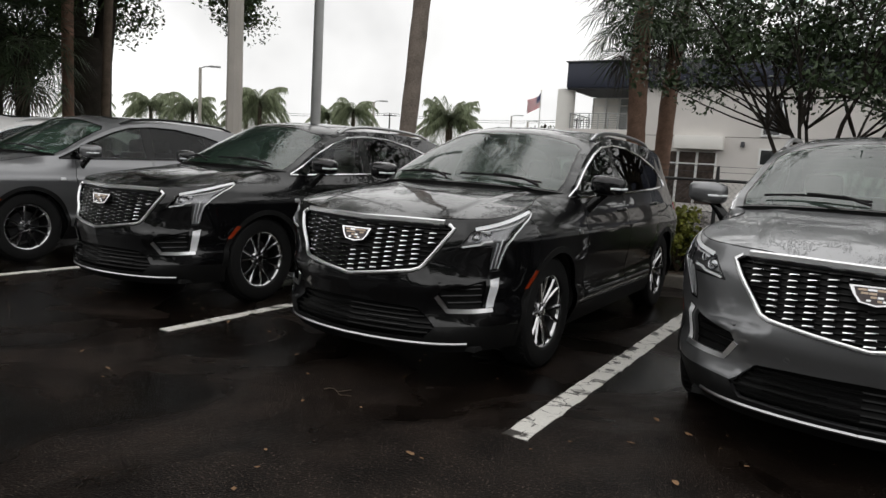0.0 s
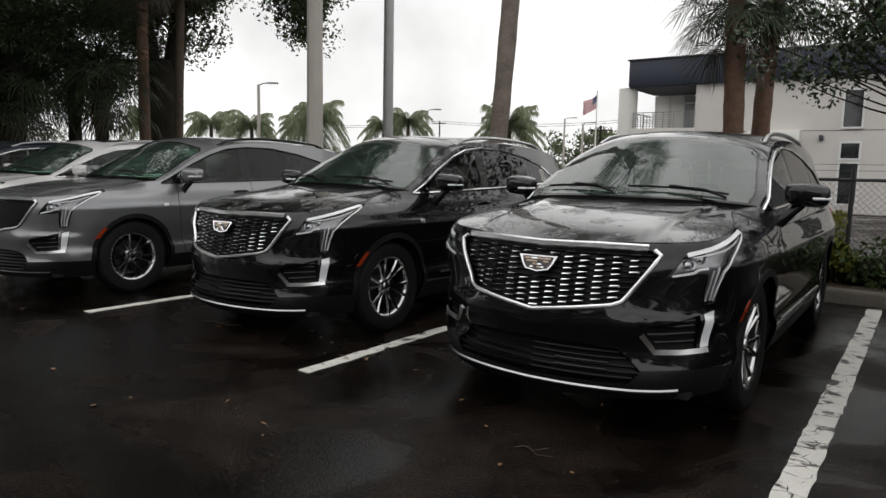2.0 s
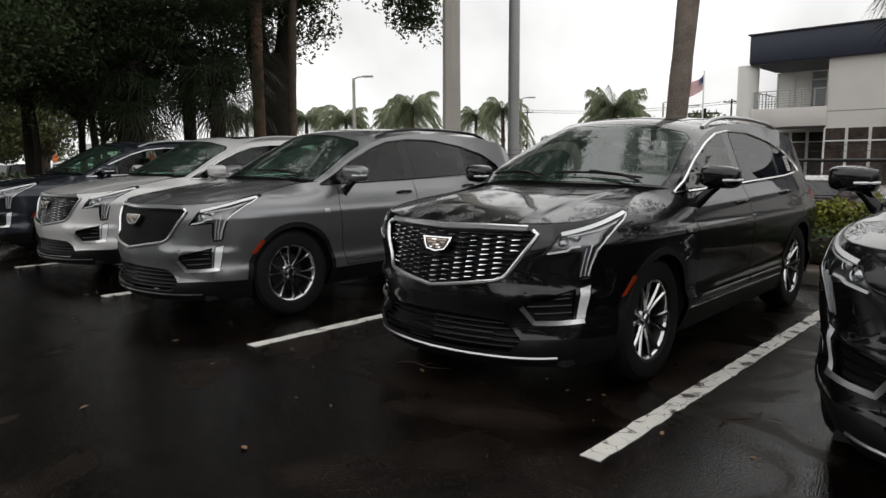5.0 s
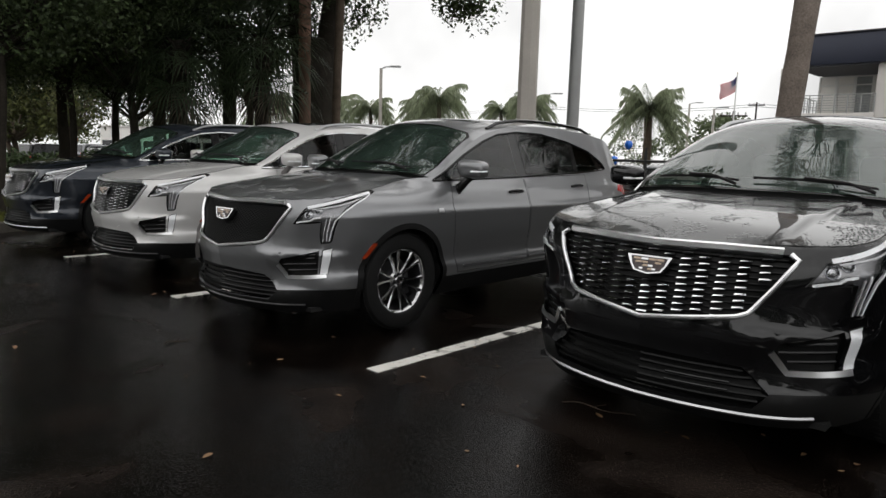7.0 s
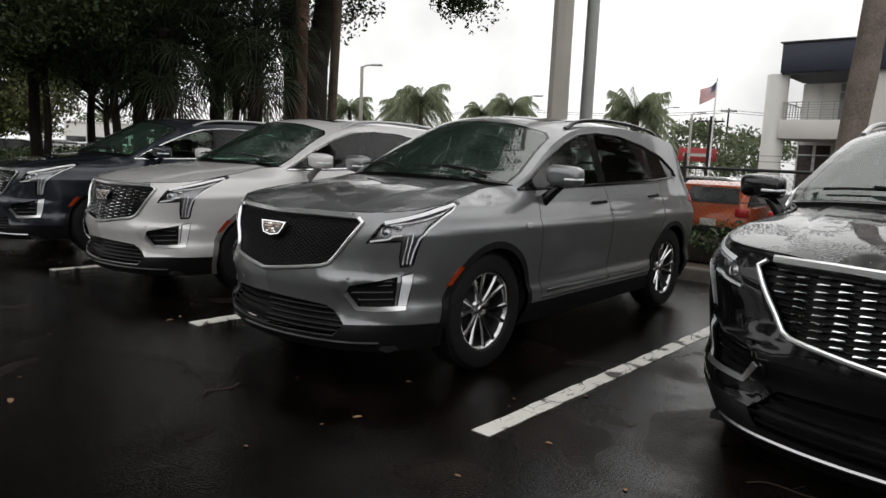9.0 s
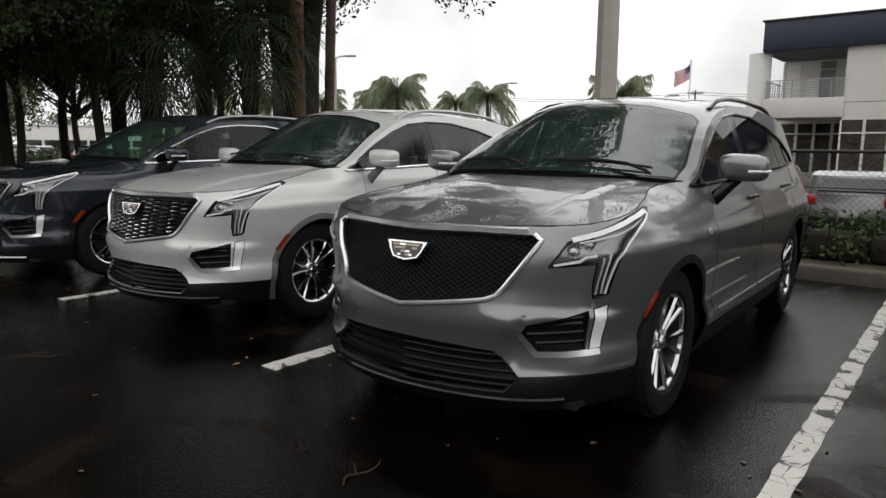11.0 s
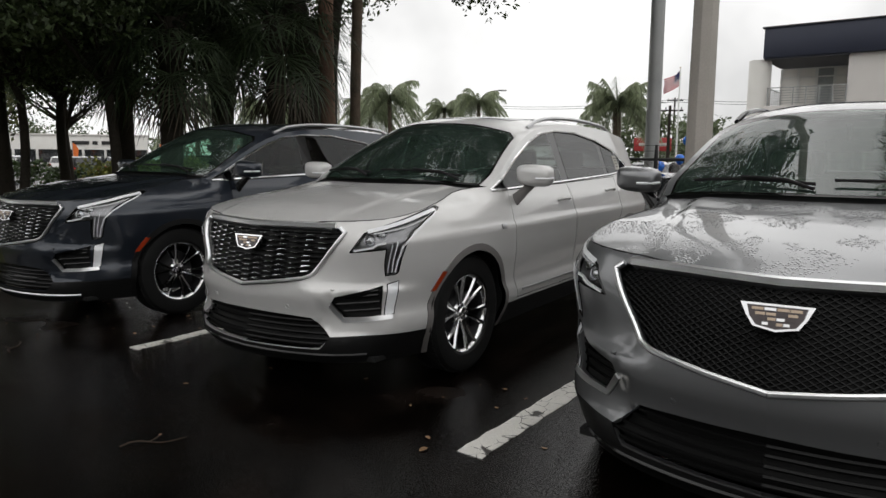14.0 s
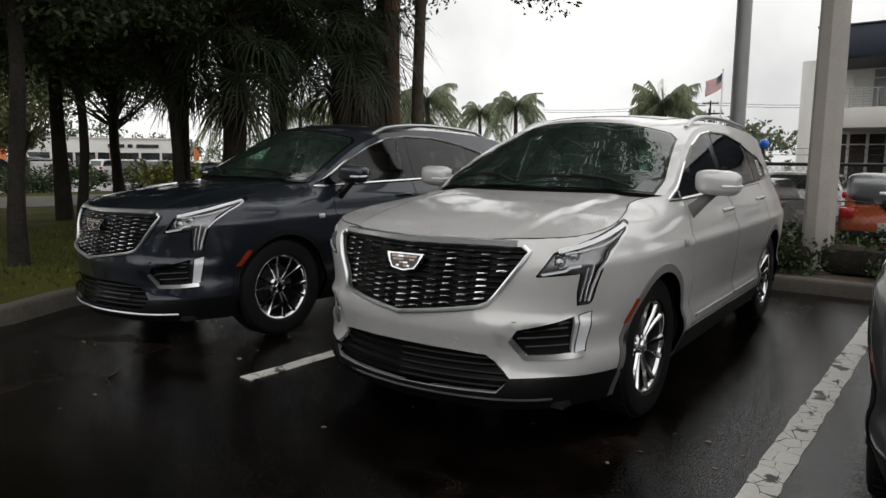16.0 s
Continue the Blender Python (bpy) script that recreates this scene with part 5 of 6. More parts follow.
def leaf_cloud(rng, centres, radii, per, size, aspect=0.45, squash=0.75, shell_bias=0.5):
    """Many small leaves, each a folded blade, gathered in uneven clumps."""
    c = np.repeat(np.array(centres, float), per, 0)
    r = np.repeat(np.array(radii, float), per)[:, None]
    n = len(c)
    p = c + rand_dirs(rng, n) * r * rng.random((n, 1)) ** shell_bias * np.array([1, 1, squash])
    a = rand_dirs(rng, n)
    b = np.cross(a, rand_dirs(rng, n))
    b /= np.linalg.norm(b, axis=1, keepdims=True) + 1e-6
    s = size * rng.uniform(0.6, 1.35, (n, 1))
    v = np.stack([p - a * s, p + b * s * aspect, p + a * s, p - b * s * aspect], 1).reshape(-1, 3)
    g = Geo()
    g.v, g.f = v.tolist(), np.arange(4 * n).reshape(-1, 4).tolist()
    return g


def clumps(rng, centre, spread, n, low=None):
    p = np.array(centre) + rand_dirs(rng, n) * np.array(spread) * rng.uniform(0.25, 1.0, (n, 1)) ** 0.6
    if low is not None:
        p[:, 2] = np.where(p[:, 2] < low, low + rng.uniform(0, 0.6, n), p[:, 2])
    return p


def limb(g, a, b, r0, r1, rng, bend=0.25, n=6):
    a, b = np.array(a, float), np.array(b, float)
    mid = (a + b) / 2 + rng.normal(size=3) * np.linalg.norm(b - a) * bend * 0.5 + np.array([0, 0, 0.1])
    ts = np.linspace(0, 1, 6)
    g.tube([(1 - t) ** 2 * a + 2 * t * (1 - t) * mid + t * t * b for t in ts], [r0 + (r1 - r0) * t for t in ts], n)


def leafy_tree(name, label, base, fork, r, centre, spread, n, per, size, leaf, bark=BARK_DARK, seed=1, low=None, radius=0.9, group="", extra=(), clear=None, fork_low=None):
    rng = np.random.default_rng(seed)
    tree = thing(name, label, "tree", group, pose(*base))
    b = np.array(base)
    g = Geo()
    top = np.array(fork, float) - b
    ts = np.linspace(0, 1, 7)
    if fork_low:
        # a stout bole that parts into two upright stems
        hub = top * fork_low
        g.tube([(0, 0, -0.2), (0.02, 0, 0.25), tuple(hub * 0.5), tuple(hub), tuple(hub * 1.12)], [r * 1.4, r * 1.08, r * 0.98, r * 1.0, r * 0.8], 14)
        for sx, sr in ((-1, 0.52), (1, 0.48)):
            g.tube([hub * 0.85 + np.array([sx * r * 0.42, sx * r * 0.28, 0]), hub * 1.15 + np.array([sx * r * 0.55, sx * r * 0.38, 0]), hub * 1.4 + np.array([sx * r * 0.7, sx * r * 0.5, 0]), hub * 1.4 + np.array([sx * r * 1.5, 0.3 * sx, 2.0])], [r * sr, r * sr, r * sr * 0.9, r * sr * 0.55], 12)
    else:
        g.tube([top * t + np.array([0.05 * math.sin(5 * t + seed), 0.05 * math.cos(4 * t + seed), -0.2 * (t == 0)]) for t in ts], [r * (1.35 - 0.5 * min(t * 4, 1) * 0.7 - 0.25 * t) for t in ts], 12)
    c = np.concatenate([clumps(rng, np.array(centre) - b, spread, n, None if low is None else low - b[2])] + ([np.array(extra, float) - b] if len(extra) else []))
    if clear:
        # above the gap beside the trunk the crown starts higher
        c[:n, 2] = np.where((c[:n, 0] + b[0] > clear[0]) & (c[:n, 2] + b[2] < clear[1]), clear[1] - b[2] + rng.uniform(0, 0.8, n), c[:n, 2])
    for q in c[n : n + 14]:
        limb(g, q + np.array([-1.2, -0.6, 3.4]), q, 0.03, 0.008, rng, 0.15, 5)
    for q in c[: n : max(1, n // 16)]:
        limb(g, top * rng.uniform(0.82, 1.0) + np.array([0, 0, 2.2 if fork_low else 0]), q, min(r * 0.42, 0.11), 0.012, rng)
    part("trunk", g, bark, tree, "branching trunk", smooth=60)
    part("crown", leaf_cloud(rng, c, rng.uniform(0.55, 1.25, len(c)) * radius, per, size), leaf, tree, "leafy crown", smooth=0)
    return tree


def fan_frond(g, rng, base, out, up, length, blade_len, dry=False):
    """A fan leaf: stalk, then a pleated half-round of narrow drooping blades."""
    base, out = np.array(base, float), np.array(out, float)
    tip = base + out * length * 0.8 + np.array([0, 0, up * length])
    mid = (base + tip) / 2 + np.array([0, 0, 0.12 * length])
    g.tube([base, mid, tip], [0.02, 0.014, 0.010], 4)
    d = tip - mid
    d /= np.linalg.norm(d)
    s = np.cross(d, [0, 0, 1.0])
    s /= np.linalg.norm(s) + 1e-6
    nrm = np.cross(s, d)
    for k in range(30):
        a = radians(-115 + 230 * k / 29)
        w = d * math.cos(a) + s * math.sin(a)
        L = blade_len * (0.72 + 0.28 * math.cos(a)) * rng.uniform(0.85, 1.1)
        side = np.cross(w, nrm) * 0.015
        p1 = tip + w * L * 0.55 + nrm * 0.04 * rng.normal()
        p2 = tip + w * L - np.array([0, 0, L * rng.uniform(0.1, 0.42)])
        g.add([tip, p1 + side, p1 - side, p2], [(0, 2, 1), (1, 2, 3)])


def fan_palm(label, base, crown_z, r, lean=(0, 0), seed=1, fronds=34, reach=1.05, bark=BARK, dry=9, bootjack=False, low=-0.65):
    rng = np.random.default_rng(seed)
    tree = thing("fan_palm", label, "palm tree", "palms", pose(*base))
    g = Geo()
    ts = np.linspace(0, 1, 28)
    path = [np.array([lean[0] * t + 0.03 * math.sin(6 * t + seed), lean[1] * t, -0.1 + (crown_z - base[2] + 0.1) * t]) for t in ts]
    g.tube(path, [r * (1.18 - 0.22 * min(t * 5, 1)) * (1 + 0.035 * math.sin(i * 2.1)) for i, t in enumerate(ts)], 14)
    if bootjack:
        for k in range(60):
            a, t = k * 2.4, 0.55 + 0.45 * k / 60
            q = np.array([lean[0] * t, lean[1] * t, (crown_z - base[2]) * t])
            o = np.array([math.cos(a), math.sin(a), 0])
            g.tube([q + o * r * 0.8, q + o * r * 1.5 + np.array([0, 0, 0.16])], [0.045, 0.02], 5)
    part("trunk", g, bark, tree, "ringed palm trunk", smooth=60)
    head = path[-1]
    green, brown = Geo(), Geo()
    for k in range(fronds):
        a = k * 2.399
        up = low + (1.15 - low) * (k / fronds)
        fan_frond(green, rng, head + np.array([0, 0, rng.uniform(-0.25, 0.25)]), (math.cos(a), math.sin(a), 0), up, reach * rng.uniform(0.8, 1.15), 0.85 * reach)
    part("crown", green, LEAF_PALM, tree, "fan-shaped green fronds", smooth=0)
    for k in range(dry):
        a = k * 2.9 + 0.4
        fan_frond(brown, rng, head - np.array([0, 0, 0.25]), (math.cos(a) * 0.55, math.sin(a) * 0.55, 0), -1.15, reach * 0.8, 0.7 * reach)
    if dry:
        part("dry_skirt", brown, LEAF_DRY, tree, "hanging dry fronds", smooth=0)
    return tree


def feather_palm(label, base, crown_z, r, reach, seed, fronds=26, droop=0.9):
    rng = np.random.default_rng(seed)
    tree = thing("feather_palm", label, "palm tree", "far palms", pose(*base))
    g = Geo()
    g.tube([(0, 0, -0.2), (0.05, 0.02, crown_z * 0.5), (0, 0, crown_z)], [r * 1.2, r, r * 0.9], 10)
    part("trunk", g, BARK, tree, "slender grey trunk")
    leaf = Geo()
    for k in range(fronds):
        a = k * 2.399
        o = np.array([math.cos(a), math.sin(a), 0])
        s = np.array([-o[1], o[0], 0])
        up = -0.35 + 1.9 * (k / fronds)
        L = reach * rng.uniform(0.8, 1.1) / (0.75 + 0.45 * abs(up))
        spine = [np.array([0, 0, crown_z]) + o * L * t + np.array([0, 0, L * (up * t - droop * t * t * (1.1 - 0.4 * k / fronds))]) for t in np.linspace(0, 1, 8)]
        leaf.tube(spine, [0.03, 0.026, 0.022, 0.018, 0.015, 0.012, 0.008, 0.004], 4)
        for i in range(26):
            t = 0.14 + 0.86 * i / 26
            q = spine[min(int(t * 7), 6)] * (1 - (t * 7) % 1) + spine[min(int(t * 7) + 1, 7)] * ((t * 7) % 1)
            for sg in (1, -1):
                w = s * sg * 0.75 + o * 0.5
                ll = reach * 0.33 * (1.1 - abs(t - 0.5))
                e = q + w * ll * 0.8 + np.array([0, 0, -ll * rng.uniform(0.35, 1.1)])
                leaf.add([q, q + o * 0.11, e], [(0, 1, 2)])
    part("crown", leaf, LEAF_PALM_HAZED, tree, "drooping feather fronds", smooth=0)
    return tree


def hedge_row(label, x0, x1, y0, y1, h, per_m, leaf, seed, name="hedge"):
    rng = np.random.default_rng(seed)
    n = int((x1 - x0) * 13)
    c = np.stack([rng.uniform(x0, x1, n), rng.uniform(y0 + 0.1, y1 - 0.1, n), rng.uniform(0.2, h - 0.12, n)], 1)
    g = leaf_cloud(rng, c, np.full(n, 0.26), per_m, 0.034, 0.55, 0.8, 0.6)
    stems = Geo()
    for k in range(int((x1 - x0) * 3)):
        x, y = rng.uniform(x0, x1), rng.uniform(y0 + 0.2, y1 - 0.2)
        stems.tube([(x, y, 0.1), (x + rng.uniform(-0.1, 0.1), y, h * 0.8)], [0.012, 0.005], 4)
    ob = thing(name, label, "hedge")
    ob["kind"] = "stuff"
    part("foliage", g, leaf, ob, "small dense leaves", smooth=0)["kind"] = "stuff"
    part("stems", stems, BARK_DARK, ob)["kind"] = "stuff"
    # dark boxes stand in for the shade and twigs inside the hedge
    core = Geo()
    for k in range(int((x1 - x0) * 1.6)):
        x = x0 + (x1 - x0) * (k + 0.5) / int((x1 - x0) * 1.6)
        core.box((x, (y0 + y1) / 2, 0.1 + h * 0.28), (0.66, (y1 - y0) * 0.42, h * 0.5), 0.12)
    part("inner_shade_boxes", core, BARK_DARK, ob)["kind"] = "stuff"
    return ob


hedge_row("low clipped green hedge behind the kerb", -11.4, 12, 5.75, 6.75, 0.66, 105, LEAF_HEDGE, 3)


def bush(label, x, y, h, r, leaf, seed):
    rng = np.random.default_rng(seed)
    ob = thing("bush", label, "bush", "", pose(x, y, 0.12))
    c = clumps(rng, (0, 0, h * 0.58), (r * 0.7, r * 0.7, h * 0.36), 26)
    g = Geo()
    for q in c[::3]:
        limb(g, (0, 0, 0), q, 0.02, 0.006, rng)
    part("stems", g, BARK, ob)
    part("foliage", leaf_cloud(rng, c, np.full(len(c), 0.17), 150, 0.032, 0.6), leaf, ob, smooth=0)
    return ob


bush("rounded yellow-green bush behind the kerb", 2.36, 6.0, 0.85, 0.48, LEAF_YELLOW, 5)
bush("yellow-green bush by the fence", -0.55, 6.9, 0.75, 0.35, LEAF_YELLOW, 6)
bush("small yellow-green bush by the fence", 0.0, 6.8, 0.85, 0.25, LEAF_YELLOW, 8)

fan_palm("tall leaning palm trunk behind the hedge", (-2.72, 6.82, 0.1), 9.5, 0.156, (0.40, 0.2), 11, 30, 1.3, BARK_PALE, 6)
for k, (x, y, cz, r, ln, sd) in enumerate(((-0.10, 12.0, 5.1, 0.21, (-0.05, 0.0), 12), (-0.05, 13.75, 5.5, 0.20, (0.25, 0.1), 13))):
    fan_palm("fan palm with reddish trunk before the office building", (x, y, LOW), cz, r, ln, sd, 46, 1.05, BARK_RED, 4, False, -0.8)
fan_palm("tall palm with bare brown trunk on the grass", (-13.68, 7.06, 0.1), 7.4, 0.15, (-0.1, 0.05), 21, 34, 1.2, BARK_RED, 14)
fan_palm("tall slim palm beside the dark oak", (-14.36, 8.46, 0.1), 8.0, 0.12, (0.15, 0.1), 22, 30, 1.2, BARK, 14)
for x, y, cz, r, sd in ((-15.0, 4.43, 3.7, 0.2, 23), (-14.2, 6.1, 3.9, 0.17, 24), (-16.6, 6.6, 4.6, 0.18, 25), (-18.6, 5.6, 4.2, 0.18, 26)):
    fan_palm("dark fan palm on the grass island", (x, y, 0.1), cz, r, (0.1, 0.05), sd, 44, 1.15, BARK_DARK, 4, True, -0.95)

leafy_tree("oak_tree", "large dark oak with forked trunk and spreading crown", (-16.75, 9.46, 0.1), (-16.6, 9.4, 4.3), 0.62, (-16.6, 9.6, 10.2), (6.6, 6.4, 4.0), 230, 300, 0.075, LEAF_OAK, BARK_DARK, 31, 5.6, 1.0,
           extra=[(-14.0 + 0.75 * math.sin(k * 1.7), 12.9 + 0.5 * math.cos(k * 2.3), 5.75 + 1.5 * ((k * 0.37) % 1)) for k in range(14)] + [(-17.0 + 1.6 * math.sin(k * 2.1), 9.5 + 1.1 * math.cos(k * 1.3), 5.2 + 2.0 * ((k * 0.61) % 1)) for k in range(20)],
           clear=(-15.7, 7.5), fork_low=0.95)
for x, y, r, fz, cx, cy, cz, sd, n in ((-13.55, 0.6, 0.15, 3.2, -13.6, 1.0, 5.0, 41, 90), (-17.2, 2.9, 0.14, 2.8, -17.2, 2.9, 4.8, 42, 110), (-15.6, 3.7, 0.16, 2.8, -15.6, 3.4, 5.2, 43, 110),
                                 (-19.6, 1.4, 0.16, 2.8, -19.4, 1.2, 4.8, 44, 100), (-21.0, 5.4, 0.2, 3.0, -21.0, 5.2, 5.2, 45, 120), (-17.6, -1.2, 0.15, 3.0, -17.6, -1.0, 5.2, 46, 90), (-19.0, 8.6, 0.2, 3.2, -19.2, 8.4, 5.6, 47, 110), (-24.5, 3.0, 0.2, 3.0, -24.5, 3.0, 5.0, 48, 110), (-27.0, -3.5, 0.2, 2.6, -27.0, -3.5, 4.6, 49, 110), (-27.5, 8.5, 0.2, 2.6, -27.5, 8.5, 4.8, 50, 110), (-21.5, -2.6, 0.18, 2.6, -21.5, -2.6, 4.6, 52, 110)):
    leafy_tree("shade_tree", "dark broad-leaved tree on the grass island", (x, y, 0.1), (x + 0.1, y, fz), r * 0.62, (cx, cy, cz), (2.3, 2.3, 2.3), n, 330, 0.05, LEAF_OAK, BARK_DARK, sd, 2.45, 0.8, "island trees")
for x, y, h, sd in ((-36, -6, 5.0, 141), (-41, 0, 5.5, 142), (-38, 7, 4.6, 143), (-47, 9, 6.0, 144), (-34, -13, 5.5, 147), (-35.2, 8.6, 6.6, 149), (-43.5, 11.4, 7.4, 151)):
    leafy_tree("roadside_tree", "olive-green roadside tree beyond the driveway", (x, y, LOW if y > 10 else 0), (x, y, 1.6), 0.16, (x, y, h * 0.6), (2.6, 2.6, h * 0.36), 55, 110, 0.11, LEAF_OLIVE if sd % 2 else LEAF_HEDGE, BARK, sd, 1.2, 0.9, "roadside trees")
# crown stays out of view: added to shade the ground and mirror in windshields
leafy_tree("oak_tree", "tall oak with an unseen high dark crown, added over the grass island for shade", (-19.2, 3.4, 0.1), (-18.4, 3.2, 6.0), 0.13, (-13.2, 2.2, 10.6), (8.0, 9.2, 2.2), 340, 220, 0.11, LEAF_OAK, BARK_DARK, 33, 7.6, 1.1)
# the many-stemmed tree before the office building
rng = np.random.default_rng(51)
myrtle = thing("crape_myrtle", "spreading many-stemmed tree with glossy leaves behind the hedge", "tree", "", pose(4.0, 6.95, 0.1))
g = Geo()
tips = []
for k in range(9):
    a = k * 0.7
    p = np.array([math.cos(a) * 0.9, math.sin(a) * 0.7, 2.1 + 0.3 * math.sin(k * 2)])
    limb(g, (0.06 * math.cos(a), 0.06 * math.sin(a), -0.1), p, 0.042, 0.024, rng, 0.2)
    for j in range(5):
        q = p + np.array([rng.normal() * 0.95, rng.normal() * 0.8, rng.uniform(0.1, 2.3)])
        limb(g, p, q, 0.02, 0.009, rng, 0.3)
        tips.append(q)
        for i in range(3):
            s = q + np.array([rng.normal() * 0.5, rng.normal() * 0.5, rng.uniform(-0.35, 0.5)])
            limb(g, q, s, 0.012, 0.004, rng, 0.3, 4)
            tips.append(s)
for q in [(-2.6, 0.2, 2.75), (-2.2, 0.1, 2.6), (-1.8, 0.2, 2.6), (-2.9, 0.3, 3.2), (-2.3, 0.3, 3.4), (-1.6, 0.2, 3.0), (-2.6, 0.0, 3.8), (-1.9, 0.2, 4.1), (-1.4, 0.1, 3.6)]:
    limb(g, (-0.6, 0.1, 1.9), q, 0.018, 0.005, rng, 0.15)
    tips.append(np.array(q))
part("trunk", g, BARK_DARK, myrtle, "several slim grey stems", smooth=60)
tips = np.array(tips)
part("crown", leaf_cloud(rng, tips, rng.uniform(0.25, 0.55, len(tips)), 125, 0.042, 0.5), LEAF_TREE, myrtle, "loose leafy crown", smooth=0)

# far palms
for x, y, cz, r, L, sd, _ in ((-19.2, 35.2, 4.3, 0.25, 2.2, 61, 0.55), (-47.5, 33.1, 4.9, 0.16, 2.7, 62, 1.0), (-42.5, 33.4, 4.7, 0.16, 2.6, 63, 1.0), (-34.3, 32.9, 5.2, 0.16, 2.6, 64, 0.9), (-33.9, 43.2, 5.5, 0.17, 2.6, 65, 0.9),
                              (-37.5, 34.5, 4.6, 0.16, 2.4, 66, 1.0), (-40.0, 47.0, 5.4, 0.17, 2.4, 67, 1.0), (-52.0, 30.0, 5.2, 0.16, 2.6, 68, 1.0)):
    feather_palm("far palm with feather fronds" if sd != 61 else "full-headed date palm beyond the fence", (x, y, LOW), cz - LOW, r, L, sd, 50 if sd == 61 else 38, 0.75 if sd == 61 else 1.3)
# woods at the horizon
rng = np.random.default_rng(71)
far = []
for k in range(150):
    a = radians(-80 + 78 * rng.random())
    d = rng.uniform(158, 215)
    far.append((d * math.sin(a), d * math.cos(a), rng.uniform(0.5, 8.0) * (0.6 + 0.5 * math.sin(a * 9) ** 2)))
far += [(-44 + rng.normal() * 5, 108 + rng.normal() * 5, rng.uniform(1, 8)) for _ in range(30)] + [(-30 + rng.normal() * 3, 92 + rng.normal() * 3, rng.uniform(1, 6)) for _ in range(16)]
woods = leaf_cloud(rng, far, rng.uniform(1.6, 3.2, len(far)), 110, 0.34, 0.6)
solid("far_woods", woods, LEAF_FAR_HAZED, "green woods along the horizon, haze put into the leaf colour", "woods", kind="stuff", smooth=0)
# unseen trees added across the lot, behind the camera, to mirror in paint and glass
for k, (x, y, h) in enumerate(((-22, -17, 6.5), (-15, -19, 6.2), (-8, -18.5, 5.8), (-1.5, -19, 6.2), (6, -18, 6.6), (13, -19, 6), (20, -15, 6.4), (-28, -14, 7), (24, -4, 6.5))):
    leafy_tree("unseen_edge_tree", "tall dark oak added out of view across the lot to mirror in paint", (x, y, 0), (x, y, 3.2), 0.3, (x, y, h * 0.62), (3.9, 3.4, h * 0.42), 75, 120, 0.15, LEAF_OAK, BARK_DARK, 80 + k, 1.6, 1.25, "lot edge trees")
# unseen hedge added below the trees so that black paint mirrors something dark
rng = np.random.default_rng(90)
c = np.stack([rng.uniform(-34, 30, 420), rng.uniform(-22.4, -20.6, 420), rng.uniform(0.3, 1.7, 420)], 1)
backdrop_hedge = thing("hedge", "tall dark hedge added out of view behind the camera to darken reflections", "hedge")
backdrop_hedge["kind"] = "stuff"
part("foliage", leaf_cloud(rng, c, np.full(420, 0.75), 70, 0.13, 0.6), LEAF_OAK, backdrop_hedge, smooth=0)["kind"] = "stuff"
# grass blades near the kerb
rng = np.random.default_rng(91)
gp = np.stack([rng.uniform(-17.5, -11.75, 9000), rng.uniform(-3.0, 4.5, 9000), np.full(9000, 0.13)], 1)
gp = gp[(gp[:, 0] < np.interp(gp[:, 1], [p[1] for p in side], [p[0] for p in side]) - 0.18)]
gd = rng.normal(size=gp.shape) * np.array([0.03, 0.03, 0]) + np.array([0, 0, 1]) * rng.uniform(0.03, 0.075, (len(gp), 1))
gs = rng.normal(size=gp.shape) * np.array([0.006, 0.006, 0])
blades = Geo()
blades.v, blades.f = np.stack([gp - gs, gp + gs, gp + gd], 1).reshape(-1, 3).tolist(), np.arange(3 * len(gp)).reshape(-1, 3).tolist()
solid("grass", blades, GRASS_BLADE, "short green grass blades on the island", "grass", kind="stuff", smooth=0)
rng = np.random.default_rng(92)
c = np.stack([rng.uniform(-34, -30, 160), rng.uniform(-4, 22, 160), rng.uniform(0.2, 0.9, 160)], 1)
far_hedge = thing("hedge", "far hedge beyond the driveway", "hedge")
far_hedge["kind"] = "stuff"
part("foliage", leaf_cloud(rng, c, np.full(160, 0.5), 90, 0.07, 0.6), LEAF_HEDGE, far_hedge, smooth=0)["kind"] = "stuff"
c = np.stack([rng.uniform(-29, -26, 26), rng.uniform(9.5, 14, 26), rng.uniform(0.4, 1.0, 26)], 1)
far_bush = thing("bush", "yellow-green shrubs beyond the driveway", "bush")
part("foliage", leaf_cloud(rng, c, np.full(26, 0.6), 120, 0.08, 0.6), LEAF_YELLOW, far_bush, smooth=0)


# ---- poles, fence and lamps ----
big_pole = thing("concrete_pole", "thick pale concrete pole standing behind the kerb", "pole", "", pose(-6.39, 6.22, 0.1))
part("shaft", Geo().lathe([(0.175, -0.1), (0.165, 0.5), (0.15, 3), (0.13, 10.5), (0.0, 10.5)], 8), POLE_CONCRETE, big_pole, "tapered shaft", smooth=30)
part("base_collar", Geo().lathe([(0.22, 0.0), (0.22, 0.04), (0.17, 0.06)], 16), CONCRETE, big_pole)
slim_pole = thing("steel_pole", "tall grey pole beyond the fence", "pole", "", pose(-8.64, 11.0, LOW))
part("shaft", Geo().lathe([(0.15, -0.1), (0.14, 3), (0.115, 13), (0.0, 13)], 12), POLE_GREY, slim_pole, "tapered shaft")
part("base_plate", Geo().box((0, 0, 0.02), (0.45, 0.45, 0.04), 0.01), POLE_GREY, slim_pole)

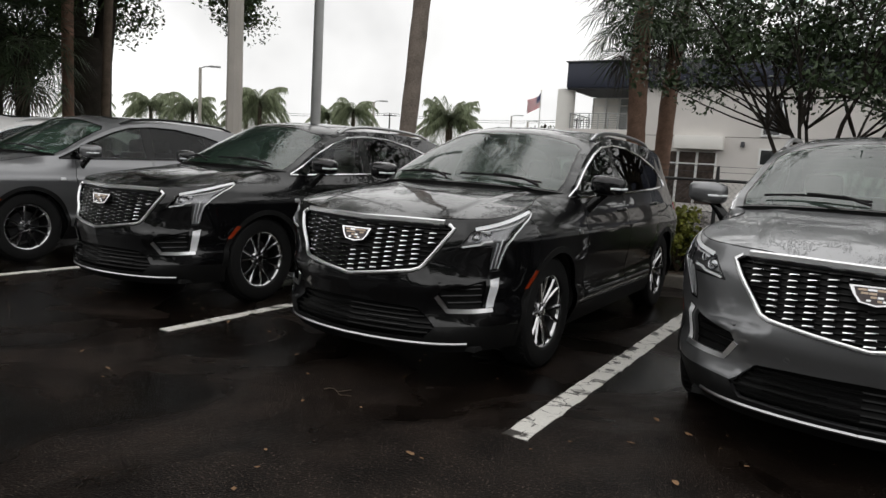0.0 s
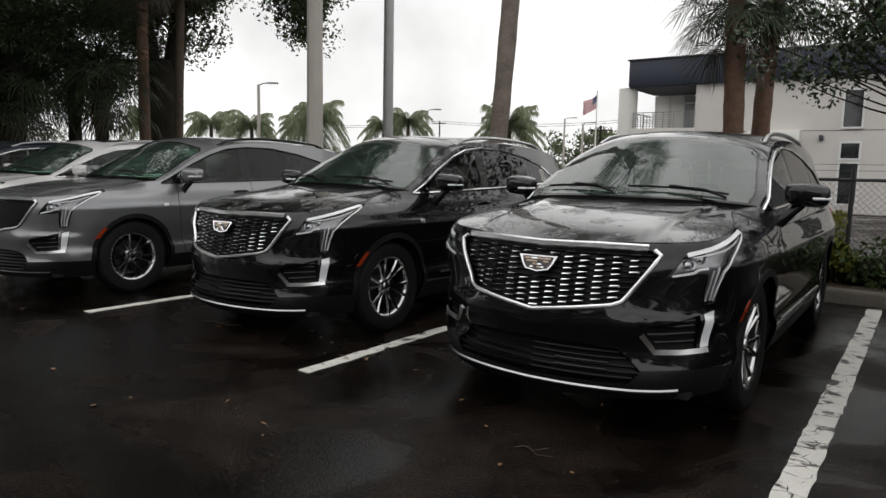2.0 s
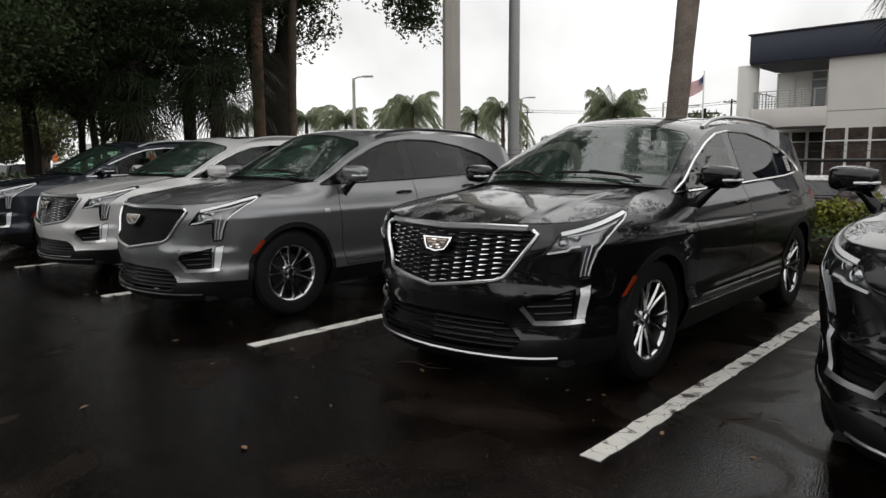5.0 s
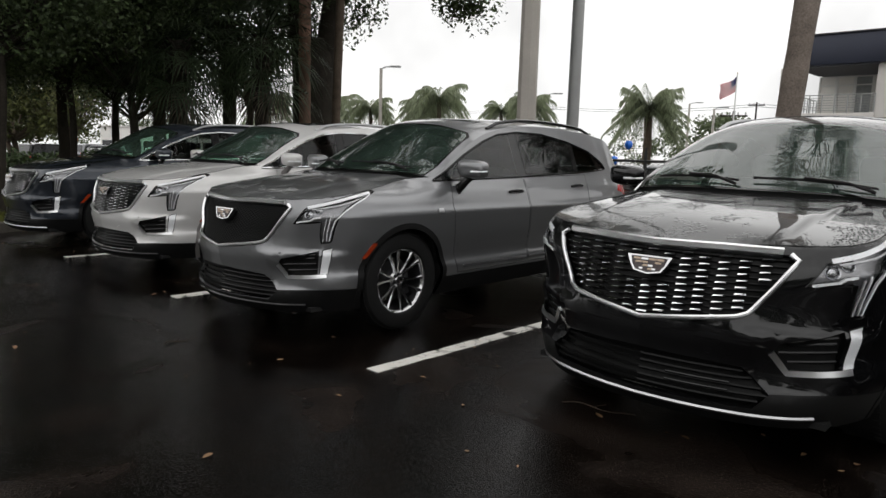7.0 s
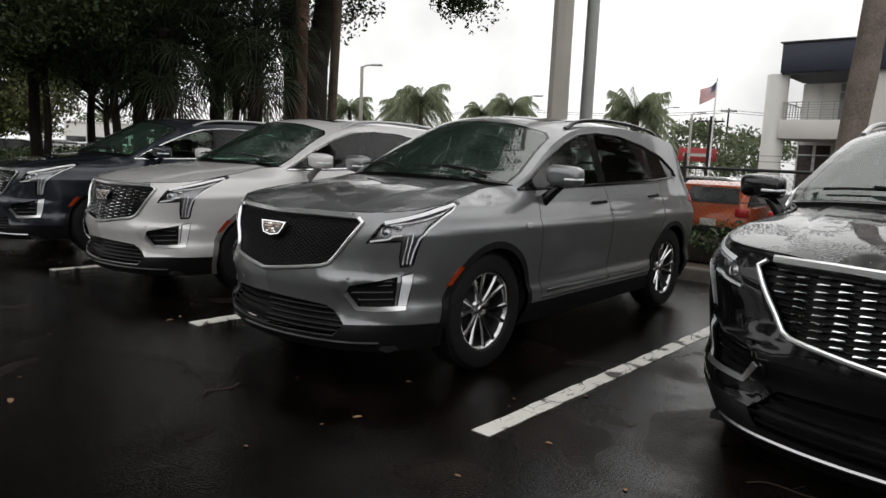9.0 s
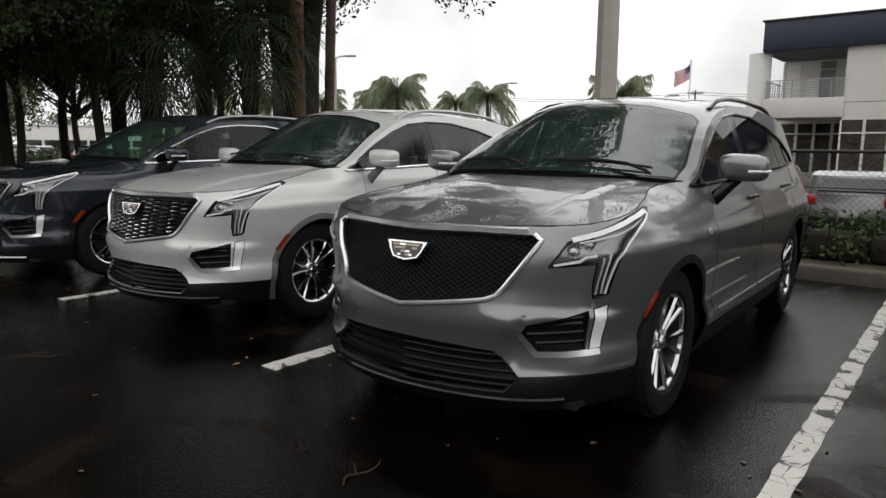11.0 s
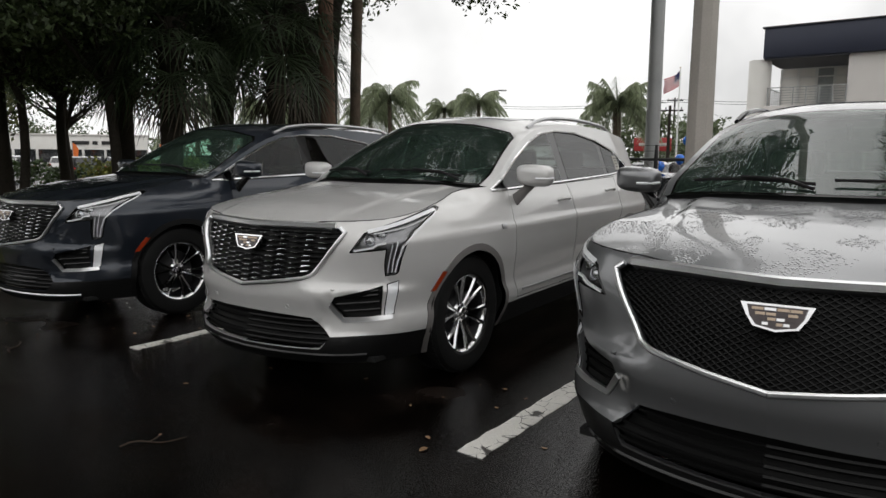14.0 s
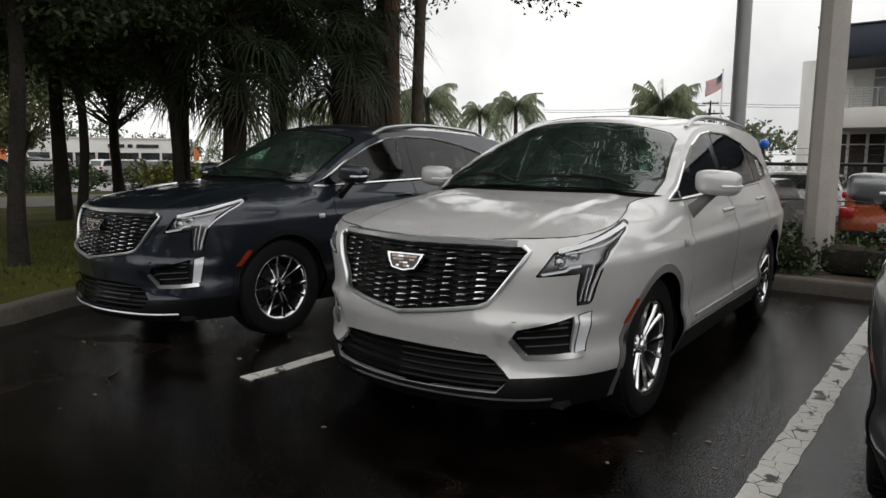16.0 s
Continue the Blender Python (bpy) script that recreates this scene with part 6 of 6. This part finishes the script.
fence = thing("chain_link_fence", "black chain-link fence with two wires on top", "fence", "", pose(0, 7.35, 0.1))
for k in range(11):
    x = -12.2 + 2.45 * k
    part("post", Geo().tube([(x, 0, -0.1), (x, 0, 1.26), (x, 0, 1.45)], [0.03, 0.03, 0.018], 8), FENCE_BLACK, fence)
part("top_rail", Geo().tube([(-12.2, 0, 1.24), (12.3, 0, 1.24)], 0.022, 8), FENCE_BLACK, fence)
part("mid_rail", Geo().tube([(-12.2, 0, 0.78), (12.3, 0, 0.78)], 0.008, 6), FENCE_BLACK, fence)
for z in (1.36, 1.44):
    part("wire", Geo().tube([(-12.2, 0, z), (12.3, 0, z)], 0.003, 4), FENCE_BLACK, fence)
g = Geo()
for k in range(330):
    x = -13.4 + 0.08 * k
    for s in (1, -1):
        x0, x1 = (x, x + 1.2) if s > 0 else (x + 1.2, x)
        g.tube([(x0, 0.01 * s, 0.03), (x1, 0.01 * s, 1.23)], 0.0022, 3, False)
part("mesh", g, FENCE_BLACK, fence, "diamond wire mesh", smooth=0)["kind"] = "stuff"


def street_lamp(x, y, h, arm, turn):
    ob = thing("street_lamp", "tall grey lot lamp with a flat head on a short arm", "street lamp", "street lamps", pose(x, y, 0, 0, 0, turn))
    part("pole", Geo().tube([(0, 0, LOW - 0.05), (0, 0, h)], [0.16, 0.11], 8), POLE_CONCRETE, ob)
    part("arm", Geo().tube([(0, 0, h - 0.05), (arm * 0.5, 0, h + 0.1), (arm, 0, h + 0.12)], 0.05, 6), POLE_GREY, ob)
    part("lamp_head", Geo().box((arm + 0.35, 0, h + 0.13), (0.8, 0.32, 0.12), 0.04), POLE_GREY, ob)


for x, y, h, arm, turn in ((-37.6, 30.2, 7.3, 0.7, 35), (-37.0, 50.0, 7.0, 0.6, 35), (-36, 78, 8.2, 0.8, 30), (-64, 58, 8.0, 0.8, 30), (-28, 66, 6.6, 0.6, 30)):
    street_lamp(x, y, h, arm, turn)


def utility_pole(x, y, h):
    ob = thing("utility_pole", "wooden utility pole with crossarm", "utility pole", "utility poles", pose(x, y, 0, 0, 0, 20))
    part("pole", Geo().tube([(0, 0, LOW - 0.05), (0, 0, h)], [0.2, 0.13], 8), BARK_DARK, ob)
    part("crossarm", Geo().box((0, 0, h - 0.5), (2.6, 0.14, 0.16), 0.02), BARK_DARK, ob)
    for k in (-1.1, -0.4, 0.4, 1.1):
        part("insulator", Geo().lathe([(0.06, h - 0.42), (0.09, h - 0.3), (0.05, h - 0.15), (0.0, h - 0.12)], 8, Matrix.Translation((k, 0, 0))), POLE_GREY, ob)


for x, y, h in ((-41.6, 116, 11.3), (-78, 108, 11.0), (-10, 124, 11.3), (-26.8, 68, 6.5)):
    utility_pole(x, y, h)
for z in (10.6, 11.0):
    pts = []
    for (ax, ay), (bx, by) in (((-115, 100), (-78, 108)), ((-78, 108), (-41.6, 116)), ((-41.6, 116), (-10, 124)), ((-10, 124), (30, 134))):
        pts += [(ax + (bx - ax) * t, ay + (by - ay) * t, z - 1.6 * t * (1 - t) * 2) for t in np.linspace(0, 1, 8)[:-1]]
    solid("power_line", Geo().tube(pts, 0.035, 4), FENCE_BLACK, "sagging power line between utility poles", "power line", "power lines")

flag = thing("flag_pole", "tall white flagpole with a striped flag", "flag", "", pose(-22.3, 56.3, 0))
part("pole", Geo().tube([(0, 0, LOW - 0.05), (0, 0, 8.7)], [0.09, 0.05], 8), WIN_FRAME, flag)
part("finial", Geo().lathe([(0.0, 8.66), (0.08, 8.74), (0.0, 8.82)], 10), GOLD, flag)


def flag_point(a, b):
    return (-a * 1.3 + 0.05 * math.sin(6 * b), 0.20 * math.sin(5 * a + 1.5 * b), 8.6 - b * 1.2 - 0.85 * a - 0.10 * math.sin(4 * a))


def cloth(a0, a1, b0, b1, n=10):
    vs = [flag_point(a0 + (a1 - a0) * i / n, b) for b in (b0, b1) for i in range(n + 1)]
    vs += [(x, y + 0.012, z) for x, y, z in vs]
    k = 2 * (n + 1)
    fs = [(i, i + 1, n + 2 + i, n + 1 + i) for i in range(n)] + [(k + n + 1 + i, k + n + 2 + i, k + i + 1, k + i) for i in range(n)]
    return Geo().add(vs, fs)


for k in range(13):
    part("stripe", cloth(0.42 if k < 7 else 0.0, 1.0, k / 13, (k + 1) / 13), FLAG_RED if k % 2 == 0 else FLAG_WHITE, flag)
part("canton", cloth(0.0, 0.42, 0.0, 7 / 13), FLAG_BLUE, flag, "dark blue field")
for i in range(4):
    for j in range(5):
        x, y, z = flag_point(0.04 + 0.085 * j, 0.06 + 0.13 * i)
        part("star", Geo().box((x, y - 0.01, z), (0.05, 0.012, 0.05)), FLAG_WHITE, flag)


# ---- office building ----
office = thing("office_building", "two-storey pale grey office building with navy roof band and balcony", "building", "", pose(0, 37.3, 0))
part("wall", Geo().box((8.45, 6.0, 3.0), (33.1, 12.0, 7.2)), STUCCO, office, "pale grey stucco wall")
part("roof_band", Geo().box((6.5, 5.9, 7.27), (37.0, 12.4, 1.54), 0.03), NAVY, office, "navy metal roof band")
part("roof_edge", Geo().box((6.5, 5.9, 8.06), (37.2, 12.6, 0.07), 0.01), SOFFIT, office)
part("soffit", Geo().box((-10.0, 2.0, 6.46), (3.9, 4.4, 0.07)), SOFFIT, office, "dark soffit")
part("column", Geo().lathe([(0.56, LOW - 0.1), (0.56, 6.48), (0.0, 6.48)], 28, Matrix.Translation((-12.25, 0.45, 0))), STUCCO_WHITE, office, "round white column", smooth=50)
part("balcony_slab", Geo().box((-9.95, 2.0, 3.55), (3.8, 4.2, 1.0), 0.02), STUCCO, office, "pale balcony slab")
part("back_wall", Geo().box((-10.0, 4.6, 2.95), (3.9, 0.3, 6.9)), STUCCO, office)
for z0, h in ((4.1, 2.3), (0.05, 2.9)):
    for k in range(4):
        x = -11.45 + 0.92 * k
        win = part("window", Geo().box((x, 4.43, z0 + h / 2), (0.80, 0.06, h)), SHOP_GLASS if z0 < 1 else WIN_PALE if k == 2 else STUCCO_WHITE, office, "tall glazed panel")
        for dx in (-0.42, 0.42):
            part("frame", Geo().box((x + dx, 4.38, z0 + h / 2), (0.07, 0.1, h)), WIN_FRAME, win)
        for dz in (0.03, h * 0.78, h - 0.03):
            part("frame", Geo().box((x, 4.38, z0 + dz), (0.8, 0.1, 0.07)), WIN_FRAME, win)
rail = part("balcony_rail", Geo().box((-9.9, -0.02, 4.98), (3.7, 0.05, 0.05), 0.01), POLE_GREY, office, "light metal balcony rail")
for k in range(6):
    part("rail_bar", Geo().box((-9.9, -0.02, 4.18 + 0.13 * k), (3.7, 0.025, 0.025)), POLE_GREY, rail)
for k in range(7):
    part("rail_post", Geo().box((-11.7 + 0.6 * k, -0.02, 4.5), (0.05, 0.05, 0.95)), POLE_GREY, rail)
part("rail_return", Geo().box((-11.75, 1.8, 4.98), (0.05, 3.6, 0.05)), POLE_GREY, rail)
for k in range(7):
    part("rail_post", Geo().box((-11.75, 0.3 + 0.55 * k, 4.5), (0.04, 0.04, 0.95)), POLE_GREY, rail)
# street-level shop front under the balcony and along the wall
for k in range(5):
    x = -7.6 + 1.05 * k
    win = part("shop_window", Geo().box((x, -0.01, 1.45), (0.96, 0.08, 2.9)), SHOP_GLASS, office, "dim brown shop window")
    for dx in (-0.5, 0.5):
        part("frame", Geo().box((x + dx, -0.05, 1.45), (0.08, 0.1, 2.9)), WIN_FRAME, win)
    part("frame", Geo().box((x, -0.05, 2.25), (0.92, 0.1, 0.07)), WIN_FRAME, win)
part("awning", Geo().box((-3.85, -0.3, 3.42), (2.6, 0.6, 0.74), 0.02), STUCCO_WHITE, office, "white box awning")
for x, z0, z1 in ((-0.26, 3.95, 5.77), (-0.26, 2.36, 3.12), (-0.26, 0.05, 2.1), (7.5, 3.95, 5.77), (7.5, 0.4, 2.9), (14.5, 3.95, 5.77)):
    win = part("window", Geo().box((x, -0.01, (z0 + z1) / 2), (0.80, 0.06, z1 - z0)), WIN_DARK, office, "narrow dark window")
    for dx in (-0.45, 0.45):
        part("frame", Geo().box((x + dx, -0.04, (z0 + z1) / 2), (0.1, 0.1, z1 - z0 + 0.2)), WIN_FRAME, win)
    for z in (z0 - 0.05, z1 + 0.05):
        part("frame", Geo().box((x, -0.04, z), (0.8, 0.1, 0.1)), WIN_FRAME, win)
part("wall_lamp", Geo().box((-1.6, -0.1, 3.4), (0.2, 0.2, 0.3), 0.04), SOFFIT, office)
part("wall_joint", Geo().box((8.4, -0.004, 3.78), (33.0, 0.012, 0.03)), CONCRETE, office)

# the far showroom across the road
show = thing("showroom", "low white showroom far across the road", "building", "", pose(-127, 56, LOW, 0, 0, 62))
part("wall", Geo().box((0, 0, 2.35), (24, 8, 4.9), 0.1), STUCCO_WHITE, show, "long white wall")
part("roof", Geo().box((0, 0, 4.9), (24.4, 8.4, 0.3), 0.05), STUCCO, show)
for k in range(7):
    part("window", Geo().box((-10.2 + 3.4 * k, -4.02, 1.35), (3.0, 0.1, 2.2)), WIN_DARK, show)
for k, w in enumerate((2.6, 0.8, 3.6)):
    part("sign_bar", Geo().box(((1.4, 3.6, 6.4)[k], -4.1, 3.6), (w, 0.15, 0.6)), FENCE_BLACK, show, "dark sign lettering as plain bars")


# ---- other cars ----
def side_prism(outline, w, chamfer):
    """A body from its side outline (y, z), narrowed at both flanks."""
    c = np.mean(outline, 0)
    g, n = Geo(), len(outline)
    rows = ((-w, 1 - chamfer), (-w * 0.94, 1 - chamfer * 0.35), (-w * 0.8, 1.0), (w * 0.8, 1.0), (w * 0.94, 1 - chamfer * 0.35), (w, 1 - chamfer))
    vs = [(x, c[0] + (y - c[0]) * k, c[1] + (z - c[1]) * k) for x, k in rows for y, z in outline]
    fs = [(i * n + j, i * n + (j + 1) % n, (i + 1) * n + (j + 1) % n, (i + 1) * n + j) for i in range(5) for j in range(n)]
    fs += [tuple(range(n - 1, -1, -1)), tuple(range(5 * n, 6 * n))]
    return g.add(vs, fs)


def small_car(label, m, paint, length=3.9, height=1.5, pickup=False, group="cars in the next lot"):
    """A plain passenger car; its tail points to -y."""
    car = thing("car", label, "car", group, m)
    L, H = length, height
    part("body", side_prism([(0, 0.35), (0.02, 0.75), (0.12, 0.98), (L * 0.3, 1.0), (L * 0.72, 0.98), (L * 0.95, 0.78), (L, 0.6), (L, 0.3), (L * 0.9, 0.22), (0.1, 0.22)], 0.84, 0.06), paint, car, smooth=40)
    roof = [(0.10, 0.97), (0.32, H - 0.08), (0.6, H), (L * 0.45, H), (L * 0.56, H - 0.08), (L * 0.74, 0.97)]
    if pickup:
        roof = [(L * 0.42, 0.97), (L * 0.45, H), (L * 0.6, H), (L * 0.72, 0.97)]
    part("cabin", side_prism(roof, 0.74, 0.05), paint, car, smooth=40)
    for s in (1, -1):
        part("side_window", Geo().prism([(y * 0.93 + 0.09 if not pickup else y, 0.97 + (z - 0.97) * 0.8 + 0.03) for y, z in roof], 0.0, 0.02, Matrix.Translation((s * 0.735 - (0.02 if s < 0 else 0), 0, 0)) @ Matrix(((0, 0, 1, 0), (1, 0, 0, 0), (0, 1, 0, 0), (0, 0, 0, 1)))), WIN_DARK, car, "dark side window")
        part("tail_lamp", Geo().box((s * 0.68, 0.05, 0.86), (0.26, 0.14, 0.2), 0.04), RED_LAMP, car, "red tail lamp")
        for y in (0.62, L - 0.75):
            wheel = part("wheel", Geo().lathe([(0.0, 0.1), (0.2, 0.09), (0.2, 0.06)], 20, pose(s * 0.72, y, 0.31) @ Matrix.Rotation(s * math.pi / 2, 4, "Y")), SATIN, car)
            part("tyre", Geo().lathe([(0.2, 0.1), (0.29, 0.11), (0.31, 0.08), (0.31, -0.08), (0.2, -0.1)], 20, pose(s * 0.72, y, 0.31) @ Matrix.Rotation(s * math.pi / 2, 4, "Y")), RUBBER, wheel)
    if not pickup:
        a, b = Vector((0, 0.112, 1.04)), Vector((0, 0.27, H - 0.13))
        d, n = (b - a), Vector((0, -(b - a).z, (b - a).y)).normalized()
        vs = [(-0.58, a.y, a.z), (0.58, a.y, a.z), (0.52, b.y, b.z), (-0.52, b.y, b.z)]
        vs = [Vector(v) + n * 0.012 for v in vs] + [Vector(v) - n * 0.01 for v in vs]
        part("rear_window", Geo().add(vs, [(0, 1, 2, 3), (7, 6, 5, 4), (0, 4, 5, 1), (1, 5, 6, 2), (2, 6, 7, 3), (3, 7, 4, 0)]), WIN_DARK, car, "dark rear window")
        part("wiper", Geo().tube([(0, 0.12, 1.05), (0.25, 0.18, 1.13)], 0.012, 5), FENCE_BLACK, car)
    part("number_plate", Geo().box((0, -0.0, 0.62), (0.34, 0.03, 0.15), 0.005), LITTER_PALE, car, "plain pale plate")
    part("rear_bumper", Geo().box((0, 0.03, 0.42), (1.56, 0.14, 0.24), 0.05), BLACK_TRIM, car)
    return car


small_car("orange hatchback in the next lot, its tail to the fence", pose(-6.25, 12.4, LOW), ORANGE_PAINT)
small_car("dark car in the next lot behind the hedge", pose(-9.0, 12.0, LOW), PAINT_BLACK, 4.3, 1.45)
small_car("dark red-grey car in the next lot", pose(-2.3, 12.2, LOW), material("dull_maroon_paint", (0.05, 0.02, 0.022), 0.3, 0.2, 0.1, coat=0.8), 4.2, 1.46)
small_car("silver car in the next lot", pose(-4.2, 12.3, LOW), PAINT_GREY, 4.2, 1.4)
small_car("white car in the next lot", pose(-8.0, 21.0, LOW, 0, 0, 90), PAINT_WHITE, 4.3, 1.5)
small_car("silver car in the next lot, farther row", pose(-13.0, 23.0, LOW), PAINT_GREY, 4.4, 1.6)
rnd = random.Random(7)
paints = [PAINT_WHITE, PAINT_GREY, PAINT_WHITE, PAINT_BLACK, PAINT_BLUE, PAINT_GREY]
names = {"white_pearl_paint": "white", "grey_metallic_paint": "grey", "black_paint": "black", "dark_slate_blue_paint": "dark blue"}
for k in range(16):
    p = paints[k % 6]
    a = radians(-79 + 1.75 * k + rnd.uniform(-0.5, 0.5))
    d = 46 + (k % 3) * 9
    small_car("far %s car parked across the road" % names[p.name], pose(-5 + d * math.sin(a), -2.5 + d * math.cos(a), LOW if -2.5 + d * math.cos(a) > 9.8 else 0, 0, 0, rnd.choice((60, 115, 20))), p, rnd.uniform(4.2, 4.9), rnd.uniform(1.45, 1.75), k % 5 == 1, "far cars")
for k, (x, y) in enumerate(((-89, 26), (-85, 36), (-82, 45), (-76, 52))):
    ob = thing("feather_banner", "orange feather banner on a thin pole far off", "banner", "banners", pose(x, y, LOW, 0, 0, 60))
    part("pole", Geo().tube([(0, 0, 0), (0, 0, 3.0)], 0.03, 5), POLE_GREY, ob)
    part("cloth", Geo().prism([(0.03, 1.2), (0.5, 1.4), (0.62, 2.3), (0.3, 2.9), (0.03, 3.0)], -0.01, 0.01, Matrix.Rotation(math.pi / 2, 4, "X")), ORANGE_CLOTH, ob)
sign = thing("road_sign", "far red sign board on a post", "sign", "", pose(-34, 84, LOW, 0, 0, 22))
part("post", Geo().tube([(0, 0, 0), (0, 0, 3.0)], 0.12, 6), POLE_GREY, sign)
part("board", Geo().box((0, 0, 3.3), (4.6, 0.3, 1.7), 0.05), RED_SIGN, sign)
part("sign_bar", Geo().box((0, -0.17, 3.3), (3.4, 0.04, 0.4)), LITTER_PALE, sign)
for x, y, z in ((-8.75, 13.2, 1.32), (-9.1, 12.9, 1.16), (-8.9, 14.2, 1.75)):
    ob = thing("balloon", "round blue balloon above a car in the next lot", "balloon", "balloons", pose(x, y, z))
    part("skin", Geo().lathe([(0.0, -0.13), (0.05, -0.11), (0.1, -0.04), (0.11, 0.02), (0.085, 0.085), (0.04, 0.11), (0.0, 0.115)], 16), BLUE_BALL, ob, smooth=60)
    part("string", Geo().tube([(0, 0, -0.13), (0.02, 0, (0.97 - z) * 0.5), (0.0, 0, 0.97 - z)], 0.004, 4), LITTER_PALE, ob)


# ---- litter on the asphalt ----
rnd = random.Random(17)


def leaf_mesh(seed):
    r = random.Random(seed)
    g = Geo()
    n = 7
    vs = []
    for i in range(n):
        t = i / (n - 1)
        w = 0.32 * math.sin(math.pi * t) ** 0.7 * r.uniform(0.8, 1.1)
        z = 0.05 + 0.10 * math.sin(2.4 * t + seed)
        vs += [(t - 0.5, -w, z + 0.10 * w), (t - 0.5, 0, z), (t - 0.5, w, z + 0.12 * w)]
    return g.add(vs, [(i * 3 + j, (i + 1) * 3 + j, (i + 1) * 3 + j + 1, i * 3 + j + 1) for i in range(n - 1) for j in range(2)])


LEAVES = [mesh_of("fallen_leaf", leaf_mesh(k), LITTER, 60) for k in range(4)]
for k in range(150):
    x, y = rnd.uniform(-12, 6), -abs(rnd.gauss(0, 1.5)) + 0.9
    s = rnd.choice((0.02, 0.028, 0.035, 0.05))
    ob = new("fallen_leaf", LEAVES[k % 4])
    ob.matrix_basis = pose(x, y, 0.002, rnd.uniform(-6, 6), rnd.uniform(-6, 6), rnd.uniform(0, 360)) @ Matrix.Diagonal((s, s, s, 1))
    tagged(ob, "small dry brown leaf on wet asphalt", "leaf", "fallen leaves")
for x, y, L, a in ((-1.5, 0.5, 0.4, 20), (-4.2, -0.6, 0.25, 100), (-6.9, -0.8, 0.3, 60), (1.9, -0.2, 0.2, 5), (-9.2, -0.5, 0.3, 150), (0.4, 0.95, 0.35, 75)):
    pts = [(L * (t - 0.5), 0.03 * math.sin(6 * t), 0.007 + 0.006 * math.sin(9 * t)) for t in np.linspace(0, 1, 8)]
    solid("twig", Geo().tube(pts, [0.004, 0.0045, 0.004, 0.004, 0.0035, 0.003, 0.003, 0.002], 5).tube([pts[3], (pts[3][0] + 0.06, pts[3][1] + 0.05, 0.012)], 0.003, 4), TWIG, "thin dark twig on wet asphalt", "twig", "twigs", m=pose(x, y, 0, 0, 0, a))
